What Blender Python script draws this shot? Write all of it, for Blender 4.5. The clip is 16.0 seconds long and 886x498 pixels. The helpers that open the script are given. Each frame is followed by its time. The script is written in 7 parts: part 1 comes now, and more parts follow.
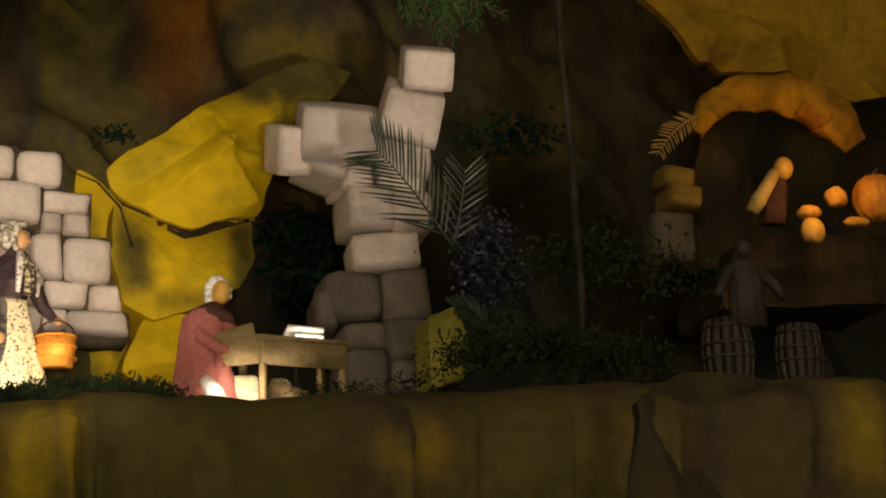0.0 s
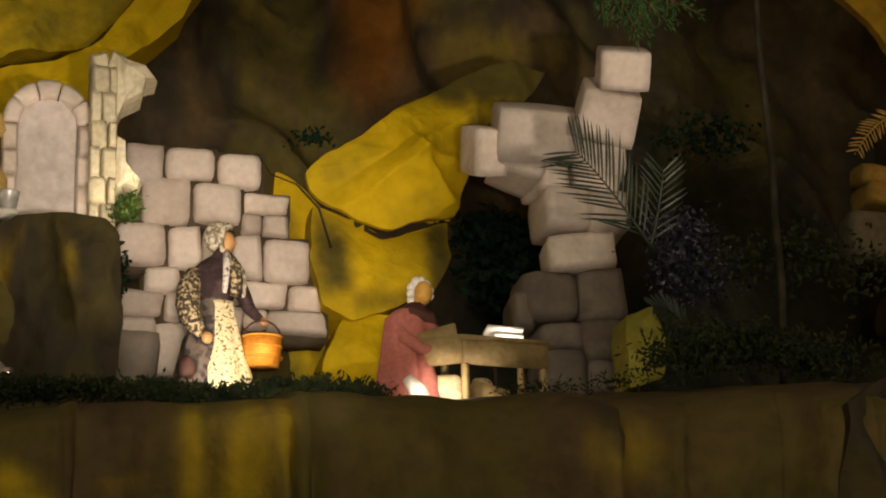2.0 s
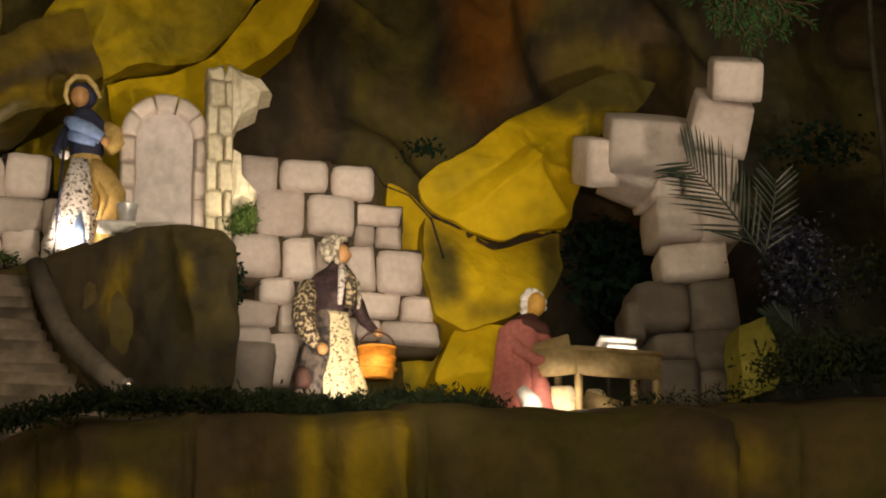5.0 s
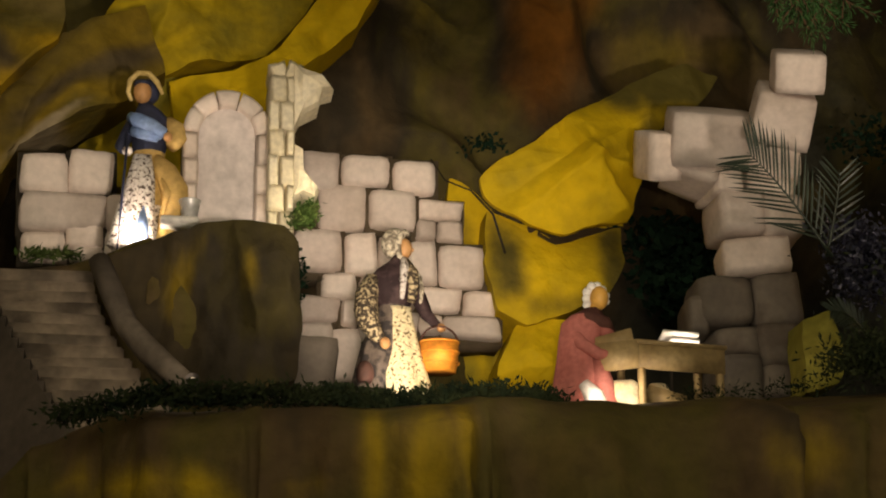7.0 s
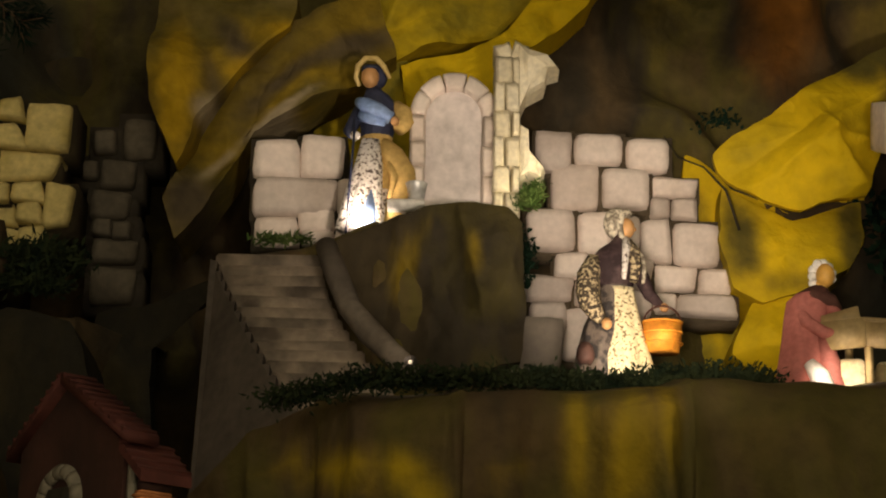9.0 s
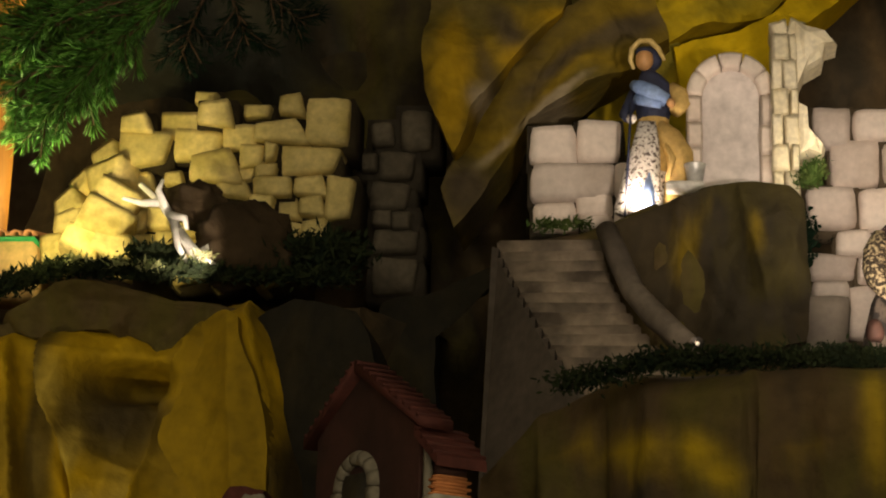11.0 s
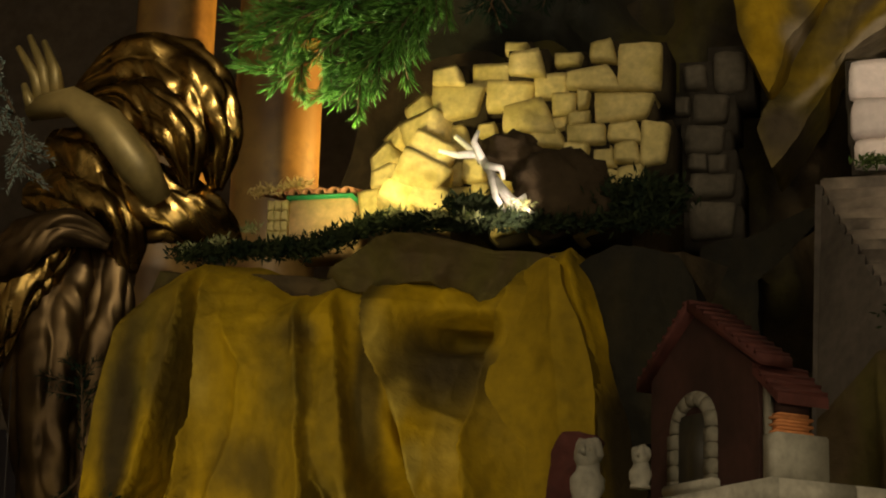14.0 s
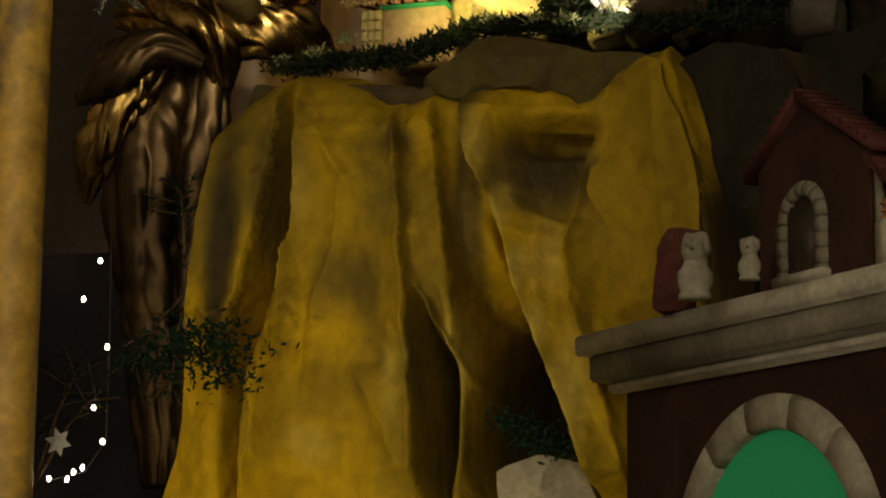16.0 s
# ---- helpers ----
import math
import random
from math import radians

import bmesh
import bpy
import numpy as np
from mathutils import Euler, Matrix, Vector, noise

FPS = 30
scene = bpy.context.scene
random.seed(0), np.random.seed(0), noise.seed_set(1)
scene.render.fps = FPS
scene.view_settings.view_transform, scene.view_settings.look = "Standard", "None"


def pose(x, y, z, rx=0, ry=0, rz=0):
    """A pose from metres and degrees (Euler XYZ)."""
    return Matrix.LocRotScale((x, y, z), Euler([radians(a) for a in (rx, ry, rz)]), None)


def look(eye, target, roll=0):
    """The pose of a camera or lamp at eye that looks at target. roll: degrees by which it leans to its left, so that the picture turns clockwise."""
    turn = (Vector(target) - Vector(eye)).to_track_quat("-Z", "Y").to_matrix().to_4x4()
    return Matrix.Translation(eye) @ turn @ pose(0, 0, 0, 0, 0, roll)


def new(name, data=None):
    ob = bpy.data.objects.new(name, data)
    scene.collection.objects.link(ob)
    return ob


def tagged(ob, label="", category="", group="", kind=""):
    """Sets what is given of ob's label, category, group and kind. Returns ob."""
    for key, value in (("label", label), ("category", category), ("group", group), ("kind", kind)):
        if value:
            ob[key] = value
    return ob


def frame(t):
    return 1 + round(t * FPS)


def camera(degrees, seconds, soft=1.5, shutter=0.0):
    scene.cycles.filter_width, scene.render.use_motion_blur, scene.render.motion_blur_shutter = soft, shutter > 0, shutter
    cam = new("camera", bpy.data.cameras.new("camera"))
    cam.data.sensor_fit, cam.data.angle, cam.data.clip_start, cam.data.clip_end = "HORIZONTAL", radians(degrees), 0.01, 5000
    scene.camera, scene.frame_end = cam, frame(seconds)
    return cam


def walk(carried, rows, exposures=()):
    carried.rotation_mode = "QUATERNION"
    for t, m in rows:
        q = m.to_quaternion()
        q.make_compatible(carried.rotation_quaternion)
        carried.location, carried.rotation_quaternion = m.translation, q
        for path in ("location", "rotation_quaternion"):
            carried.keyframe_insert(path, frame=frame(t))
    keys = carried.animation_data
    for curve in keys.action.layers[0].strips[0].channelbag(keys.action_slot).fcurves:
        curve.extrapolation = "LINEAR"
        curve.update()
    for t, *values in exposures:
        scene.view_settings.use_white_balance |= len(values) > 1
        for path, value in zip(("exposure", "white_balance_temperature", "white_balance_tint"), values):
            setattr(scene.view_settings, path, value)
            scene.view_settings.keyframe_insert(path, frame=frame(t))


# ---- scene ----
cam = camera(24.0, 16.0, soft=2.0)
walk(cam, [
    (0.0, pose(0.0956, 0.0200, 1.5609, 106.627, 2.417, -17.358)),
    (0.5, pose(0.0923, 0.0415, 1.5679, 106.641, 2.149, -15.774)),
    (1.0, pose(0.0642, 0.0164, 1.5620, 106.613, 1.761, -14.441)),
    (1.5, pose(0.0533, 0.0148, 1.5612, 106.637, 1.509, -13.449)),
    (2.0, pose(0.0513, 0.0163, 1.5595, 106.755, 1.283, -12.772)),
    (2.5, pose(0.0473, 0.0089, 1.5598, 106.857, 1.090, -12.186)),
    (3.0, pose(0.0410, 0.0024, 1.5641, 107.032, 0.891, -11.628)),
    (3.5, pose(0.0396, 0.0014, 1.5585, 107.253, 0.696, -11.131)),
    (4.0, pose(0.0416, -0.0039, 1.5626, 107.155, 0.616, -10.552)),
    (6.5, pose(0.0292, 0.0008, 1.5602, 106.881, 0.431, -9.219)),
    (7.0, pose(0.0326, 0.0010, 1.5586, 106.891, 0.275, -8.340)),
    (7.5, pose(0.0752, -0.0070, 1.5687, 106.595, -0.128, -6.431)),
    (8.0, pose(0.0914, -0.0017, 1.5709, 106.438, -0.406, -4.853)),
    (8.5, pose(0.1105, -0.0041, 1.5707, 106.236, -0.777, -2.639)),
    (9.0, pose(0.1352, -0.0063, 1.5706, 106.106, -1.156, -0.396)),
    (9.5, pose(0.1419, -0.0103, 1.5688, 105.959, -1.307, 1.848)),
    (12.0, pose(0.0724, -0.0121, 1.5533, 105.418, -1.600, 9.893)),
    (12.5, pose(0.0674, -0.0096, 1.5486, 105.317, -1.606, 11.561)),
    (13.0, pose(0.0620, -0.0088, 1.5480, 105.139, -1.718, 12.893)),
    (13.5, pose(0.0493, -0.0123, 1.5485, 104.763, -1.732, 13.899)),
    (14.0, pose(0.0498, 0.0071, 1.5402, 104.409, -1.669, 15.022)),
    (14.5, pose(0.0443, 0.0178, 1.5286, 103.680, -1.562, 16.048)),
    (15.0, pose(0.0287, 0.0137, 1.5202, 102.651, -1.420, 16.475)),
    (15.5, pose(0.0230, 0.0388, 1.4910, 101.636, -1.814, 16.919)),
    (16.0, pose(0.0266, 0.0354, 1.5056, 99.750, -0.573, 17.783)),
])

# ---- world and light ----
world = bpy.data.worlds.new("world")
scene.world = world
world.use_nodes = True
world.node_tree.nodes["Background"].inputs["Color"].default_value = (1.0, 0.86, 0.66, 1)
world.node_tree.nodes["Background"].inputs["Strength"].default_value = 0.03
scene.view_settings.exposure = 0.0


def lamp(name, kind, eye, target, watts, colour, size=0.05, cone=60, blend=0.6):
    data = bpy.data.lights.new(name, kind)
    data.energy, data.color = watts, colour
    if kind == "AREA":
        data.size = size
    else:
        data.shadow_soft_size = size
    if kind == "SPOT":
        data.spot_size, data.spot_blend = radians(cone), blend
    ob = new(name, data)
    ob.matrix_world = look(eye, target)
    return ob


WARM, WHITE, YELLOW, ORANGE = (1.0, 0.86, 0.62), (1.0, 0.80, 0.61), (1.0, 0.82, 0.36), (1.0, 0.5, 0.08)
# unseen fill lamps behind the visitors, added to lift the dark parts
lamp("fill_lamp", "AREA", (0.9, -1.9, 2.1), (0.3, 3.3, 2.4), 28, WARM, 2.0)
lamp("fill_lamp", "POINT", (-1.8, -3.0, 3.0), (0, 0, 0), 112, WARM, 0.3)
lamp("fill_lamp", "AREA", (0.0, -2.6, 5.6), (0.0, 3.0, 1.5), 25, WARM, 2.5)
# spotlights on stands before the crib, turned up at it
lamp("spot", "SPOT", (0.12, 0.4, 1.68), (0.540, 3.460, 2.630), 222, WHITE, 0.05, 14, 0.9)
lamp("spot", "SPOT", (0.8, 0.4, 1.62), (1.050, 3.200, 2.880), 136, WHITE, 0.05, 12, 0.9)
lamp("spot", "SPOT", (0.5, 0.5, 1.66), (0.067, 3.200, 2.682), 110, WHITE, 0.05, 15, 0.9)
lamp("spot", "SPOT", (-1.45, 1.2, 1.0), (-1.08, 2.900, 1.74), 46, YELLOW, 0.04, 36, 1.0)
# small lamps between the rocks and figures
lamp("spot", "SPOT", (0.365, 2.760, 2.218), (0.397, 2.920, 2.336), 1.1, WHITE, 0.012, 130)
lamp("spot", "SPOT", (0.016, 3.090, 2.502), (0.001, 3.200, 2.612), 1.2, WHITE, 0.012, 130)
lamp("spot", "SPOT", (-0.92, 2.89, 2.43), (-0.90, 3.30, 2.60), 5.8, (1.0, 0.82, 0.32), 0.012, 80, 0.9)
lamp("spot", "SPOT", (-0.880, 3.060, 2.415), (-0.885, 3.200, 2.600), 0.45, (1.0, 0.85, 0.42), 0.008, 140)
lamp("spot", "SPOT", (-0.636, 2.950, 2.342), (-0.736, 3.100, 2.488), 3.4, WHITE, 0.01, 52)
lamp("spot", "SPOT", (-1.032, 2.980, 2.357), (-0.998, 3.000, 2.675), 9.0, (1.0, 1.0, 0.55), 0.015, 75)
lamp("spot", "SPOT", (0.848, 2.955, 2.320), (0.849, 3.000, 2.350), 0.5, WHITE, 0.006, 80)
lamp("spot", "POINT", (0.459, 2.860, 2.279), (0, 0, 0), 0.03, (1.0, 0.7, 0.3), 0.006)
lamp("spot", "POINT", (1.800, 3.050, 2.690), (1.850, 3.300, 2.778), 0.55, ORANGE, 0.02)
lamp("spot", "SPOT", (0.646, 2.700, 2.190), (0.780, 2.950, 2.215), 1.5, WHITE, 0.012, 62)
lamp("spot", "POINT", (0.712, 2.755, 2.215), (0, 0, 0), 0.05, WHITE, 0.006)
lamp("spot", "POINT", (0.070, 2.690, 2.225), (0, 0, 0), 0.10, WHITE, 0.008)
lamp("spot", "POINT", (0.290, 3.060, 2.555), (0, 0, 0), 0.13, (1.0, 0.86, 0.5), 0.006)
# warm lamp at the altar pillars
lamp("spot", "SPOT", (-0.60, 4.75, 2.9), (-1.555, 4.400, 3.204), 150, (1.0, 0.58, 0.14), 0.05, 52)
# unseen spot added only to brighten the statue
lamp("spot", "SPOT", (-0.2, 0.3, 3.6), (-1.569, 3.450, 2.732), 180, (1.0, 0.85, 0.58), 0.03, 16, 0.9)
# lamp turned on the end of the brick house
lamp("spot", "SPOT", (1.0, 0.5, 1.9), (-0.180, 2.350, 1.900), 26, (1.0, 0.85, 0.56), 0.03, 8, 0.9)


# ---- materials ----
def material(name, colours, scale=8.0, rough=0.8, metal=0.0, bump=0.2, fine=60.0, dist=0.01, spread=0.0, contrast=(0.35, 0.65), stretch=(1, 1, 1), grain=(0.8, 1.14), over=()):
    m = bpy.data.materials.new(name)
    m.use_nodes = True
    t = m.node_tree
    n, link = t.nodes, t.links.new
    bsdf = n["Principled BSDF"]
    co = n.new("ShaderNodeTexCoord")
    big = n.new("ShaderNodeTexNoise")
    big.inputs["Scale"].default_value, big.inputs["Detail"].default_value = scale, 5
    small = n.new("ShaderNodeTexNoise")
    small.inputs["Scale"].default_value, small.inputs["Detail"].default_value = fine, 6
    geo = n.new("ShaderNodeNewGeometry")
    info = n.new("ShaderNodeObjectInfo")
    shift = n.new("ShaderNodeVectorMath")
    shift.operation = "MULTIPLY_ADD"
    link(info.outputs["Random"], shift.inputs[0])
    shift.inputs[1].default_value = (7, 13, 5)
    link(geo.outputs["Position"], shift.inputs[2])
    pull = n.new("ShaderNodeVectorMath")
    pull.operation = "MULTIPLY"
    pull.inputs[1].default_value = stretch
    link(shift.outputs[0], pull.inputs[0])
    link(pull.outputs[0], big.inputs["Vector"])
    link(shift.outputs[0], small.inputs["Vector"])
    ramp = n.new("ShaderNodeValToRGB")
    els = ramp.color_ramp.elements
    k = len(colours)
    lo, hi = contrast
    for i, c in enumerate(colours):
        p = lo + (hi - lo) * i / max(1, k - 1)
        e = els[i] if i < 2 else els.new(p)
        e.position, e.color = p, (*c, 1)
    link(big.outputs["Fac"], ramp.inputs["Fac"])
    base = ramp.outputs["Color"]
    # a second coat, brushed on in patches: paint, and in places shade put in as colour
    for layer, tone in over:
        at = n.new("ShaderNodeAttribute")
        at.attribute_name = layer
        brush = n.new("ShaderNodeTexNoise")
        brush.inputs["Scale"].default_value, brush.inputs["Detail"].default_value, brush.inputs["Roughness"].default_value = scale * 2.2, 5, 0.55
        link(pull.outputs[0], brush.inputs["Vector"])
        ragged = n.new("ShaderNodeMath")
        ragged.operation = "MULTIPLY_ADD"
        link(brush.outputs["Fac"], ragged.inputs[0])
        ragged.inputs[1].default_value = 0.9
        link(at.outputs["Fac"], ragged.inputs[2])
        edge = n.new("ShaderNodeMapRange")
        edge.interpolation_type = "SMOOTHSTEP"
        edge.inputs["From Min"].default_value, edge.inputs["From Max"].default_value = 0.58, 1.25
        link(ragged.outputs[0], edge.inputs["Value"])
        coat = n.new("ShaderNodeMix")
        coat.data_type = "RGBA"
        link(edge.outputs["Result"], coat.inputs["Factor"])
        link(base, coat.inputs["A"])
        coat.inputs["B"].default_value = (*tone, 1)
        base = coat.outputs["Result"]
    speck = n.new("ShaderNodeMapRange")
    speck.inputs["From Min"].default_value, speck.inputs["From Max"].default_value = 0.3, 0.7
    speck.inputs["To Min"].default_value, speck.inputs["To Max"].default_value = grain
    link(small.outputs["Fac"], speck.inputs["Value"])
    mul = n.new("ShaderNodeVectorMath")
    mul.operation = "SCALE"
    link(base, mul.inputs[0])
    link(speck.outputs["Result"], mul.inputs["Scale"])
    last = mul
    if spread:
        vary = n.new("ShaderNodeMapRange")
        vary.inputs["To Min"].default_value, vary.inputs["To Max"].default_value = 1 - spread, 1 + spread
        link(info.outputs["Random"], vary.inputs["Value"])
        last = n.new("ShaderNodeVectorMath")
        last.operation = "SCALE"
        link(mul.outputs[0], last.inputs[0])
        link(vary.outputs["Result"], last.inputs["Scale"])
    link(last.outputs[0], bsdf.inputs["Base Color"])
    bsdf.inputs["Metallic"].default_value = metal
    bsdf.inputs["Specular IOR Level"].default_value = 0.15 if rough > 0.72 else 0.5
    r = n.new("ShaderNodeMapRange")
    r.inputs["To Min"].default_value, r.inputs["To Max"].default_value = max(0.05, rough - 0.12), min(1, rough + 0.12)
    link(small.outputs["Fac"], r.inputs["Value"])
    link(r.outputs["Result"], bsdf.inputs["Roughness"])
    if bump:
        b = n.new("ShaderNodeBump")
        b.inputs["Strength"].default_value, b.inputs["Distance"].default_value = bump, dist
        link(small.outputs["Fac"], b.inputs["Height"])
        link(b.outputs["Normal"], bsdf.inputs["Normal"])
    return m


def glow(name, colour, strength):
    m = bpy.data.materials.new(name)
    m.use_nodes = True
    b = m.node_tree.nodes["Principled BSDF"]
    b.inputs["Base Color"].default_value = (*colour, 1)
    b.inputs["Emission Color"].default_value = (*colour, 1)
    b.inputs["Emission Strength"].default_value = strength
    return m


OCHRE, MUSTARD, OLIVE, UMBER, SOOT, GREY, RUST = (0.64, 0.44, 0.006), (0.46, 0.33, 0.008), (0.20, 0.17, 0.02), (0.085, 0.058, 0.027), (0.04, 0.032, 0.02), (0.12, 0.095, 0.055), (0.26, 0.10, 0.015)
DARKOCHRE, DARKOLIVE, FALL, SLANT = (0.26, 0.18, 0.01), (0.085, 0.07, 0.018), (1.3, 1.0, 0.45), (0.7, 1.0, 1.2)
rock_dark = material("rock_dark", [SOOT, UMBER, SOOT, DARKOLIVE, UMBER], 3.5, 0.85, 0, 0.5, 40, 0.012, contrast=(0.3, 0.7), stretch=FALL, over=[("rust", (0.2, 0.08, 0.012)), ("ochre", (0.2, 0.15, 0.015)), ("shade_coat", (0.040, 0.040, 0.031))])
rock_mixed = material("rock_mixed", [UMBER, OLIVE, MUSTARD, UMBER, GREY], 3.5, 0.8, 0, 0.5, 40, 0.012, contrast=(0.3, 0.7))
rock_yellow = material("rock_yellow", [MUSTARD, OCHRE, OCHRE, MUSTARD, OLIVE], 5.0, 0.75, 0, 0.4, 45, 0.01, contrast=(0.25, 0.75), grain=(0.9, 1.08), over=[("olive", (0.085, 0.07, 0.014))])
rock_brown = material("rock_brown", [SOOT, UMBER, DARKOLIVE, UMBER, SOOT], 4.0, 0.85, 0, 0.5, 40, 0.012, contrast=(0.3, 0.72), stretch=FALL, over=[("ochre", (0.36, 0.25, 0.008)), ("rust", (0.14, 0.09, 0.03))])
rock_rust = material("rock_rust", [UMBER, RUST, UMBER, SOOT], 4.0, 0.85, 0, 0.4, 40, 0.01, contrast=(0.3, 0.75), stretch=FALL)
pale_stone = material("pale_stone", [(0.60, 0.51, 0.45), (0.76, 0.66, 0.60), (0.70, 0.62, 0.56)], 9, 0.85, 0, 0.35, 90, 0.003, 0.24, grain=(0.9, 1.06))
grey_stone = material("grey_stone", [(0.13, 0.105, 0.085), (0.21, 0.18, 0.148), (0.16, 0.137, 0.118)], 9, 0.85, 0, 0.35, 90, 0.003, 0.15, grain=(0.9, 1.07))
yellow_stone = material("yellow_stone", [(0.50, 0.40, 0.13), (0.70, 0.57, 0.23), (0.58, 0.47, 0.18)], 11, 0.85, 0, 0.4, 80, 0.003, 0.15)
# orange of the cave lamp put into the stone's own colour
cave_lit_stone = material("cave_lit_stone", [(0.18, 0.11, 0.025), (0.28, 0.18, 0.04)], 11, 0.85, 0, 0.4, 80, 0.003, 0.15)
cream_stone = material("cream_stone", [(0.68, 0.60, 0.42), (0.82, 0.75, 0.58)], 12, 0.85, 0, 0.4, 90, 0.003, 0.12)
step_stone = material("step_stone", [(0.10, 0.08, 0.062), (0.30, 0.24, 0.18), (0.15, 0.122, 0.095)], 9, 0.85, 0, 0.5, 60, 0.004, 0.1)
parapet_stone = material("parapet_stone", [(0.10, 0.083, 0.066), (0.17, 0.142, 0.112)], 9, 0.9, 0, 0.5, 60, 0.004)
# the stairs' side wall, darkened in colour to read as turned from light
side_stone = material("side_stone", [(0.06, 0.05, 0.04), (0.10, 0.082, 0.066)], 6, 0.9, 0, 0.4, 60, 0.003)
rock_olive = material("rock_olive", [UMBER, OLIVE, MUSTARD, OLIVE, UMBER], 4.5, 0.8, 0, 0.45, 45, 0.01, contrast=(0.25, 0.75), stretch=SLANT)
rock_olive_yellow = material("rock_olive_yellow", [OLIVE, MUSTARD, OLIVE, MUSTARD, UMBER], 5.0, 0.8, 0, 0.45, 45, 0.01, contrast=(0.25, 0.75), stretch=FALL)
rock_yellow_green = material("rock_yellow_green", [(0.22, 0.21, 0.03), (0.36, 0.32, 0.06)], 6, 0.8, 0, 0.4, 45, 0.01)
rock_scuffed = material("rock_scuffed", [(0.07, 0.05, 0.025), (0.14, 0.10, 0.014), (0.22, 0.15, 0.012), (0.12, 0.095, 0.02), (0.19, 0.14, 0.05), (0.14, 0.10, 0.014)], 4.0, 0.8, 0, 0.45, 45, 0.01, contrast=(0.28, 0.72), stretch=SLANT, over=[("slate", (0.075, 0.057, 0.032)), ("ochre", (0.38, 0.24, 0.008)), ("pale", (0.32, 0.26, 0.16))])
rock_cliff_yellow = material("rock_cliff_yellow", [(0.115, 0.094, 0.018), (0.23, 0.155, 0.011), (0.39, 0.252, 0.007), (0.47, 0.298, 0.005), (0.345, 0.228, 0.008), (0.18, 0.132, 0.013)], 3.2, 0.75, 0, 0.45, 45, 0.01, contrast=(0.3, 0.7), stretch=(1.2, 1.0, 0.6), grain=(0.82, 1.1), over=[("umber_shade", (0.115, 0.08, 0.014)), ("slate", (0.045, 0.032, 0.012)), ("scuff", (0.44, 0.32, 0.05))])
rock_grey = material("rock_grey", [SOOT, (0.06, 0.047, 0.02), SOOT, (0.075, 0.056, 0.02), (0.028, 0.022, 0.014)], 5.0, 0.85, 0, 0.5, 40, 0.012, contrast=(0.3, 0.7), stretch=FALL)
rock_rust_ochre = material("rock_rust_ochre", [(0.30, 0.11, 0.012), (0.24, 0.12, 0.01), (0.46, 0.22, 0.01), (0.30, 0.10, 0.012)], 9.0, 0.8, 0, 0.4, 45, 0.01, contrast=(0.3, 0.7))
rock_black = material("rock_black", [(0.016, 0.014, 0.009), (0.032, 0.026, 0.013), (0.018, 0.016, 0.011), (0.045, 0.035, 0.014)], 5.0, 0.88, 0, 0.5, 40, 0.012, contrast=(0.3, 0.7), stretch=FALL)
rock_rust_dim = material("rock_rust_dim", [(0.26, 0.125, 0.02), (0.40, 0.23, 0.015), (0.32, 0.16, 0.015)], 5.0, 0.85, 0, 0.4, 45, 0.01, contrast=(0.3, 0.7))
rock_wedge = material("rock_wedge", [(0.15, 0.105, 0.012), (0.25, 0.165, 0.008), (0.29, 0.19, 0.008), (0.21, 0.14, 0.01)], 3.0, 0.8, 0, 0.4, 45, 0.008, contrast=(0.3, 0.7), stretch=FALL)
mortar_pale = material("mortar_pale", [(0.085, 0.066, 0.042), (0.14, 0.11, 0.075)], 15, 0.9, 0, 0.4, 90, 0.003)
mortar_ochre = material("mortar_ochre", [(0.03, 0.022, 0.012), (0.055, 0.042, 0.022)], 15, 0.9, 0, 0.4, 90, 0.003)
cream_print = material("cream_print", [(0.16, 0.12, 0.06), (0.72, 0.6, 0.34), (0.8, 0.7, 0.45)], 230, 0.8, 0, 0.3, 150, 0.002, contrast=(0.39, 0.48))
dark_print = material("dark_print", [(0.035, 0.022, 0.024), (0.06, 0.038, 0.04), (0.09, 0.06, 0.06)], 60, 0.75, 0, 0.3, 150, 0.002, contrast=(0.4, 0.64))
sleeve_print = material("sleeve_print", [(0.05, 0.04, 0.03), (0.10, 0.075, 0.05), (0.55, 0.45, 0.28)], 190, 0.75, 0, 0.3, 150, 0.002, contrast=(0.42, 0.58))
white_print = material("white_print", [(0.12, 0.09, 0.08), (0.62, 0.56, 0.5), (0.75, 0.7, 0.66)], 190, 0.8, 0, 0.3, 150, 0.002, contrast=(0.4, 0.5))
bonnet_cloth = material("bonnet_cloth", [(0.2, 0.17, 0.13), (0.62, 0.56, 0.44)], 140, 0.8, 0, 0.4, 150, 0.002, contrast=(0.42, 0.55))
skin_ochre = material("ochre_clay", [(0.62, 0.33, 0.06), (0.7, 0.4, 0.08)], 15, 0.5, 0, 0.1, 80, 0.002)
loaf_crust = material("loaf_crust", [(0.5, 0.22, 0.03), (0.66, 0.34, 0.06)], 60, 0.7, 0, 0.3, 120, 0.002)
straw = material("straw", [(0.5, 0.36, 0.12), (0.68, 0.52, 0.22)], 60, 0.8, 0, 0.4, 120, 0.002)
white_paint = material("white_paint", [(0.74, 0.72, 0.68), (0.82, 0.8, 0.76)], 30, 0.6, 0, 0.1, 90, 0.002)
dark_wood = material("dark_wood", [(0.03, 0.022, 0.014), (0.06, 0.045, 0.03)], 30, 0.7, 0, 0.3, 90, 0.002, 0.2)
dark_iron = material("dark_iron", [(0.03, 0.025, 0.022), (0.05, 0.042, 0.035)], 30, 0.6, 0.2, 0.1, 90, 0.002)
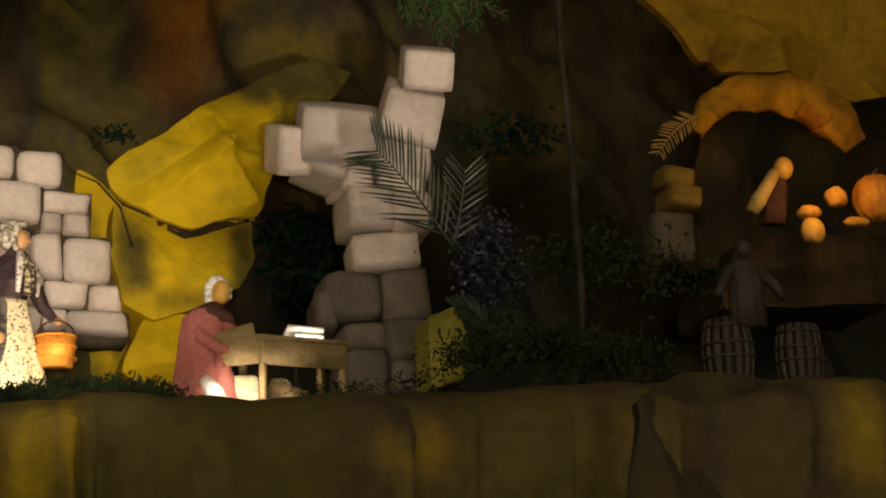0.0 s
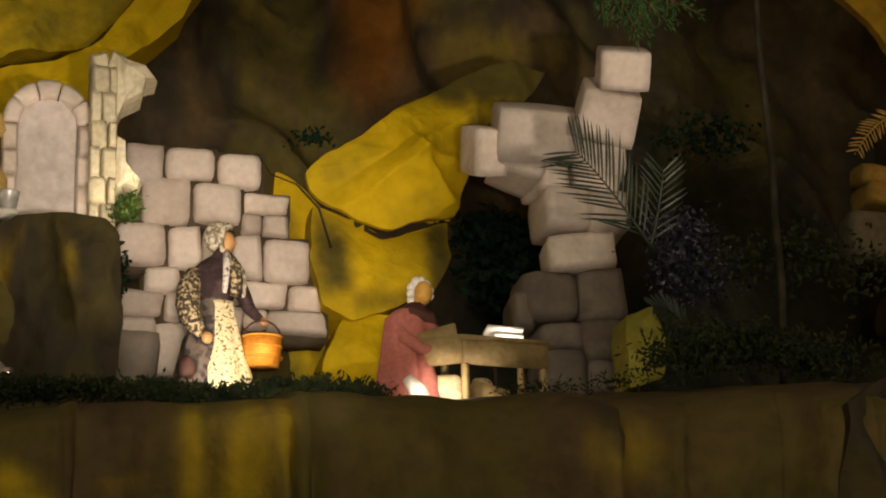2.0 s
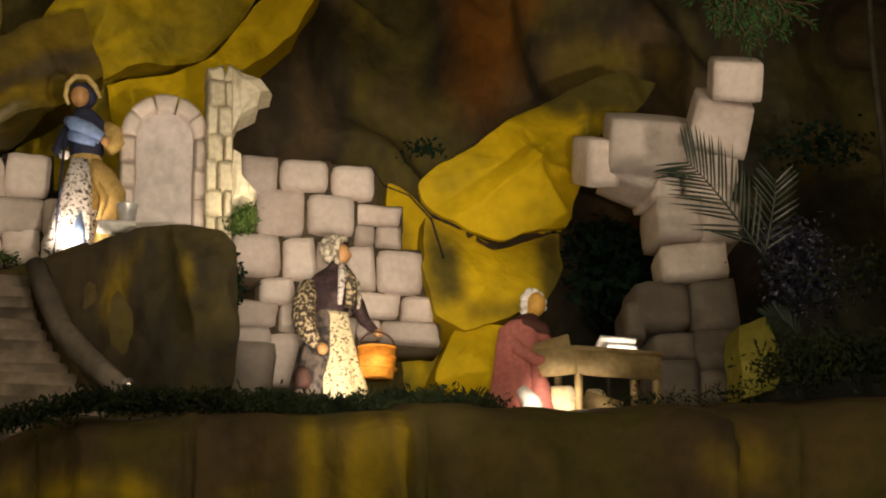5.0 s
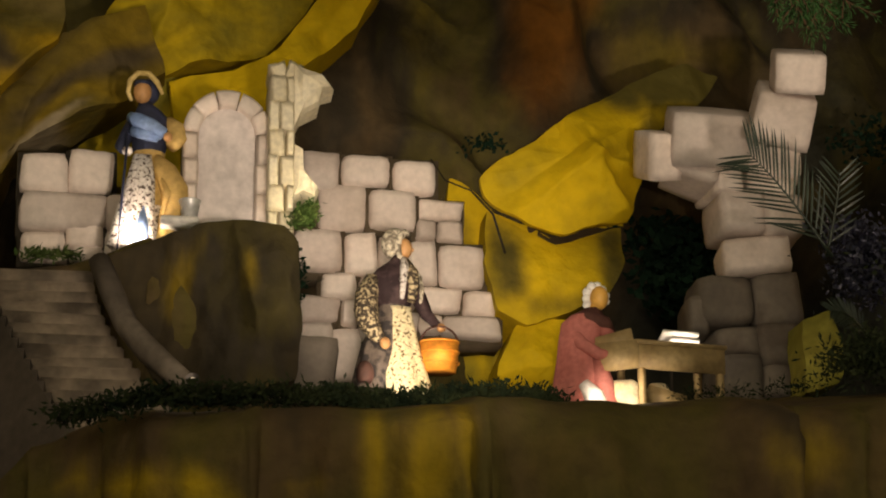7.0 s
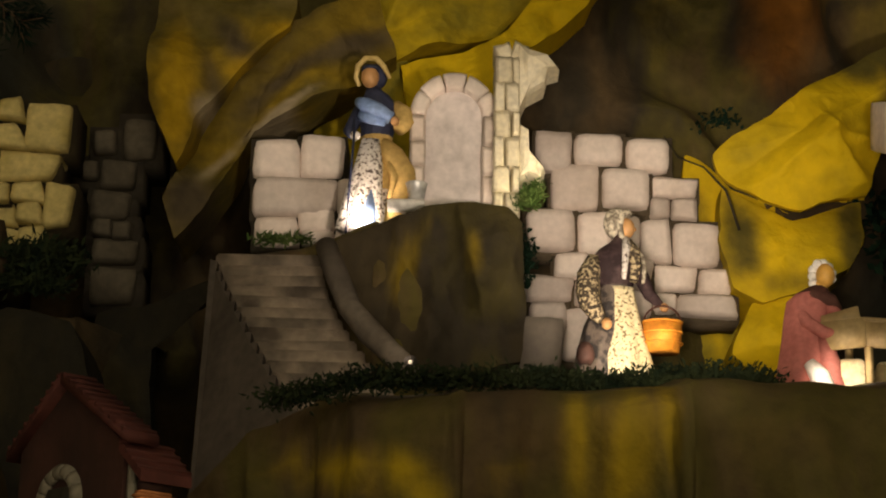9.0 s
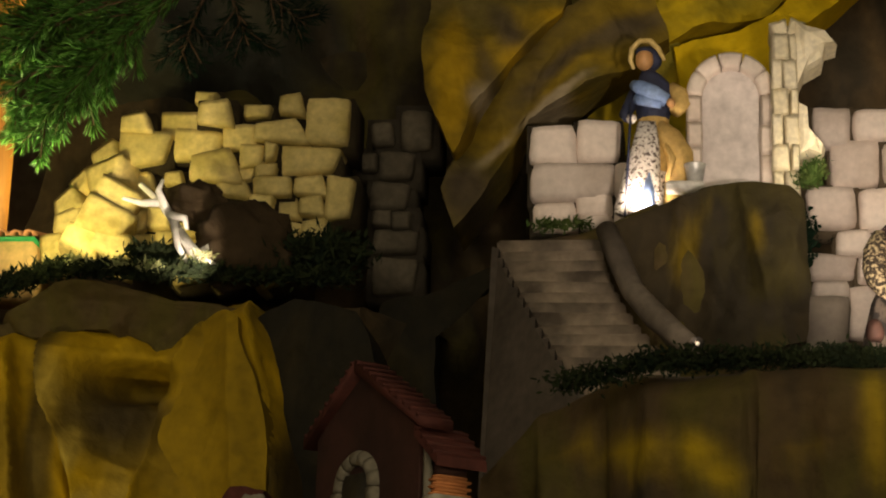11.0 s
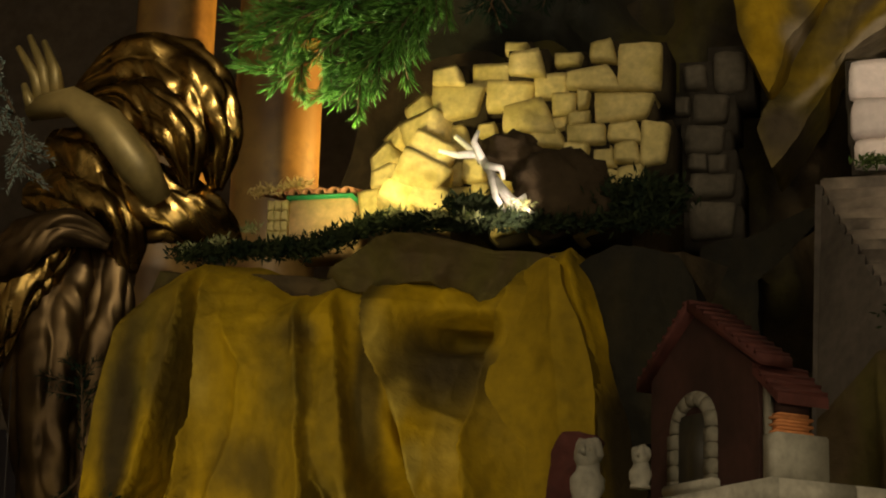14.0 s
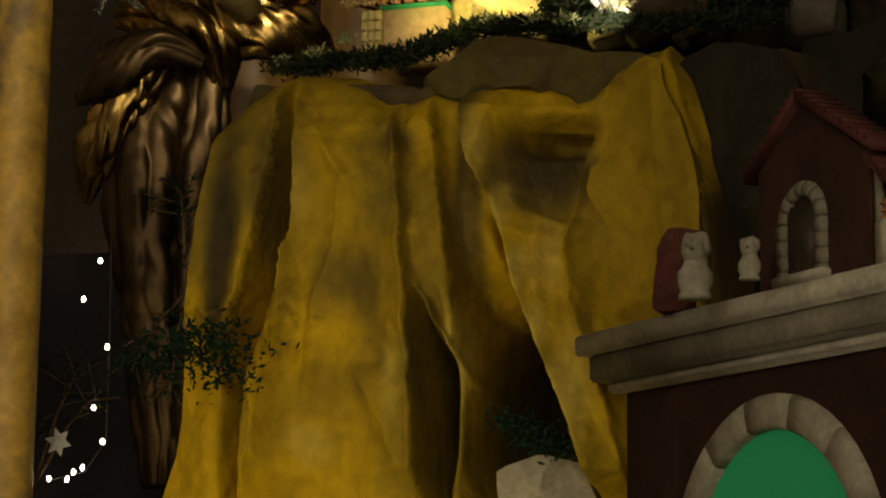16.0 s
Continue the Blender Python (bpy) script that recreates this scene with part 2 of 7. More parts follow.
hut_plaster = material("hut_plaster", [(0.70, 0.47, 0.2), (0.8, 0.56, 0.26)], 14, 0.85, 0, 0.3, 70, 0.002)
green_paint = material("green_paint", [(0.03, 0.32, 0.10), (0.05, 0.42, 0.15)], 30, 0.5, 0, 0.1, 90, 0.002)
green_gate = material("green_gate", [(0.03, 0.42, 0.22), (0.05, 0.52, 0.28)], 8, 0.6, 0, 0.1, 60, 0.002)
terracotta = material("terracotta", [(0.42, 0.17, 0.08), (0.58, 0.3, 0.16)], 40, 0.8, 0, 0.3, 90, 0.002)
# dark copy of limestone that holds the shade of front and recessed band
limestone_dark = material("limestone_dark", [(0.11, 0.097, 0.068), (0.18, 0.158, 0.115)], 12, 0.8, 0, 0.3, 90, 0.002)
roof_red = material("roof_red", [(0.055, 0.018, 0.014), (0.085, 0.027, 0.02)], 25, 0.75, 0, 0.3, 90, 0.002)
window_dark = material("window_dark", [(0.02, 0.018, 0.012), (0.04, 0.032, 0.02)], 20, 0.4, 0, 0.1, 90, 0.002)
gold_dull = material("gold_dull", [(0.045, 0.028, 0.013), (0.11, 0.07, 0.03)], 10, 0.42, 0.9, 0.15, 30, 0.003)
bronze = material("aged_gilding", [(0.2, 0.15, 0.05), (0.3, 0.22, 0.075)], 8, 0.45, 0.4, 0.1, 50, 0.002)
# the gate panel emits to look lit; there is no lamp behind it
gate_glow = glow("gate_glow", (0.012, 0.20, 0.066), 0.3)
lens_glow = glow("lens_glow", (1.0, 0.85, 0.65), 0.3)
bulb_glow = glow("bulb_glow", (1.0, 0.86, 0.6), 14.0)
fir_dark = material("fir_dark", [(0.003, 0.012, 0.006), (0.008, 0.025, 0.012)], 25, 0.8, 0, 0.1, 90, 0.002)
bush_green = material("bush_green", [(0.014, 0.022, 0.009), (0.04, 0.05, 0.02)], 25, 0.8, 0, 0.1, 90, 0.002)
fir_frost = material("fir_frost", [(0.10, 0.16, 0.13), (0.3, 0.36, 0.32)], 60, 0.6, 0, 0.1, 90, 0.002)
palm_orange = material("palm_dry", [(0.3, 0.18, 0.04), (0.45, 0.28, 0.07)], 25, 0.6, 0, 0.1, 90, 0.002)
lavender = material("lavender", [(0.018, 0.02, 0.035), (0.04, 0.04, 0.09), (0.42, 0.42, 0.55)], 70, 0.6, 0, 0.1, 90, 0.002, contrast=(0.45, 0.72))
moss_lit = material("moss_lit", [(0.16, 0.2, 0.07), (0.4, 0.4, 0.2)], 60, 0.8, 0, 0.1, 90, 0.002)
moss_bright = material("moss_bright", [(0.03, 0.065, 0.012), (0.08, 0.11, 0.03)], 25, 0.8, 0, 0.1, 90, 0.002)
bark = material("bark", [(0.08, 0.05, 0.03), (0.14, 0.09, 0.05)], 25, 0.9, 0, 0.3, 90, 0.002)
bark_grey = material("bark_grey", [(0.025, 0.022, 0.015), (0.06, 0.05, 0.035)], 25, 0.8, 0, 0.3, 90, 0.002)
rock_patched = material("rock_patched", [(0.026, 0.021, 0.014), (0.05, 0.038, 0.02), (0.034, 0.028, 0.018), (0.055, 0.045, 0.014), (0.028, 0.022, 0.014)], 6.0, 0.85, 0, 0.5, 40, 0.012, contrast=(0.3, 0.7), stretch=FALL, over=[("ochre", (0.26, 0.18, 0.008))])
hall_light = material("hall_plaster", [(0.68, 0.63, 0.54), (0.76, 0.71, 0.62)], 2, 0.9, 0, 0.1, 30, 0.002)
# near-black rock: boulders and cave get their shade from this colour
rock_shaded = material("rock_shaded", [(0.035, 0.024, 0.012), (0.062, 0.042, 0.022)], 9, 0.9, 0, 0.5, 45, 0.01)
# darkened copy of the wall stone, shade put into its colour
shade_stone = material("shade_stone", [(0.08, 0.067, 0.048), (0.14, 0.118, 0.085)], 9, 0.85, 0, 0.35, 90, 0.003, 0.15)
altar_dark = material("altar_dark", [(0.015, 0.013, 0.016), (0.03, 0.025, 0.028)], 4, 0.8, 0, 0.1, 40, 0.002)
mortar = material("mortar", [(0.04, 0.033, 0.024), (0.07, 0.058, 0.042)], 15, 0.9, 0, 0.4, 90, 0.003)
plaster = material("plaster", [(0.62, 0.56, 0.55), (0.74, 0.68, 0.66)], 6, 0.7, 0, 0.1, 60, 0.003)
cream = material("cream_cloth", [(0.70, 0.58, 0.34), (0.82, 0.72, 0.48)], 30, 0.8, 0, 0.3, 120, 0.002)
dark_cloth = material("dark_cloth", [(0.03, 0.025, 0.025), (0.14, 0.11, 0.09)], 60, 0.7, 0, 0.3, 150, 0.002, contrast=(0.45, 0.55))
navy_cloth = material("navy_cloth", [(0.015, 0.02, 0.045), (0.03, 0.035, 0.08)], 30, 0.7, 0, 0.3, 120, 0.002)
blue_cloth = material("blue_cloth", [(0.17, 0.27, 0.55), (0.25, 0.36, 0.62)], 30, 0.7, 0, 0.2, 120, 0.002)
tan_cloth = material("tan_cloth", [(0.45, 0.30, 0.10), (0.58, 0.40, 0.14)], 20, 0.8, 0, 0.3, 120, 0.002)
white_cloth = material("white_cloth", [(0.66, 0.62, 0.56), (0.82, 0.8, 0.76)], 40, 0.8, 0, 0.3, 120, 0.002)
pink_cloth = material("pink_cloth", [(0.36, 0.12, 0.10), (0.47, 0.175, 0.15)], 12, 0.85, 0, 0.3, 140, 0.002)
brown_cloth = material("brown_cloth", [(0.07, 0.03, 0.025), (0.12, 0.06, 0.04)], 20, 0.85, 0, 0.3, 140, 0.002)
skin = material("painted_clay", [(0.5, 0.26, 0.1), (0.58, 0.32, 0.13)], 15, 0.5, 0, 0.1, 80, 0.002)
wood = material("wood", [(0.30, 0.21, 0.09), (0.45, 0.33, 0.15)], 25, 0.6, 0, 0.3, 120, 0.002)
orange_wicker = material("orange_wicker", [(0.55, 0.2, 0.02), (0.75, 0.32, 0.03)], 50, 0.6, 0, 0.5, 150, 0.003)
metal = material("zinc", [(0.55, 0.55, 0.55), (0.7, 0.7, 0.7)], 20, 0.4, 0.5, 0.1, 80, 0.002)
gold = material("gilding", [(0.15, 0.092, 0.026), (0.42, 0.275, 0.08), (0.2, 0.125, 0.035)], 7, 0.25, 1.0, 0.1, 30, 0.003)
# front's shade put into the dark red; end bricks keep a lit orange
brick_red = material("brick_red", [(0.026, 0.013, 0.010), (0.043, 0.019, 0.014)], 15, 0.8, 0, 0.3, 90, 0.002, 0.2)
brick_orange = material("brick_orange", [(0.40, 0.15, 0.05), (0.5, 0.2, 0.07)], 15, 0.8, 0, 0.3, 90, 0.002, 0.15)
limestone = material("limestone", [(0.24, 0.22, 0.165), (0.36, 0.325, 0.25)], 12, 0.8, 0, 0.3, 90, 0.002)
gold_paint = material("gold_paint", [(0.52, 0.31, 0.045), (0.8, 0.5, 0.085), (0.3, 0.2, 0.08)], 9, 0.5, 0, 0.1, 40, 0.003)
marble = material("marble", [(0.17, 0.085, 0.02), (0.26, 0.15, 0.04), (0.14, 0.07, 0.02)], 5, 0.5, 0, 0.05, 40, 0.002)
moss = material("moss", [(0.007, 0.014, 0.006), (0.024, 0.032, 0.011), (0.012, 0.022, 0.011)], 25, 0.9, 0, 0.2, 90, 0.002)
fir_mid = material("fir_mid", [(0.025, 0.085, 0.018), (0.07, 0.18, 0.045)], 25, 0.5, 0, 0.1, 90, 0.002)
ivy_green = material("ivy_green", [(0.006, 0.03, 0.014), (0.014, 0.055, 0.026)], 25, 0.6, 0, 0.1, 90, 0.002)
leaf_green = material("leaf_green", [(0.045, 0.16, 0.014), (0.13, 0.31, 0.04)], 40, 0.45, 0, 0.1, 90, 0.002)
palm_green = material("palm_green", [(0.014, 0.024, 0.016), (0.04, 0.056, 0.038)], 40, 0.38, 0, 0.1, 90, 0.002)
hall_stone = material("hall_stone", [(0.30, 0.25, 0.19), (0.42, 0.36, 0.28)], 3, 0.7, 0, 0.1, 30, 0.002)
hall_dark = material("hall_paint", [(0.10, 0.08, 0.06), (0.14, 0.11, 0.08)], 2, 0.9, 0, 0.1, 30, 0.002)


# ---- building helpers ----
def part(name, bm, mat, parent=None, label=""):
    me = bpy.data.meshes.new(name)
    bm.normal_update()
    bm.to_mesh(me)
    bm.free()
    for mm in (mat if isinstance(mat, (list, tuple)) else [mat]):
        me.materials.append(mm)
    me.shade_smooth()
    ob = new(name, me)
    if parent:
        ob.parent = parent
    if label:
        tagged(ob, label)
    return ob


def empty(name, x=0.0, y=0.0, z=0.0, label="", category="", group="", kind=""):
    ob = new(name)
    ob.location = (x, y, z)
    bpy.context.view_layer.update()
    return tagged(ob, label, category, group, kind)


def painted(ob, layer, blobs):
    """Brush a coat on, real paint in places and shade in others: middle x and z, half width and half height, strength
    and slant of each patch.
    """
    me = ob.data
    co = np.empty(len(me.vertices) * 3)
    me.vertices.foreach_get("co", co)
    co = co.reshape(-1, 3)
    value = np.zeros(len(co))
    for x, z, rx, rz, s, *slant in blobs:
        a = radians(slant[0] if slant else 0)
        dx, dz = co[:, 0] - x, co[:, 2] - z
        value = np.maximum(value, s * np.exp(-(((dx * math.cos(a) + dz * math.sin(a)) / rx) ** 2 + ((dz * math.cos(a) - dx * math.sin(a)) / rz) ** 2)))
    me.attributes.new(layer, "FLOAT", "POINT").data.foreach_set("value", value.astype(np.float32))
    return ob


def box(bm, x0, x1, y0, y1, z0, z1, bevel=0.0, mat=0):
    made = bmesh.ops.create_cube(bm, size=1.0, matrix=Matrix.LocRotScale(((x0 + x1) / 2, (y0 + y1) / 2, (z0 + z1) / 2), None, (x1 - x0, y1 - y0, z1 - z0)))
    if bevel:
        edges = list({e for v in made["verts"] for e in v.link_edges})
        bmesh.ops.bevel(bm, geom=edges, offset=bevel, segments=2, affect="EDGES")
    return bm


def fbm(x, y, z, s=1.0, octaves=3):
    return sum(noise.noise(Vector((x * s * 2**i, y * s * 2**i, z * s * 2**i))) / 2**i for i in range(octaves))


def block_mesh(name, seed, mat, power=4.0, cuts=4, rough=0.05, skew=0.0):
    """A hewn, worn block of unit size."""
    bm = bmesh.new()
    bmesh.ops.create_cube(bm, size=1.0)
    bmesh.ops.subdivide_edges(bm, edges=bm.edges[:], cuts=cuts, use_grid_fill=True)
    for v in bm.verts:
        c = v.co * 2
        k = (abs(c.x) ** power + abs(c.y) ** power + abs(c.z) ** power) ** (1 / power)
        m = max(abs(c.x), abs(c.y), abs(c.z))
        c = c * (m / k) ** 0.8
        f = rough * fbm(c.x + seed * 3.1, c.y, c.z, 1.1)
        c = c * 0.5 * (1 + f)
        v.co = Vector((c.x * (1 + skew * c.z) + skew * 0.4 * c.z, c.y, c.z * (1 - 1.4 * skew * c.x)))
    me = bpy.data.meshes.new(name)
    bm.normal_update()
    bm.to_mesh(me)
    bm.free()
    me.materials.append(mat)
    me.shade_smooth()
    return me


def tube(bm, path, radii, mat=0, n=8):
    """A tapered tube along a path, closed at both ends."""
    pts = [Vector(p) for p in path]
    loops = []
    for i, p in enumerate(pts):
        d = (pts[min(i + 1, len(pts) - 1)] - pts[max(i - 1, 0)]).normalized()
        u = d.cross(Vector((0.3, 1, 0.2))).normalized()
        v = d.cross(u)
        loops.append([bm.verts.new(p + (u * math.cos(2 * math.pi * k / n) + v * math.sin(2 * math.pi * k / n)) * radii[i]) for k in range(n)])
    for a, b in zip(loops, loops[1:]):
        for k in range(n):
            bm.faces.new((a[k], a[(k + 1) % n], b[(k + 1) % n], b[k])).material_index = mat
    bm.faces.new(loops[0][::-1]).material_index = mat
    bm.faces.new(loops[-1]).material_index = mat


SKEW = (0.0, 0.3, -0.25, 0.15, -0.35, 0.22)
BLOCKS = {m.name: [block_mesh("stone", i, m, (5.0 if m is not yellow_stone else 13.0) + i % 3 * 2, skew=SKEW[i] * (1.0 if m is yellow_stone else 0.35)) for i in range(6)] for m in (pale_stone, grey_stone, yellow_stone, shade_stone, cave_lit_stone)}
BLOCKS["worn_pale"] = [block_mesh("stone", i, pale_stone, 8.0 + i, rough=0.04) for i in range(4)]
BLOCKS["cut_pale"] = [block_mesh("stone", i, pale_stone, 11.0 + i, rough=0.035, skew=SKEW[i] * 0.25) for i in range(4)]
BLOCKS["hewn_pale"] = [block_mesh("stone", i, pale_stone, 16.0, rough=0.03) for i in range(4)]
BLOCKS["hewn_cream"] = [block_mesh("stone", i, cream_stone, 14.0, rough=0.09, skew=SKEW[i] * 0.4) for i in range(4)]


def stones(wall, rects, y, depth, mat, seed, tilt=2.0, grow=1.01, uneven=0.006, shape=""):
    """Hewn blocks in a wall: middle x, middle z, width and height of each, their fronts near the plane y."""
    rng = random.Random(seed)
    made = []
    for x, z, w, h in rects:
        ob = new("stone", rng.choice(BLOCKS[shape or mat.name]))
        ob.parent = wall
        ob.matrix_basis = pose(x, y + depth / 2 + rng.uniform(-uneven, uneven), z, rng.uniform(-tilt, tilt), rng.uniform(-tilt, tilt), rng.uniform(-tilt, tilt)) @ Matrix.Diagonal((w * grow, depth, h * grow, 1))
        made.append(ob)
    return made


def drape(name, edge, bottom, back, mat, seed, fold=0.05, freq=9.0, label="", rise=0.0, lean=0.0, steps=260, down=70, crag=0.03, crush=1.0):
    """A painted sheet of rock paper: a shelf behind an edge line, rolled over and hanging down in folds to the level bottom.
    edge: places (x, y, z) from left to right; back: how far the shelf reaches behind it."""
    pts = [Vector(p) for p in edge]
    length = [0.0]
    for a, b in zip(pts, pts[1:]):
        length.append(length[-1] + (b - a).length)
    rows = []
    for i in range(steps + 1):
        s = length[-1] * i / steps
        k = max(j for j in range(len(pts) - 1) if length[j] <= s + 1e-9)
        f = (s - length[k]) / (length[k + 1] - length[k])
        f = f * f * (3 - 2 * f)
        p = pts[k].lerp(pts[k + 1], f)
        p = p + Vector((0, 0.03 * fbm(s * 2.3, seed, 5), 0.012 * fbm(s * 7, seed, 1.5)))
        row = []
        for j in range(14):
            g = 1 - j / 14
            row.append(Vector((p.x, p.y + back * g, p.z + rise * g + 0.02 * fbm(p.x * 5, g * 4, seed) * g)))
        for j in range(down + 1):
            d = j / down
            z = p.z + (bottom - p.z) * d
            q = fbm(s * freq / 3 + seed + 0.25 * fbm(s * 2, z * 3, seed), z * 0.9, seed * 1.7, 1.0, 2)
            ridge = (1 - abs(q) * 2.2)
            y = p.y - lean * d - fold * min(1, d * 5) * ridge + min(1, d * 8) * crush * crumple(s, z, seed, 0.4)
            y += 0.02 * (1 - min(1, d * 25)) ** 2
            row.append(Vector((p.x + 0.02 * fbm(s * 3, z * 3, seed + 9) * min(1, d * 5), y, z)))
        rows.append(row)
    bm = bmesh.new()
    vs = [[bm.verts.new(c) for c in row] for row in rows]
    for a, b in zip(vs, vs[1:]):
        for j in range(len(a) - 1):
            bm.faces.new((a[j], a[j + 1], b[j + 1], b[j]))
    ob = part(name, bm, mat)
    return tagged(ob, label, "rock", kind="structure")


def facet(x, z, cell, seed):
    """A sheet folded along straight creases: heights from 0 to 1 on the corners of a lattice of uneven triangles, flat between them."""
    c, q = math.cos(seed * 1.7 + 0.4), math.sin(seed * 1.7 + 0.4)
    u, v = (c * x - q * z) / cell, (q * x + c * z) / cell
    u, v = u + 0.45 * noise.noise(Vector((u * 0.6, v * 0.6, seed))), v + 0.45 * noise.noise(Vector((u * 0.6, v * 0.6, seed + 7)))
    i, j = math.floor(u), math.floor(v)
    a, b = u - i, v - j

    def h(p, r):
        return noise.cell(Vector((p + 0.5, r + 0.5, seed * 3.1 + 0.5)))
    if (i + j) % 2:
        return h(i, j) + (a * (h(i + 1, j) - h(i, j)) + b * (h(i + 1, j + 1) - h(i + 1, j)) if a > b else b * (h(i, j + 1) - h(i, j)) + a * (h(i + 1, j + 1) - h(i, j + 1)))
    if a + b < 1:
        return h(i, j) + a * (h(i + 1, j) - h(i, j)) + b * (h(i, j + 1) - h(i, j))
    return h(i + 1, j + 1) + (1 - a) * (h(i, j + 1) - h(i + 1, j + 1)) + (1 - b) * (h(i + 1, j) - h(i + 1, j + 1))


def crumple(x, z, seed, fall=1.0):
    """The creases of crumpled paper: flat facets at two scales, and fine dents."""
    f = 0.35 + 0.65 * fall
    n = noise.noise
    small = abs(n(Vector((x * 34, z * 34 * f, seed))))
    return 0.034 * (0.5 - facet(x, z * f, 0.15, seed)) + 0.012 * (0.5 - facet(x, z * f, 0.06, seed + 5)) - 0.003 * small + 0.0008 * n(Vector((x * 90, z * 90, seed)))


def crag(name, outline, y, bulge, mat, label, depth=0.25, seed=0.0, lean=0.0, rough=0.034, side=0.0, fall=1.0, folds=()):
    """A crumpled boulder of painted rock paper, from its outline (x, z) in the plane y, swelling towards the front.
    folds: the ends of each sharp fold, how far it stands out, and how far it swells to its two sides."""
    n = len(outline)
    cx, cz = sum(p[0] for p in outline) / n, sum(p[1] for p in outline) / n
    cx += side
    ring = []
    for i in range(n):
        p0, p1, p2, p3 = (outline[(i + k) % n] for k in (-1, 0, 1, 2))
        for k in range(10):
            f = k / 10
            soft = [0.5 * (2 * b + (c - a) * f + (2 * a - 5 * b + 4 * c - d) * f * f + (3 * b - a - 3 * c + d) * f**3) for a, b, c, d in zip(p0, p1, p2, p3)]
            flat = [b + (c - b) * f for b, c in zip(p1, p2)]
            x, z = (0.25 * s + 0.75 * t for s, t in zip(soft, flat))
            ring.append((x + 0.006 * fbm(x * 14, z * 14, seed), z + 0.006 * fbm(x * 14, z * 14, seed + 5)))
    rng = random.Random(int(seed * 7 + 3))
    rng_sign = rng.random() > 0.5
    planes = []
    for k in range(8):
        a, s = 2 * math.pi * (k + 0.8 * rng.random()) / 8, rng.uniform(0.55, 1.0)
        planes.append((s * math.cos(a), s * math.sin(a) * fall, rng.uniform(0.8, 1.1) * s))
    bm = bmesh.new()
    size = max(math.hypot(x - cx, z - cz) for x, z in ring)
    loops, rings = [], 34
    for j in range(1, rings + 2):
        r = min(1.0, j / rings)
        loop = []
        for x, z in ring:
            px, pz = cx + (x - cx) * r, cz + (z - cz) * r
            qx, qz = (px - cx) / size, (pz - cz) / size
            facet = min(c - u * qx - v * qz for u, v, c in planes)
            facet = min(facet, 0.62 + (0.12 if rng_sign else -0.12) * qx + 0.1 * qz)
            yy = y - bulge * 1.2 * max(-0.1, facet) + lean * (pz - cz) + crumple(px, pz, seed, fall) * (rough / 0.02)
            for (xa, za), (xb, zb), amp, wl, wr in folds:
                dx, dz = xb - xa, zb - za
                ln = math.hypot(dx, dz)
                f = ((px - xa) * dx + (pz - za) * dz) / ln / ln
                d = ((px - xa) * dz - (pz - za) * dx) / ln + 0.003 * noise.noise(Vector((px * 30, pz * 30, seed)))
                if -0.2 < f < 1.2:
                    yy -= amp * min(1.0, (f + 0.2) / 0.3, (1.2 - f) / 0.3) * math.exp(-abs(d) / (wl if d < 0 else wr))
            if j > rings:
                yy += depth
            loop.append(bm.verts.new((px, yy, pz)))
        loops.append(loop)
    mid = bm.verts.new((cx, sum(v.co.y for v in loops[0]) / len(ring), cz))
    m = len(ring)
    for i in range(m):
        bm.faces.new((mid, loops[0][(i + 1) % m], loops[0][i]))
        for a, b in zip(loops, loops[1:]):
            bm.faces.new((a[i], a[(i + 1) % m], b[(i + 1) % m], b[i]))
    bm.faces.new([loops[-1][i] for i in range(m)])
    bmesh.ops.recalc_face_normals(bm, faces=bm.faces[:])
    for loop in loops[-2:]:
        for i in range(m):
            e = bm.edges.get((loop[i], loop[(i + 1) % m]))
            if e:
                e.smooth = False
    ob = part(name, bm, mat)
    return tagged(ob, label, "rock", kind="structure")


# ---- large structure ----
def slab(name, x0, x1, y0, y1, z0, z1, mat, label):
    bm = bmesh.new()
    box(bm, x0, x1, y0, y1, z0, z1)
    return tagged(part(name, bm, mat), label, "building", kind="structure")


# hall shell: unseen pale faces added to bounce fill light, back wall kept dark
slab("floor", -4.5, 4.5, -4.5, 6.0, -0.1, 0.0, hall_stone, "unseen worn pale stone floor of the church, bounces light up")
slab("wall_back", -4.5, 4.5, 5.8, 6.0, 0.0, 6.0, hall_dark, "dark painted church wall behind the crib")
slab("wall_front", -4.5, 4.5, -4.5, -4.3, 0.0, 6.0, hall_light, "unseen pale plastered church wall that bounces light back")
slab("wall_left", -4.5, -4.3, -4.3, 5.8, 0.0, 6.0, hall_light, "unseen pale plastered church wall that bounces light back")
slab("wall_right", 4.3, 4.5, -4.3, 5.8, 0.0, 6.0, hall_light, "unseen pale plastered church wall that bounces light back")
slab("ceiling", -4.5, 4.5, -4.5, 6.0, 6.0, 6.1, hall_light, "unseen pale church ceiling that bounces light back")


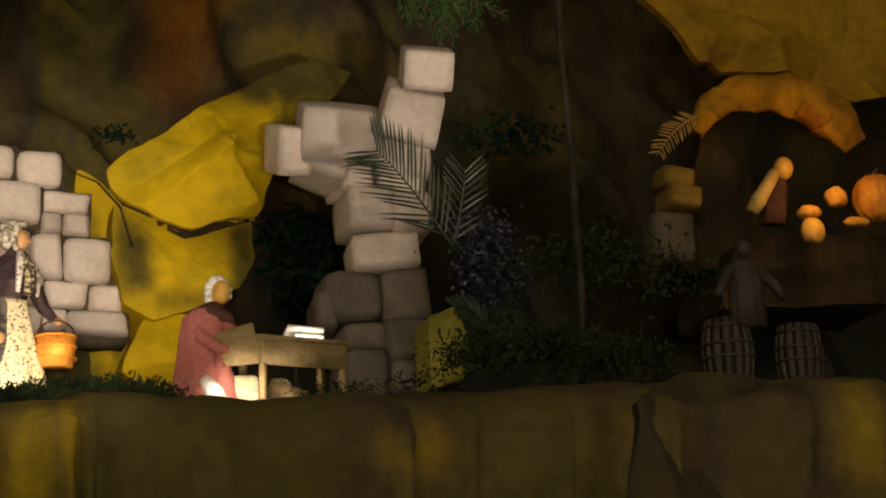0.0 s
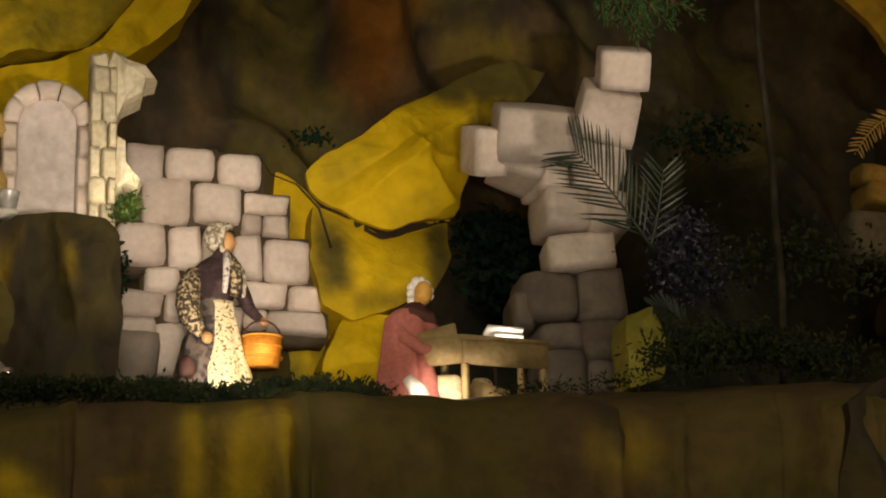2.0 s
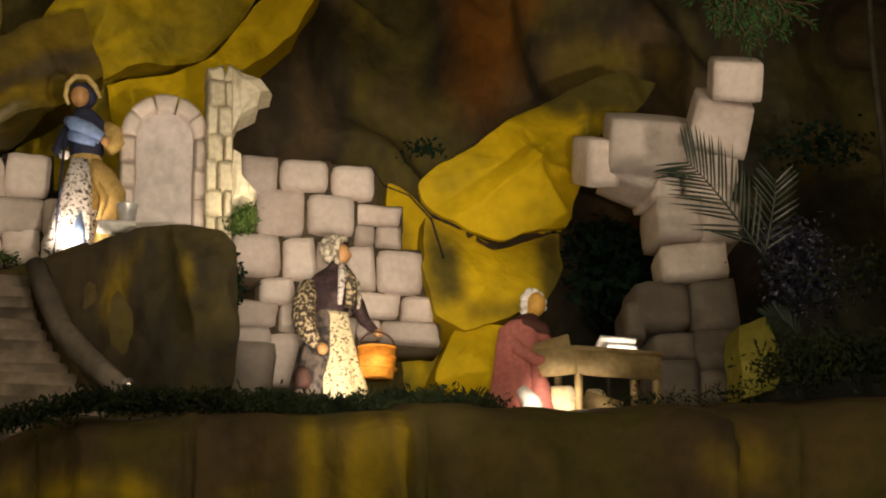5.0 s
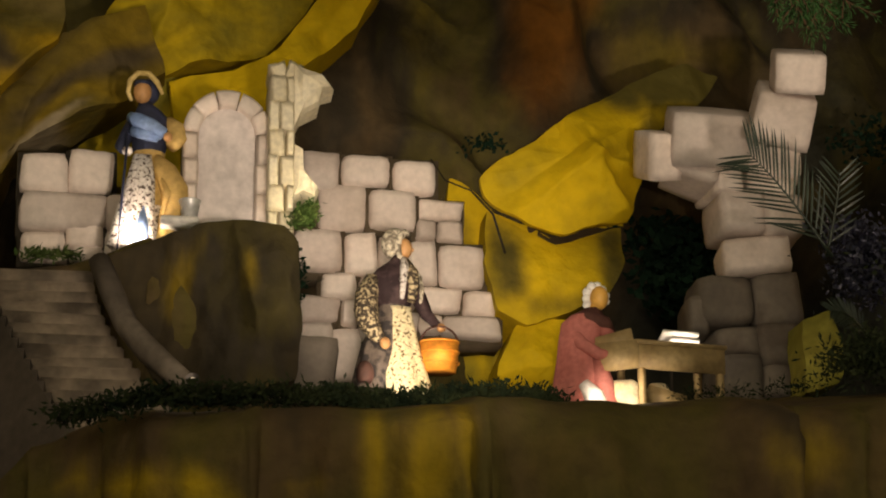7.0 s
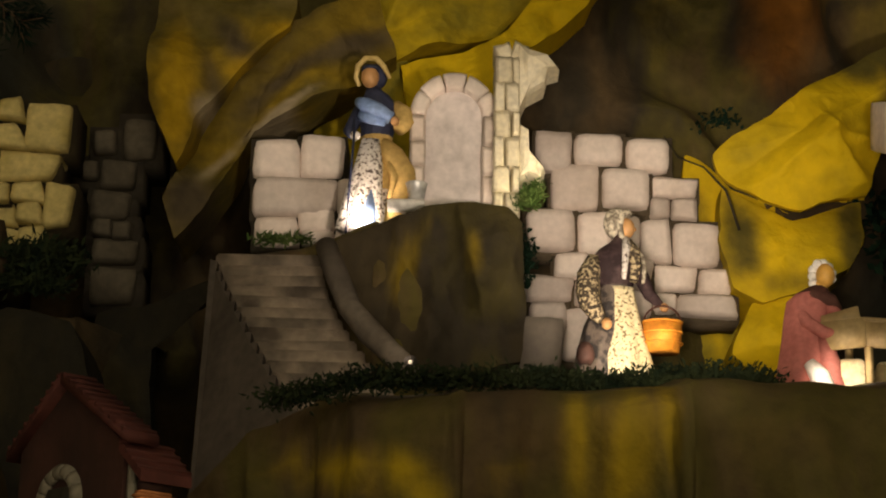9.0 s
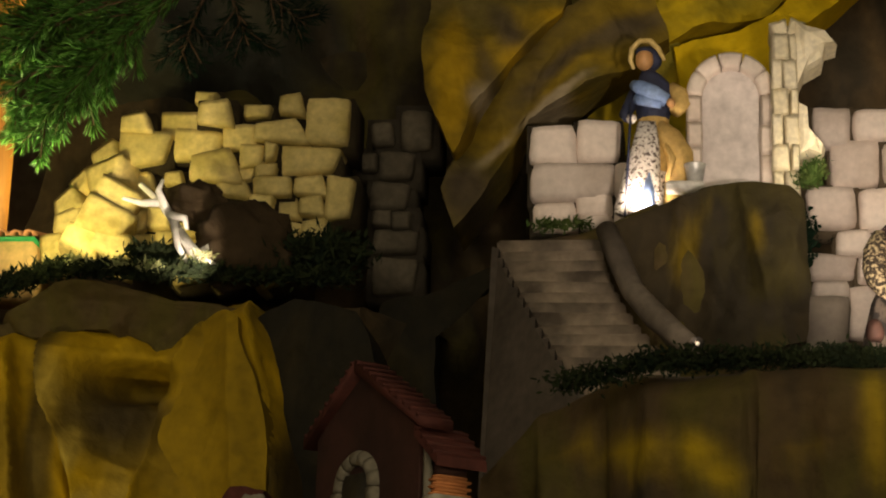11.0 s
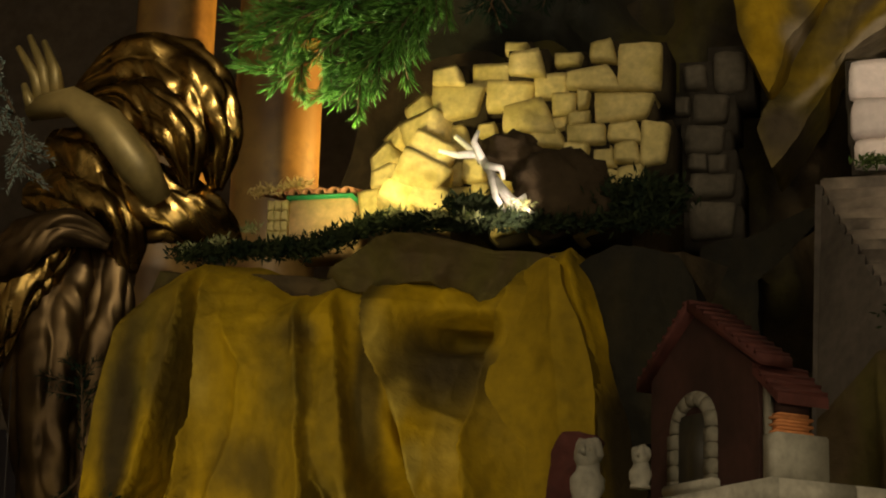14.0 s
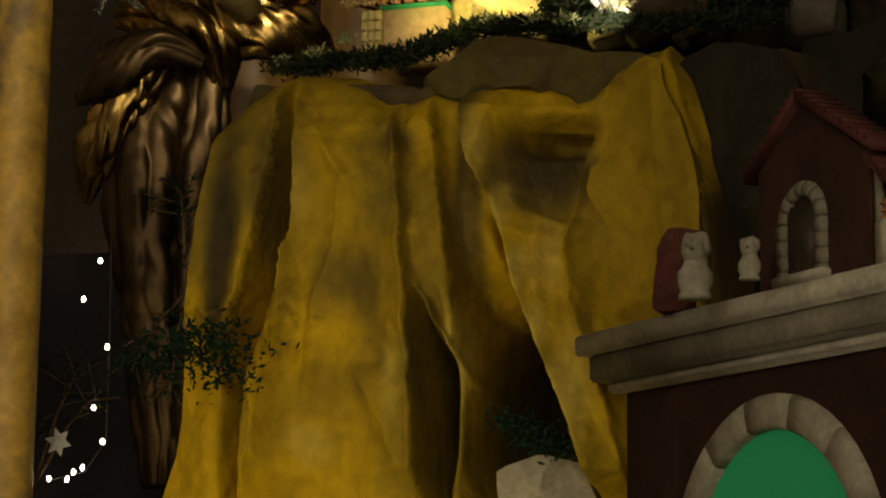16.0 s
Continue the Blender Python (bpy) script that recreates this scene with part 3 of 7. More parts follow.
def backdrop():
    bm = bmesh.new()
    nx, nz = 260, 150
    grid = []
    for i in range(nx + 1):
        x = -0.98 + 3.9 * i / nx
        col = []
        for j in range(nz + 1):
            z = 0.0 + 4.2 * j / nz
            q = fbm(x * 1.7 + 1.1 * z, z * 0.9 - 0.5 * x, 2.2, 1.0, 3)
            y = 3.76 - 0.27 * (1 - 2 * abs(q)) + 2.1 * crumple(x * 0.7 + 0.3 * z, z * 0.6, 3.3)
            y += 0.25 * max(0, (z - 2.6)) * -0.6
            col.append(bm.verts.new((x, y, z)))
        grid.append(col)
    for a, b in zip(grid, grid[1:]):
        for j in range(nz):
            bm.faces.new((a[j], b[j], b[j + 1], a[j + 1]))
    return tagged(part("rock_backdrop", bm, rock_dark), "dark crumpled rock paper behind the crib", "rock", kind="structure")


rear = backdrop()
painted(rear, "rust", [(0.745, 3.071) + (0.085, 0.16, 0.75), (0.813, 3.212) + (0.09, 0.12, 0.6)])
painted(rear, "ochre", [(0.510, 3.061) + (0.06, 0.15, 0.45), (1.048, 3.083) + (0.15, 0.06, 0.5), (0.941, 3.095) + (0.1, 0.1, 0.4)])
# darkness of the cave and the unlit stretches put into the backdrop's colour
painted(rear, "shade_coat", [(1.45, 2.45, 0.3, 0.45, 0.9), (1.3, 2.9, 0.12, 0.3, 0.6), (2.1, 2.4, 0.4, 0.3, 0.9), (0.98, 2.5, 0.1, 0.2, 0.8), (-0.8, 2.9, 0.3, 0.4, 0.8), (1.935, 2.884) + (0.2, 0.2, 1.3)])

# front ledge of the figures
ledge = drape("rock_ledge", [(-0.181, 2.620, 2.006), (-0.103, 2.550, 2.068), (-0.011, 2.450, 2.097), (0.166, 2.300, 2.074), (0.420, 2.280, 2.079), (0.791, 2.280, 2.092), (0.973, 2.250, 2.094), (1.069, 2.220, 2.102), (1.356, 2.200, 2.106), (2.6, 2.3, 2.1)],
      0.0, 1.45, rock_brown, 3.0, 0.11, 20.0, "brown and ochre painted rock paper hanging in folds", rise=0.3, steps=420, crush=1.7)


def crease(ob, folds, per_row=85, first=14):
    """Lay the hanging part of a sheet in overlapping folds: x of the edge above and below, its height, swell to the left and right."""
    co = np.empty(len(ob.data.vertices) * 3)
    ob.data.vertices.foreach_get("co", co)
    co = co.reshape(-1, per_row, 3)
    drop = np.clip((co[:, first : first + 1, 2] - co[:, :, 2]) / 0.03, 0, 1)
    drop[:, :first] = 0
    f = np.clip((co[:, first : first + 1, 2] - co[:, :, 2]) / 0.25, 0, 3)
    for xa, xb, amp, wl, wr in folds:
        d = co[:, :, 0] - xa - (xb - xa) * f + 0.004 * np.sin(co[:, :, 2] * 70 + xa * 50)
        co[:, :, 1] -= drop * amp * np.exp(-np.abs(d) / np.where(d < 0, wl, wr))
    ob.data.vertices.foreach_set("co", co.ravel())
    ob.data.update()


crease(ledge, [
    ((0.315, 2.036)[0], (0.331, 1.961)[0], 0.025, 0.004, 0.06), ((0.393, 2.038)[0], (0.397, 1.963)[0], 0.035, 0.09, 0.004),
    ((0.780, 2.048)[0], (0.762, 1.970)[0], 0.05, 0.10, 0.004), ((0.862, 2.050)[0], (0.843, 1.971)[0], 0.035, 0.05, 0.004),
    ((1.014, 2.054)[0], (0.977, 1.974)[0], 0.045, 0.004, 0.08), ((1.053, 2.055)[0], (1.039, 1.975)[0], 0.03, 0.004, 0.05),
    ((0.549, 2.042)[0], (0.573, 1.966)[0], 0.02, 0.05, 0.03), ((1.252, 2.044)[0], (1.251, 1.963)[0], 0.04, 0.05, 0.004),
    ((0.040, 2.035)[0], (0.025, 1.958)[0], 0.035, 0.004, 0.07), ((0.141, 2.033)[0], (0.167, 1.958)[0], 0.03, 0.06, 0.004), ((0.240, 2.031)[0], (0.229, 1.956)[0], 0.03, 0.004, 0.07)])
painted(ledge, "ochre", [(0.031, 1.993, 0.085, 0.03, 0.62, -20), (0.109, 1.974, 0.075, 0.025, 0.66, -38), (0.200, 1.975, 0.05, 0.03, 0.5, 20), (0.293, 2.007, 0.022, 0.09, 0.6), (0.351, 2.000, 0.045, 0.10, 0.62), (0.390, 2.015, 0.018, 0.09, 0.68), (0.806, 2.024, 0.035, 0.05, 0.42, -15), (0.748, 2.015, 0.03, 0.05, 0.4, 12), (1.331, 2.018, 0.06, 0.1, 0.5), (-0.06, 2.02, 0.06, 0.03, 0.45, 25)])
painted(ledge, "rust", [(0.239, 2.009, 0.09, 0.04, 0.4, -20), (0.505, 2.010, 0.12, 0.05, 0.35), (0.894, 2.029, 0.1, 0.06, 0.4, 15), (1.02, 2.02, 0.09, 0.07, 0.45)])
# tall ochre cliff
drape("rock_cliff", [(-1.393, 3.150, 2.206), (-1.275, 3.040, 2.335), (-1.111, 3.020, 2.324), (-0.988, 3.020, 2.304), (-0.860, 3.020, 2.342), (-0.590, 3.020, 2.326), (-0.432, 3.120, 2.354), (-0.335, 3.250, 2.348)],
      0.0, 0.75, rock_brown, 8.0, 0.05, 9.0, "ochre and brown painted rock paper cliff in long folds", rise=0.12, lean=-1.9)
# upper terrace
drape("rock_terrace", [(-0.219, 3.100, 2.452), (-0.047, 3.080, 2.466), (0.038, 3.060, 2.503), (0.149, 3.050, 2.527), (0.220, 3.080, 2.531), (0.251, 3.200, 2.549)],
      2.0, 0.75, rock_brown, 5.0, 0.04, 7.0, "brown painted rock paper below the terrace", rise=0.05, crag=0.02)
CRAG = "crumpled rock paper painted "
# sheets round the terrace
boulder_face = crag("rock", [(-0.042, 2.449), (0.020, 2.481), (0.105, 2.513), (0.173, 2.518), (0.233, 2.511), (0.255, 2.483), (0.258, 2.421), (0.265, 2.342), (0.253, 2.272), (0.161, 2.235), (0.094, 2.235), (0.034, 2.300), (-0.002, 2.380)], 3.01, 0.05, rock_patched, CRAG + "dark brown with olive and ochre streaks", 0.18, 4.0, rough=0.034, fall=0.5, folds=[((0.075, 2.50), (0.055, 2.33), 0.03, 0.012, 0.05), ((0.16, 2.51), (0.20, 2.34), 0.03, 0.05, 0.012)])
painted(boulder_face, "ochre", [(0.085, 2.425, 0.024, 0.08, 0.55, -18), (0.182, 2.440, 0.018, 0.05, 0.5, 6)])
sheet = crag("yellow_rock", [(0.601, 2.729), (0.636, 2.762), (0.697, 2.804), (0.754, 2.849), (0.811, 2.884), (0.875, 2.926), (0.928, 2.956), (0.986, 2.973), (1.049, 2.957), (0.998, 2.878), (0.923, 2.831), (0.895, 2.755), (0.858, 2.657), (0.795, 2.643), (0.745, 2.629), (0.685, 2.647), (0.635, 2.672), (0.606, 2.700)], 3.40, 0.05, rock_yellow, CRAG + "bright ochre yellow, slit below", 0.012, 2.0, lean=0.10, rough=0.018,
     folds=[((0.745, 2.85), (0.793, 2.766), 0.03, 0.10, 0.02), ((0.790, 2.768), (0.862, 2.665), 0.055, 0.028, 0.16), ((0.793, 2.761), (0.925, 2.735), 0.03, 0.05, 0.012)])
# olive paint, with the dimming at top right and right flank put in
painted(sheet, "olive", [(0.975, 2.94, 0.15, 0.085, 1.1), (0.905, 2.79, 0.035, 0.10, 0.75), (0.86, 2.90, 0.07, 0.05, 0.8)])
sheet = crag("yellow_rock", [(0.571, 2.786), (0.614, 2.756), (0.647, 2.719), (0.698, 2.698), (0.759, 2.678), (0.812, 2.700), (0.890, 2.724), (0.892, 2.640), (0.851, 2.565), (0.760, 2.519), (0.698, 2.499), (0.627, 2.519), (0.591, 2.607), (0.560, 2.673)], 3.51, 0.03, rock_yellow, CRAG + "olive yellow below the slit", 0.15, 3.0, rough=0.02)
painted(sheet, "olive", [(0.585, 2.60, 0.05, 0.15, 0.62), (0.84, 2.54, 0.05, 0.06, 0.5)])
sheet = crag("yellow_rock", [(0.625, 2.692), (0.645, 2.684), (0.688, 2.660), (0.745, 2.637), (0.795, 2.652), (0.868, 2.676), (0.870, 2.610), (0.835, 2.545), (0.746, 2.500), (0.685, 2.480), (0.640, 2.510), (0.618, 2.600)], 3.445, 0.03, rock_yellow, CRAG + "olive yellow close under the slit", 0.15, 3.0, rough=0.012)
painted(sheet, "olive", [(0.655, 2.60, 0.045, 0.10, 0.75, 12), (0.85, 2.60, 0.035, 0.10, 0.8), (0.74, 2.52, 0.09, 0.035, 0.55)])
crag("yellow_rock", [(0.630, 2.388), (0.670, 2.483), (0.729, 2.500), (0.792, 2.486), (0.765, 2.401), (0.696, 2.341)], 3.42, 0.05, rock_yellow, CRAG + "ochre yellow at the ground", 0.12, 6.0)
crag("rock", [(0.604, 2.505), (0.665, 2.507), (0.684, 2.466), (0.633, 2.372), (0.533, 2.370), (0.533, 2.472)], 3.56, 0.04, rock_olive_yellow, CRAG + "olive green", 0.1, 7.0)
# upper backdrop sheets
crag("rock", [(0.061, 2.889), (0.149, 2.905), (0.227, 2.934), (0.344, 3.093), (0.434, 3.097), (0.345, 2.974), (0.276, 2.908), (0.229, 2.812), (0.133, 2.767), (0.074, 2.806)], 3.4, 0.04, rock_yellow, CRAG + "ochre yellow, a ridge above the arch", 0.1, 10.0)
crag("rock", [(-0.117, 2.916), (0.005, 3.104), (0.328, 3.119), (0.229, 2.977), (0.130, 2.941), (0.012, 2.900)], 3.45, 0.06, rock_olive, CRAG + "olive green", 0.1, 11.0)
crag("rock", [(-0.105, 2.877), (0.070, 2.916), (0.095, 2.759), (-0.040, 2.713), (-0.091, 2.784)], 3.46, 0.03, rock_olive_yellow, CRAG + "ochre behind the figure", 0.1, 12.0)
sheet = crag("rock", [(-0.361, 2.874), (-0.342, 3.008), (-0.125, 3.010), (-0.131, 2.917), (-0.204, 2.835), (-0.267, 2.743), (-0.310, 2.663), (-0.352, 2.752)], 3.27, 0.06, rock_scuffed, CRAG + "ochre with pale scuffs", 0.15, 13.0)
painted(sheet, "slate", [(-0.221, 2.883) + (0.035, 0.09, 0.7, 25), (-0.248, 2.788) + (0.02, 0.09, 0.6, 15), (-0.101, 2.922) + (0.04, 0.03, 0.6)])
painted(sheet, "ochre", [(-0.312, 2.776) + (0.035, 0.16, 0.85), (-0.190, 2.819) + (0.05, 0.035, 0.9), (-0.129, 2.906) + (0.06, 0.03, 0.7)])
painted(sheet, "pale", [(-0.251, 2.748) + (0.035, 0.03, 0.75), (-0.264, 2.650) + (0.03, 0.04, 0.5)])
sheet = crag("rock", [(-0.133, 2.935), (0.009, 3.020), (0.050, 2.896), (-0.034, 2.814), (-0.202, 2.726), (-0.232, 2.642), (-0.307, 2.543), (-0.334, 2.611), (-0.279, 2.750), (-0.207, 2.852)], 3.31, 0.05, rock_scuffed, CRAG + "grey olive in a slanting fold", 0.15, 14.0)
painted(sheet, "slate", [(-0.118, 2.840) + (0.12, 0.025, 0.8, 38), (-0.026, 2.900) + (0.12, 0.03, 0.7, 30), (-0.292, 2.611) + (0.05, 0.06, 0.8)])
painted(sheet, "pale", [(-0.142, 2.765) + (0.09, 0.012, 0.85, 36), (-0.241, 2.681) + (0.05, 0.015, 0.7, 40)])
crag("rock", [(-0.412, 2.384), (-0.325, 2.411), (-0.215, 2.456), (-0.212, 2.436), (-0.299, 2.392), (-0.328, 2.364), (-0.324, 2.289), (-0.313, 2.209), (-0.298, 2.142), (-0.355, 2.105), (-0.395, 2.165), (-0.415, 2.270)], 3.22, 0.04, rock_black, CRAG + "dark olive brown", 0.06, 15.0, rough=0.02, side=-0.03)
# sheets of the ledge front
crag("rock", [(1.029, 2.066), (1.089, 2.104), (1.250, 2.104), (1.304, 2.045), (1.275, 1.910), (1.018, 1.909)], 2.215, 0.09, rock_grey, CRAG + "grey brown, rounded", 0.1, 20.0, fall=0.4)
# folded sheets of the tall cliff
crag("rock", [(-0.978, 2.310), (-0.880, 2.358), (-0.764, 2.344), (-0.591, 2.317), (-0.653, 2.253), (-0.720, 2.235), (-0.790, 2.281), (-0.925, 2.280)], 2.97, 0.09, rock_brown, CRAG + "dark brown on the brow of the cliff", 0.2, 29.0, fall=0.7, rough=0.055)
crag("rock", [(-0.582, 2.293), (-0.514, 2.337), (-0.414, 2.319), (-0.372, 2.207), (-0.413, 2.049), (-0.529, 2.018), (-0.538, 2.153)], 3.02, 0.06, rock_black, CRAG + "dark slate olive", 0.2, 30.0, fall=0.3)


def curtain():
    """The tall sheet of the cliff: one hanging surface with overlapping folds, torn edges and a hollow."""
    # each fold: the line down its edge, how far the edge stands out, how far it swells to the left and to the right of the line
    folds = [
        ([(-1.190, 2.317), (-1.194, 2.197), (-1.220, 2.084), (-1.253, 1.946), (-1.279, 1.844)], 0.06, 0.05, 0.004),
        ([(-1.168, 2.316), (-1.164, 2.152), (-1.188, 2.014), (-1.215, 1.844), (-1.232, 1.676)], 0.045, 0.004, 0.05),
        ([(-0.956, 2.275), (-0.923, 2.127), (-0.907, 2.008), (-0.909, 1.892)], 0.055, 0.12, 0.004),
        ([(-1.010, 2.278), (-0.994, 2.207), (-0.975, 2.078), (-0.969, 1.976), (-0.956, 1.679)], 0.045, 0.06, 0.004),
        ([(-0.954, 1.976), (-0.925, 1.909), (-0.885, 1.818)], 0.05, 0.010, 0.004),
        ([(-0.899, 2.286), (-0.864, 2.151), (-0.823, 2.095), (-0.781, 1.956), (-0.727, 1.818), (-0.671, 1.667)], 0.105, 0.003, 0.09),
    ]
    folds += [
        ([(-0.784, 2.081), (-0.716, 2.054), (-0.702, 2.004), (-0.680, 1.930)], 0.03, 0.05, 0.012),
        ([(-0.645, 2.299), (-0.681, 2.195), (-0.696, 2.112), (-0.711, 2.004), (-0.692, 1.906)], 0.06, 0.005, 0.10),
        ([(-0.693, 1.939), (-0.672, 1.841), (-0.640, 1.738), (-0.618, 1.668)], 0.03, 0.04, 0.005),
        ([(-1.091, 1.893), (-1.053, 1.843), (-1.015, 1.777), (-0.976, 1.679)], 0.03, 0.03, 0.08),
        ([(-1.127, 2.239), (-1.081, 2.150), (-1.099, 2.046), (-1.139, 1.945), (-1.159, 1.810)], 0.028, 0.02, 0.06),
    ]
    brow = [(-1.314, 2.256), (-1.260, 2.298), (-1.188, 2.343), (-1.090, 2.340), (-1.039, 2.304), (-0.985, 2.310), (-0.887, 2.324), (-0.774, 2.319), (-0.717, 2.273), (-0.679, 2.305), (-0.637, 2.331), (-0.439, 2.320)]
    right = [(-0.570, 2.308), (-0.536, 2.181), (-0.512, 2.049), (-0.503, 1.685)]
    x0, x1 = (-1.297, 1.981)[0], (-0.466, 1.968)[0]
    low = 0.9

    def along(points, v, k):
        """The other coordinate of a line of points at the coordinate v."""
        order = sorted(points, key=lambda p: p[k])
        return float(np.interp(v, [p[k] for p in order], [p[1 - k] for p in order]))
    hollow = (-0.806, 1.810)
    slot = (-0.938, 1.810)
    pocket = (-0.741, 2.197)
    nx, nz = 320, 320
    bm = bmesh.new()
    grid = []
    for j in range(-6, nz + 1):
        row = []
        f = (max(0, j) / nz) ** 1.2
        v = min(1.0, f * 1.3)
        a = x0 - 0.16 * v
        for i in range(nx + 1):
            x = a + (x1 - a) * i / nx
            top = along(brow, x, 0) + 0.006 * noise.noise(Vector((x * 14, 3, 1))) + 0.004 * noise.noise(Vector((x * 40, 5, 1)))
            z = top + (low - top) * f
            y = 2.985 - 0.05 * v
            for line, amp, wl, wr in folds:
                z0, z1 = line[0][1], line[-1][1]
                if z > z0 + 0.02 or z < z1 - 0.02:
                    continue
                d = x - along(line, z, 1) + 0.007 * noise.noise(Vector((z * 16, amp * 90, 2))) + 0.003 * noise.noise(Vector((z * 50, amp * 90, 4)))
                fade = min(1.0, max(0.0, (z0 + 0.02 - z) / 0.06), max(0.0, (z - z1 + 0.02) / 0.05))
                y -= amp * fade * math.exp(-abs(d) / (wl if d < 0 else wr))
            for (hx, hz), rx, rz, deep in ((hollow, 0.09, 0.17, 0.42), (slot, 0.018, 0.13, 0.12), (pocket, 0.055, 0.026, 0.12)):
                held = 1.0 if hx == pocket[0] else min(1.0, max(0.0, 0.4 - (x - along(folds[5][0], z, 1)) / 0.01))
                y += held * deep * math.exp(-((abs(x - hx) / rx) ** 3 + (abs(z - hz) / rz) ** 3))
            for line, lo, deep, wide in ((folds[5][0], (-0.854, 2.104)[1], 0.12, 0.022), (folds[0][0], (-0.859, 2.271)[1], 0.06, -0.016), (folds[3][0], (-0.850, 1.982)[1], 0.09, -0.014)):
                if z < lo:
                    d = x - along(line, z, 1) + wide + 0.006 * noise.noise(Vector((z * 16, deep * 90, 2)))
                    y += deep * min(1.0, (lo - z) / 0.08) * math.exp(-((1.6 * d / wide) ** 2))
            d = x - along(right, z, 1) + 0.008 * noise.noise(Vector((z * 14, 7, 2)))
            y += 3.0 * max(0.0, d) ** 1.1 - 0.05 * math.exp(-abs(d) / 0.03) * (d < 0)
            y += 1.35 * crumple(x, z, 6.0, 0.35)
            roll = max(0.0, 1 - (top - z) / 0.05)
            y += 0.05 * roll * roll
            if j < 0:
                y, z = y + 0.05 * -j, z + 0.004 * -j
            row.append(bm.verts.new((x, y, z)))
        grid.append(row)
    for p, q in zip(grid, grid[1:]):
        for i in range(nx):
            bm.faces.new((p[i], q[i], q[i + 1], p[i + 1]))
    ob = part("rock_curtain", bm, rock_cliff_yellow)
    # umber paint, plus the shade of hollow, slot and fold gaps as colour
    painted(ob, "umber_shade", [(-0.765, 2.139) + (0.11, 0.08, 1.0), (-1.069, 1.986) + (0.13, 0.08, 0.6), (-1.080, 1.835) + (0.10, 0.10, 0.58), (-1.177, 1.979) + (0.03, 0.12, 0.6), (-0.811, 1.818) + (0.085, 0.13, 1.0), (-0.888, 2.143) + (0.03, 0.2, 1.0), (-1.207, 2.110) + (0.025, 0.2, 0.7), (-0.998, 2.207) + (0.05, 0.03, 0.75), (-0.938, 1.810) + (0.02, 0.15, 0.8), (-0.609, 2.134) + (0.09, 0.16, 0.5)])
    # slate paint at the sides; the hollow's darkness is coloured in with it
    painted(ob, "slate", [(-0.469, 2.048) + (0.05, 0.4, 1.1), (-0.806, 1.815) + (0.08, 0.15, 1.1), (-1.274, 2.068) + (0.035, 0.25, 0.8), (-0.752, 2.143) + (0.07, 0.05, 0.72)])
    painted(ob, "scuff", [(-0.996, 1.843) + (0.028, 0.08, 0.7), (-1.138, 1.751) + (0.05, 0.04, 0.6), (-1.163, 2.135) + (0.025, 0.07, 0.6), (-0.740, 1.989) + (0.04, 0.08, 0.7), (-0.698, 1.809) + (0.03, 0.12, 0.7), (-0.856, 2.176) + (0.025, 0.09, 0.65), (-0.911, 1.884) + (0.014, 0.08, 0.9), (-0.810, 2.073) + (0.02, 0.05, 0.8), (-0.777, 1.981) + (0.022, 0.05, 0.85), (-0.750, 1.899) + (0.022, 0.05, 0.85), (-0.711, 1.809) + (0.024, 0.06, 0.85)])
    return tagged(ob, "tall hanging rock paper cliff painted ochre yellow and brown", "rock", kind="structure")


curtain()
crag("yellow_rock", [(-0.635, 2.285), (-0.600, 2.298), (-0.575, 2.285), (-0.549, 2.210), (-0.528, 2.134), (-0.516, 2.051), (-0.513, 1.945), (-0.531, 1.850), (-0.715, 1.850), (-0.712, 1.915), (-0.706, 2.055), (-0.673, 2.168), (-0.643, 2.248)], 2.93, 0.025, rock_wedge, CRAG + "deep ochre in one smooth wedge", 0.12, 33.0, rough=0.012, folds=[((-0.590, 2.28), (-0.560, 1.95), 0.03, 0.12, 0.03)])
crag("pale_rock", [(-0.820, 1.700), (-0.757, 1.719), (-0.700, 1.710), (-0.659, 1.620), (-0.807, 1.620)], 2.9, 0.04, limestone, "pale crumbled stone in the hollow", 0.1, 31.0)
# the cave with its orange lamp
crag("rock", [(1.600, 3.190), (1.679, 3.069), (1.720, 3.008), (1.930, 3.020), (2.016, 2.991), (2.058, 2.963), (2.180, 3.010), (2.200, 3.240)], 3.38, 0.06, rock_rust_dim, CRAG + "dull orange ochre over the cave", 0.02, 32.0)


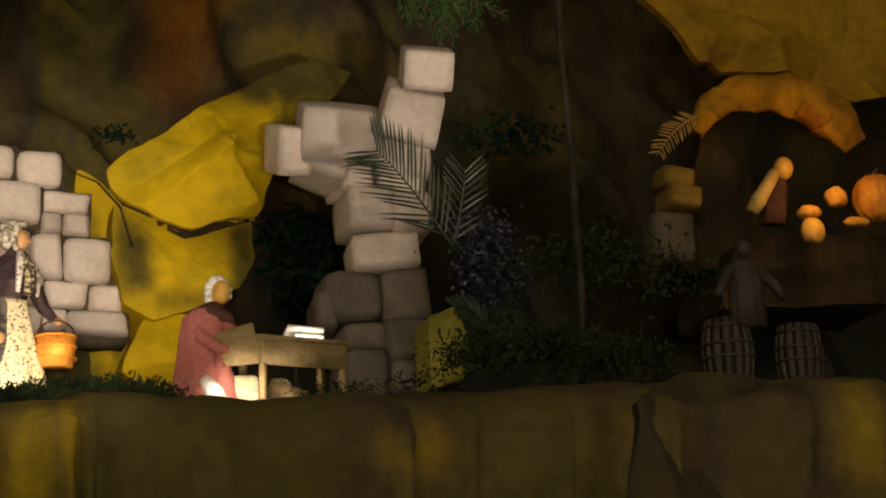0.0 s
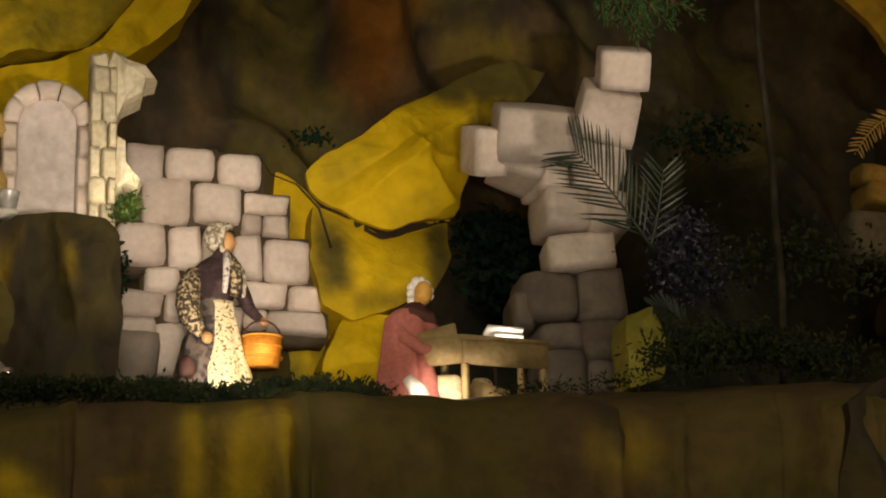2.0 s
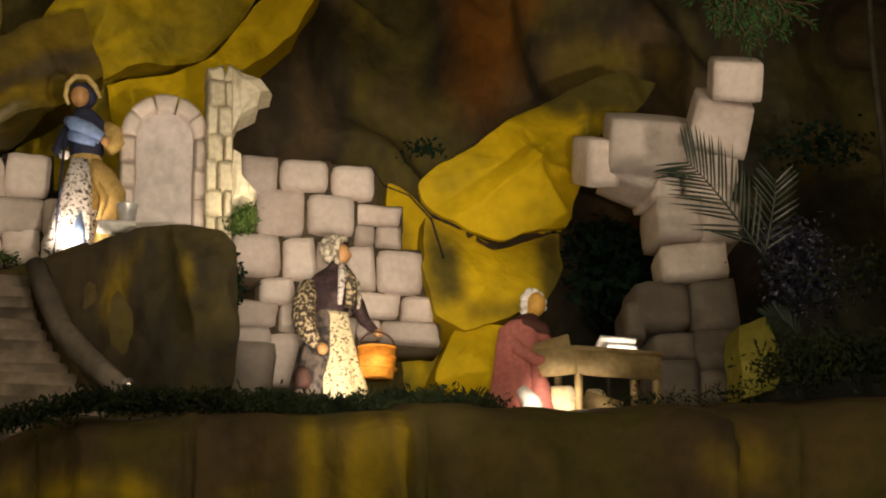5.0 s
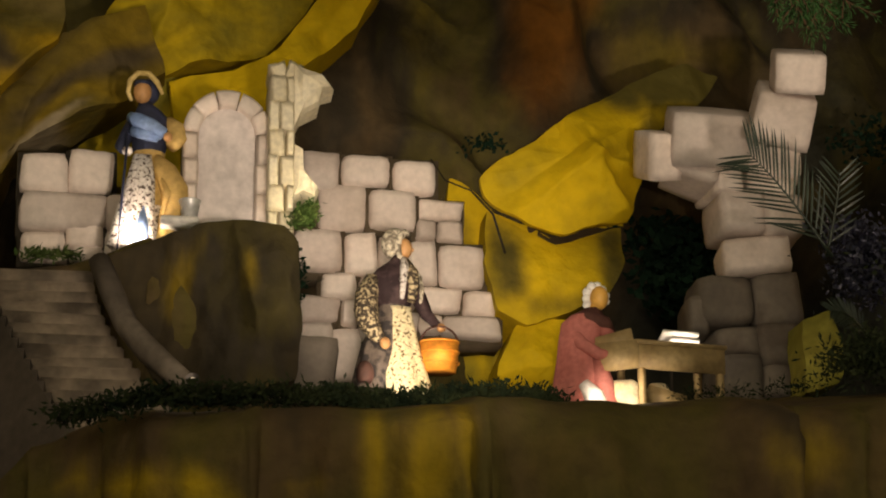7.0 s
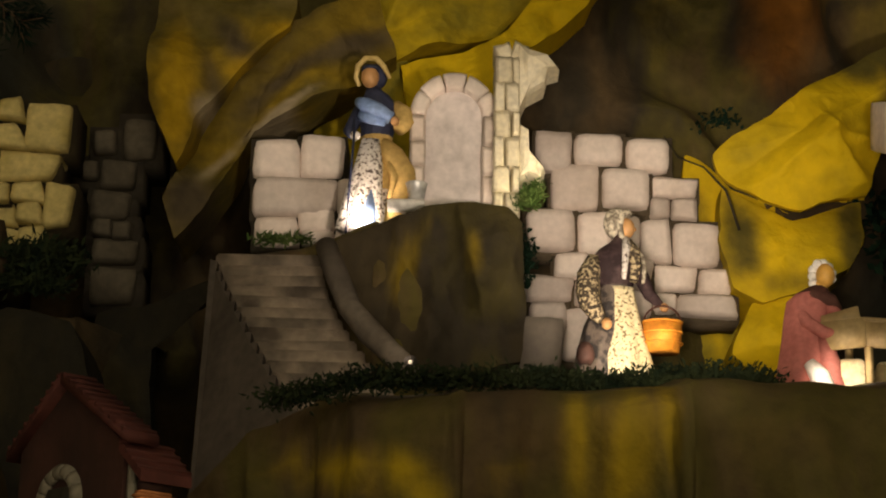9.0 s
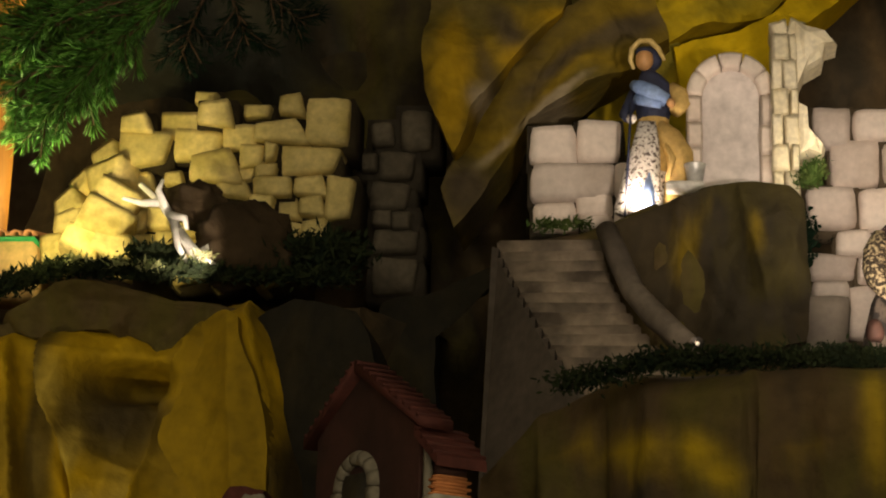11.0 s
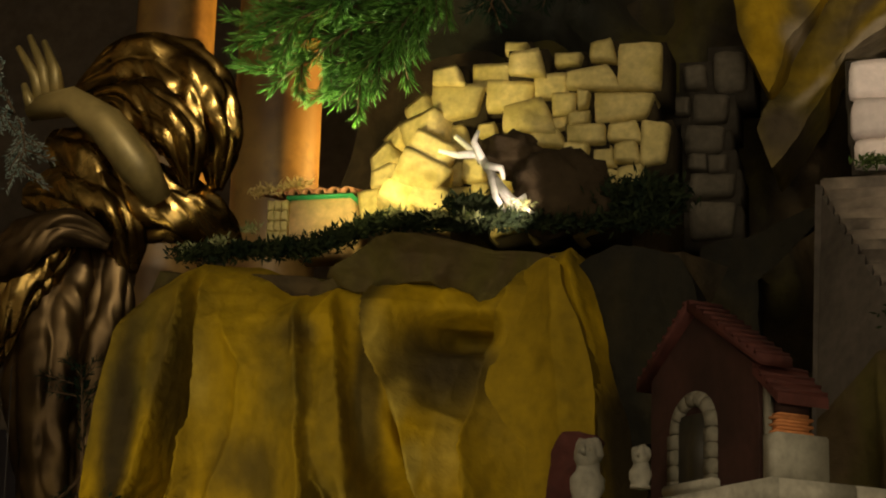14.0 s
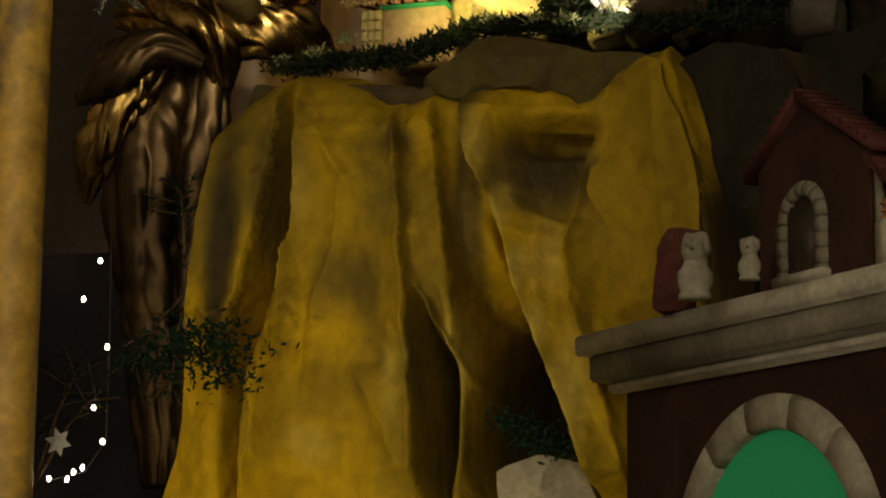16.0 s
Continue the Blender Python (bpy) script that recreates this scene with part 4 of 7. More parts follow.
def cave_arch():
    """A bent band of rock paper, thicker towards one end."""
    line = [(1.625, 2.806), (1.655, 2.856), (1.705, 2.884), (1.775, 2.896), (1.840, 2.889), (1.900, 2.856), (1.940, 2.800)]
    wide = [0.016, 0.027, 0.031, 0.036, 0.043, 0.046, 0.026]
    bm = bmesh.new()
    loops = []
    for i in range(61):
        s = i / 60 * 6
        x, z, w = (float(np.interp(s, range(7), v)) for v in ([p[0] for p in line], [p[1] for p in line], wide))
        ahead = min(5, int(s))
        d = Vector((line[ahead + 1][0] - line[ahead][0], 0, line[ahead + 1][1] - line[ahead][1])).normalized()
        u = Vector((-d.z, 0, d.x))
        loop = []
        for k in range(14):
            b = 2 * math.pi * k / 14
            r = w * (1 + 0.16 * fbm(s * 1.5, k * 0.5, 3))
            loop.append(bm.verts.new(Vector((x, 3.22, z)) + u * r * math.cos(b) + Vector((0, 1, 0)) * (r * 0.6 * math.sin(b) + 0.02 * fbm(s, k * 0.9, 5))))
        loops.append(loop)
    for a, b in zip(loops, loops[1:]):
        for k in range(14):
            bm.faces.new((a[k], a[(k + 1) % 14], b[(k + 1) % 14], b[k]))
    bm.faces.new(loops[0])
    bm.faces.new(loops[-1])
    bmesh.ops.recalc_face_normals(bm, faces=bm.faces[:])
    return tagged(part("cave_arch", bm, rock_rust_ochre), "arched rim of orange ochre rock paper over the cave", "rock", kind="structure")


cave_arch()
crag("rock", [(1.707, 2.614), (1.854, 2.639), (2.037, 2.645), (2.022, 2.519), (1.697, 2.505)], 3.22, 0.03, rock_shaded, CRAG + "dark for the shade in the cave, its floor", 0.2, 45.0)
# ---- walls of hewn stone ----
def core(wall, mat, grow=0.005, back=0.05):
    """The mortar behind and between the stones of a wall."""
    bm = bmesh.new()
    for ob in [o for o in wall.children if o.name.startswith("stone")]:
        (x, y, z), s = ob.matrix_basis.translation, ob.matrix_basis.to_scale()
        box(bm, x - s.x / 2 - grow, x + s.x / 2 + grow, y - s.y * 0.22, y + s.y / 2 + back, z - s.z / 2 - grow, z + s.z / 2 + grow)
    part("mortar", bm, mat, wall)


wall_a = empty("stone_wall", label="ruined wall of pale rounded stone blocks", category="wall")
stones(wall_a, [(0.331, 2.759, 0.067, 0.077), (0.410, 2.762, 0.090, 0.063), (0.497, 2.753, 0.080, 0.069), (0.369, 2.693, 0.087, 0.090), (0.457, 2.690, 0.088, 0.078), (0.543, 2.697, 0.084, 0.039), (0.517, 2.657, 0.038, 0.040), (0.559, 2.657, 0.047, 0.041)], 3.46, 0.09, pale_stone, 1, 2.0, 0.965, 0.01)
stones(wall_a, [(0.326, 2.612, 0.089, 0.080), (0.401, 2.606, 0.059, 0.079), (0.457, 2.608, 0.054, 0.079), (0.510, 2.597, 0.055, 0.079), (0.580, 2.593, 0.086, 0.082), (0.364, 2.547, 0.064, 0.048), (0.450, 2.537, 0.108, 0.059), (0.543, 2.532, 0.078, 0.047), (0.610, 2.525, 0.056, 0.049)], 3.46, 0.09, pale_stone, 2, 2.0, 0.965, 0.01)
stones(wall_a, [(0.322, 2.506, 0.090, 0.050), (0.382, 2.499, 0.029, 0.048), (0.450, 2.480, 0.108, 0.055), (0.524, 2.486, 0.044, 0.037), (0.596, 2.481, 0.108, 0.041), (0.322, 2.458, 0.068, 0.049), (0.373, 2.429, 0.063, 0.098), (0.444, 2.378, 0.097, 0.158)], 3.46, 0.09, pale_stone, 3, 2.0, 0.965, 0.01)
core(wall_a, mortar_pale)
boulder = empty("stone_block", label="rounded grey stone block on the moss", category="stone")
stones(boulder, [(0.268, 2.304, 0.112, 0.103)], 3.05, 0.12, grey_stone, 4)

wall_b = empty("stone_wall", label="low wall of pale stone blocks beside the arch", category="wall")
stones(wall_b, [(-0.138, 2.654, 0.076, 0.068), (-0.064, 2.661, 0.071, 0.073), (-0.105, 2.589, 0.136, 0.063), (-0.006, 2.593, 0.062, 0.065), (-0.133, 2.531, 0.072, 0.048), (-0.068, 2.552, 0.060, 0.046), (-0.065, 2.520, 0.054, 0.028), (-0.005, 2.534, 0.063, 0.053)], 3.23, 0.09, pale_stone, 5)
core(wall_b, mortar)

# the broken gateway: a pillar with an overhanging arm
ruin = empty("stone_ruin", label="broken stone gateway pillar with an overhanging arm", category="ruin")
for ob in stones(ruin, [(1.070, 2.820, 0.080, 0.052)], 3.0, 0.10, pale_stone, 6, 1.0, shape="cut_pale"):
    ob.matrix_basis = pose(*ob.matrix_basis.translation, 30, 2, -8) @ Matrix.Diagonal((0.082, 0.09, 0.066, 1))
for ob in stones(ruin, [(1.062, 2.770, 0.098, 0.098)], 3.05, 0.13, pale_stone, 7, 1.0, shape="cut_pale"):
    ob.matrix_basis = pose(*ob.matrix_basis.translation, 34, 12, -6) @ Matrix.Diagonal((0.098, 0.12, 0.088, 1))
for ob in stones(ruin, [(0.970, 2.770, 0.139, 0.100)], 3.16, 0.16, pale_stone, 8, 1.0, shape="cut_pale"):
    ob.matrix_basis = pose(*ob.matrix_basis.translation, 28, 1, -5) @ Matrix.Diagonal((0.139, 0.12, 0.090, 1))
for ob in stones(ruin, [(0.888, 2.744, 0.058, 0.094)], 3.21, 0.12, pale_stone, 9, 1.0, shape="cut_pale"):
    ob.matrix_basis = pose(*ob.matrix_basis.translation, 24, -4, 4) @ Matrix.Diagonal((0.058, 0.10, 0.082, 1))
for ob in stones(ruin, [(0.950, 2.722, 0.085, 0.050)], 3.23, 0.12, pale_stone, 12, 1.0, shape="cut_pale"):
    ob.matrix_basis = ob.matrix_basis @ pose(0, 0, 0, 0, 20, 0)
stones(ruin, [(1.000, 2.700, 0.052, 0.050), (1.091, 2.736, 0.094, 0.066), (1.085, 2.684, 0.080, 0.060), (1.028, 2.645, 0.082, 0.078), (1.098, 2.635, 0.066, 0.070), (1.060, 2.573, 0.118, 0.064)], 3.24, 0.12, pale_stone, 10, 7.0, 1.0, 0.014, shape="worn_pale")
# lower stones: greyer, and the pillar's shade put into that grey
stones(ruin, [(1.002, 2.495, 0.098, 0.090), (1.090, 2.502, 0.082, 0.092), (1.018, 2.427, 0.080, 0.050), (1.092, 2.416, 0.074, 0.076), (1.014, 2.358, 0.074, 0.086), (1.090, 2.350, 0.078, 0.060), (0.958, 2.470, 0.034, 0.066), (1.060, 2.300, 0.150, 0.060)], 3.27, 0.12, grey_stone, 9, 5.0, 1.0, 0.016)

wall_c = empty("stone_wall", label="ruined wall of yellow hewn blocks, stepped at one end", category="wall")
stones(wall_c, [(-0.843, 2.701, 0.051, 0.036), (-0.771, 2.704, 0.070, 0.051), (-0.707, 2.719, 0.059, 0.045), (-0.640, 2.728, 0.047, 0.024), (-0.828, 2.658, 0.086, 0.062), (-0.739, 2.670, 0.085, 0.056), (-0.667, 2.678, 0.061, 0.046), (-0.707, 2.627, 0.083, 0.056), (-0.643, 2.646, 0.043, 0.040), (-0.652, 2.616, 0.030, 0.027), (-0.673, 2.589, 0.059, 0.028), (-0.834, 2.606, 0.043, 0.035), (-0.828, 2.573, 0.042, 0.035), (-0.832, 2.533, 0.036, 0.044), (-0.795, 2.535, 0.042, 0.041), (-0.824, 2.493, 0.050, 0.041), (-0.783, 2.493, 0.033, 0.043), (-0.775, 2.606, 0.033, 0.025)], 3.24, 0.08, yellow_stone, 10, 3.5, 0.97, 0.016)
stones(wall_c, [(-0.730, 2.754, 0.039, 0.022), (-0.597, 2.685, 0.087, 0.040), (-0.610, 2.648, 0.020, 0.032), (-0.546, 2.636, 0.097, 0.051), (-0.619, 2.619, 0.037, 0.028), (-0.604, 2.588, 0.067, 0.035), (-0.542, 2.591, 0.056, 0.035), (-0.620, 2.556, 0.043, 0.031), (-0.578, 2.555, 0.041, 0.035)], 3.24, 0.08, yellow_stone, 11, 2.5, 0.96, 0.014)
stones(wall_c, [(-0.536, 2.555, 0.043, 0.037), (-0.734, 2.542, 0.056, 0.074), (-0.529, 2.515, 0.049, 0.042), (-0.737, 2.466, 0.065, 0.078), (-0.667, 2.484, 0.076, 0.118), (-0.591, 2.480, 0.075, 0.118), (-0.491, 2.570, 0.047, 0.076), (-0.515, 2.702, 0.076, 0.084), (-0.578, 2.731, 0.042, 0.038)], 3.24, 0.08, yellow_stone, 16, 2.5, 0.96, 0.014)
core(wall_c, mortar_ochre)
# slabs of the fallen end, leaning on one another
for (x, z, w, h, turn), y in zip([(-0.880, 2.640, 0.050, 0.046, -28), (-0.873, 2.602, 0.076, 0.050, -24), (-0.918, 2.592, 0.030, 0.042, -40), (-0.933, 2.552, 0.052, 0.046, -22), (-0.868, 2.552, 0.088, 0.052, 24), (-0.930, 2.516, 0.060, 0.046, -10), (-0.876, 2.510, 0.094, 0.060, 20), (-0.956, 2.474, 0.042, 0.046, -14), (-0.912, 2.476, 0.064, 0.044, 22), (-0.858, 2.463, 0.075, 0.044, 14)], (3.23, 3.21, 3.23, 3.21, 3.18, 3.20, 3.16, 3.20, 3.15, 3.16)):
    for ob in stones(wall_c, [(x, z, w, h)], y, 0.085, yellow_stone, int(-x * 1000), 3.0, 0.92, 0.0):
        ob.matrix_basis = ob.matrix_basis @ pose(0, 0, 0, -6, turn, turn * 0.8)
wall_d = empty("stone_wall", label="dim wall of small round stones, shade put into their colour", category="wall")
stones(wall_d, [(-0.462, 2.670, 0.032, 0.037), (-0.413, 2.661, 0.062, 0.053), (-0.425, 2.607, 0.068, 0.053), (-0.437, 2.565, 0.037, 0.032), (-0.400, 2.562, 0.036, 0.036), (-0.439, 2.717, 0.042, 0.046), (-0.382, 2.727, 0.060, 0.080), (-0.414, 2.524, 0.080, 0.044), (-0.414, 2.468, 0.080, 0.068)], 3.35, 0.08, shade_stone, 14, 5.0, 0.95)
core(wall_d, mortar, 0.01)


# ---- arch with a closed door, and broken tower ----
def wedge_ring(bm, cx, cz, r0, r1, a0, a1, y0, y1, gap=0.012, n=5, flat=1.0):
    """A voussoir between two radii and two angles."""
    g = gap / r1
    rows = []
    for i in range(n + 1):
        a = a0 + g + (a1 - a0 - 2 * g) * i / n
        rows.append([bm.verts.new((cx + r * math.cos(a), y, cz + flat * r * math.sin(a))) for r, y in ((r0, y0 + 0.004), (r0 + 0.004, y0), (r1 - 0.006, y0), (r1, y0 + 0.006), (r1, y1), (r0, y1))])
    for p, q in zip(rows, rows[1:]):
        for k in range(6):
            bm.faces.new((p[k], p[(k + 1) % 6], q[(k + 1) % 6], q[k]))
    bm.faces.new(rows[0])
    bm.faces.new(rows[-1])
    bmesh.ops.recalc_face_normals(bm, faces=bm.faces[:])


def stone_arch():
    top = empty("stone_arch", label="pale stone arch with a plain closed door", category="arch")
    (x0, z0), (x1, _), (_, z1) = (0.081, 2.548), (0.223, 2.553), (0.146, 2.781)
    cx, r1 = (x0 + x1) / 2, (x1 - x0) / 2
    r0 = r1 * 0.64
    zs = z1 - r1 * 1.05
    for a, b in zip((0, 36, 72, 108, 144), (36, 72, 108, 144, 180)):
        bm = bmesh.new()
        wedge_ring(bm, cx, zs, r0, r1, radians(a), radians(b), 3.15, 3.25, 0.0022, 6, 1.05)
        part("stone", bm, pale_stone, top)
    rng = random.Random(4)
    for side in (-1, 1):
        z = zs
        for k in range(4):
            h = (zs - z0 + 0.03) / 4 * rng.uniform(0.88, 1.1)
            ob = new("stone", rng.choice(BLOCKS["hewn_pale"]))
            ob.parent = top
            ob.matrix_basis = pose(cx + side * (r0 + r1) / 2, 3.2, z - h / 2, 0, rng.uniform(-1, 1), rng.uniform(-2, 2)) @ Matrix.Diagonal((r1 - r0, 0.1, h * 1.01, 1))
            z -= h
    bm = bmesh.new()
    outline = [(cx - r0, z0 - 0.03)] + [(cx + r0 * math.cos(radians(a)), zs + 1.05 * r0 * math.sin(radians(a))) for a in range(180, -1, -10)] + [(cx + r0, z0 - 0.03)]
    front = [bm.verts.new((x, 3.172, z)) for x, z in outline]
    rear = [bm.verts.new((x, 3.2, z)) for x, z in outline]
    bm.faces.new(front)
    bm.faces.new(rear[::-1])
    for i in range(len(front)):
        bm.faces.new((front[i], rear[i], rear[(i + 1) % len(rear)], front[(i + 1) % len(front)]))
    bmesh.ops.recalc_face_normals(bm, faces=bm.faces[:])
    door = part("door", bm, plaster, top, "plain pale closed door panel")
    for poly in door.data.polygons:
        poly.use_smooth = False


stone_arch()


def broken_tower():
    """A leaning shaft of masonry, broken off slantwise at its right side."""
    top = empty("stone_tower", label="broken leaning stone shaft lit pale yellow", category="ruin")
    rng = random.Random(9)
    levels = [2.520, 2.567, 2.610, 2.660, 2.704, 2.752, 2.795]
    for k, (za, zb) in enumerate(zip(levels, levels[1:])):
        split = 0.238 + (0.005 if k % 2 else -0.004)
        for xa, xb in ((0.217, split), (split, 0.257 - 0.002 * (k % 2))):
            ob = new("stone", rng.choice(BLOCKS["hewn_cream"]))
            ob.parent = top
            ob.matrix_basis = pose((xa + xb) / 2, 3.165 + rng.uniform(-0.002, 0.002), (za + zb) / 2, 0, rng.uniform(-1.5, 1.5), rng.uniform(-3, 3)) @ Matrix.Diagonal(((xb - xa) * 1.06, 0.1, (zb - za) * 1.05, 1))
    for x, z, w, h, turn in ((0.232, 2.803, 0.026, 0.034, -24), (0.253, 2.803, 0.024, 0.036, 18)):
        ob = new("stone", rng.choice(BLOCKS["hewn_cream"]))
        ob.parent = top
        ob.matrix_basis = pose(x, 3.165, z, 0, turn, 0) @ Matrix.Diagonal((w, 0.09, h, 1))
    # splinters of the broken side
    for shard in ([(0.250, 2.822), (0.268, 2.817), (0.302, 2.802), (0.320, 2.782), (0.302, 2.776), (0.297, 2.754), (0.268, 2.738), (0.252, 2.700)], [(0.256, 2.690), (0.270, 2.679), (0.272, 2.639), (0.298, 2.607), (0.293, 2.590), (0.272, 2.600), (0.256, 2.590), (0.254, 2.640)]):
        bm = bmesh.new()
        mx, mz = sum(p[0] for p in shard) / 8, sum(p[1] for p in shard) / 8
        rows = [[bm.verts.new((mx + (x - mx) * k, y + 0.012 * fbm(x * 40, z * 40, k), mz + (z - mz) * k)) for x, z in shard] for k, y in ((0.45, 3.112), (0.85, 3.118), (1.0, 3.135), (1.0, 3.19))]
        for p, q in zip(rows, rows[1:]):
            for i in range(8):
                bm.faces.new((p[i], p[(i + 1) % 8], q[(i + 1) % 8], q[i]))
        bm.faces.new(rows[0])
        bm.faces.new(rows[-1])
        bmesh.ops.recalc_face_normals(bm, faces=bm.faces[:])
        ob = part("splinter", bm, cream_stone, top)
        for p in ob.data.polygons:
            p.use_smooth = False


broken_tower()


# ---- stairs up to the terrace ----
def stairs():
    top = empty("stone_stairs", label="worn grey stone stairs with a sloping side wall", category="stairs")
    (xa, za), (xb, zb) = (-0.207, 2.426), (-0.056, 2.134)
    (xr, zr) = (-0.046, 2.446)
    n = 15
    for i in range(n):
        f = i / n
        x0 = xa + (xb - xa) * f**1.15
        x1 = xr + 0.17 * f**1.6
        z = za - (za - zb) * f
        y = 3.05 - 0.24 * f
        bm = bmesh.new()
        box(bm, x0, x1, y, y + 0.3, z - (za - zb) / n * 1.6, z + 0.012 * (1 - f), 0.003)
        for v in bm.verts:
            v.co += Vector((0, 0, 0.003)) * fbm(v.co.x * 30, v.co.y * 30, i)
        part("step", bm, step_stone, top)
    bm = bmesh.new()
    # the wall under the stairs
    pts = [(xa - 0.005, za - 0.005)]
    for i in range(n):
        f = (i + 1) / n
        pts += [(xa + (xb - xa) * f**1.15, za - (za - zb) * i / n - 0.01), (xa + (xb - xa) * f**1.15, za - (za - zb) * f - 0.01)]
    pts += [(xb, 1.6), (xa - 0.005, 1.6)]
    f = [bm.verts.new((x, 3.03 - 0.25 * min(1, max(0, (za - z) / (za - zb))) - 0.004, z)) for x, z in pts]
    b = [bm.verts.new((x, 3.25, z)) for x, z in pts]
    bm.faces.new(f)
    bm.faces.new(b[::-1])
    for i in range(len(f)):
        bm.faces.new((f[i], b[i], b[(i + 1) % len(b)], f[(i + 1) % len(f)]))
    bmesh.ops.recalc_face_normals(bm, faces=bm.faces[:])
    ob = part("side_wall", bm, side_stone, top, "grey side wall, its shade put in as dark colour")
    for p in ob.data.polygons:
        p.use_smooth = False
    # sloping parapet
    bm = bmesh.new()
    tube(bm, [(-0.037, 2.990, 2.437), (-0.017, 2.950, 2.377), (0.007, 2.910, 2.320), (0.038, 2.860, 2.270), (0.072, 2.810, 2.231), (0.095, 2.780, 2.206), (0.105, 2.770, 2.180)], [0.017, 0.017, 0.018, 0.019, 0.017, 0.013, 0.010], 0, 12)
    for v in bm.verts:
        v.co += Vector((0.004, 0.012, 0.004)) * fbm(v.co.x * 25, v.co.y * 25, v.co.z * 25)
    part("parapet", bm, parapet_stone, top, "worn sloping parapet")


stairs()
# ---- figures ----
def ball(bm, c, r, mat=0, seg=14):
    made = bmesh.ops.create_uvsphere(bm, u_segments=seg, v_segments=seg // 2 + 3, radius=1.0, matrix=Matrix.LocRotScale(c, None, r))
    for f in {f for v in made["verts"] for f in v.link_faces}:
        f.material_index = mat


def robe(bm, rings, n=40, folds=9, depth=0.06, seed=0.0):
    """Rings of (z, half width, half depth, shift x, shift y, material) from the hem up."""
    loops = []
    for z, rx, ry, sx, sy, m in rings:
        loop = []
        for k in range(n):
            a = 2 * math.pi * k / n
            w = depth * max(0, 1 - z * 1.5) + 0.012
            r = 1 + w * math.sin(folds * a + 2 * z + seed) + 0.4 * w * math.sin(2.3 * folds * a + seed * 2)
            loop.append(bm.verts.new((sx + rx * r * math.cos(a), sy + ry * r * math.sin(a), z)))
        loops.append(loop)
    for i, (p, q) in enumerate(zip(loops, loops[1:])):
        for k in range(n):
            f = bm.faces.new((p[k], p[(k + 1) % n], q[(k + 1) % n], q[k]))
            f.material_index = rings[i][5]
    bm.faces.new(loops[0][::-1]).material_index = rings[0][5]
    bm.faces.new(loops[-1]).material_index = rings[-1][5]


def statue(name, base, height, turn, build, mats, label):
    bm = bmesh.new()
    build(bm)
    bmesh.ops.recalc_face_normals(bm, faces=bm.faces[:])
    ob = part(name, bm, mats)
    ob.matrix_basis = pose(*base, 0, 0, turn) @ Matrix.Diagonal((height, height, height, 1))
    return tagged(ob, label, "figurine", "crib figures")


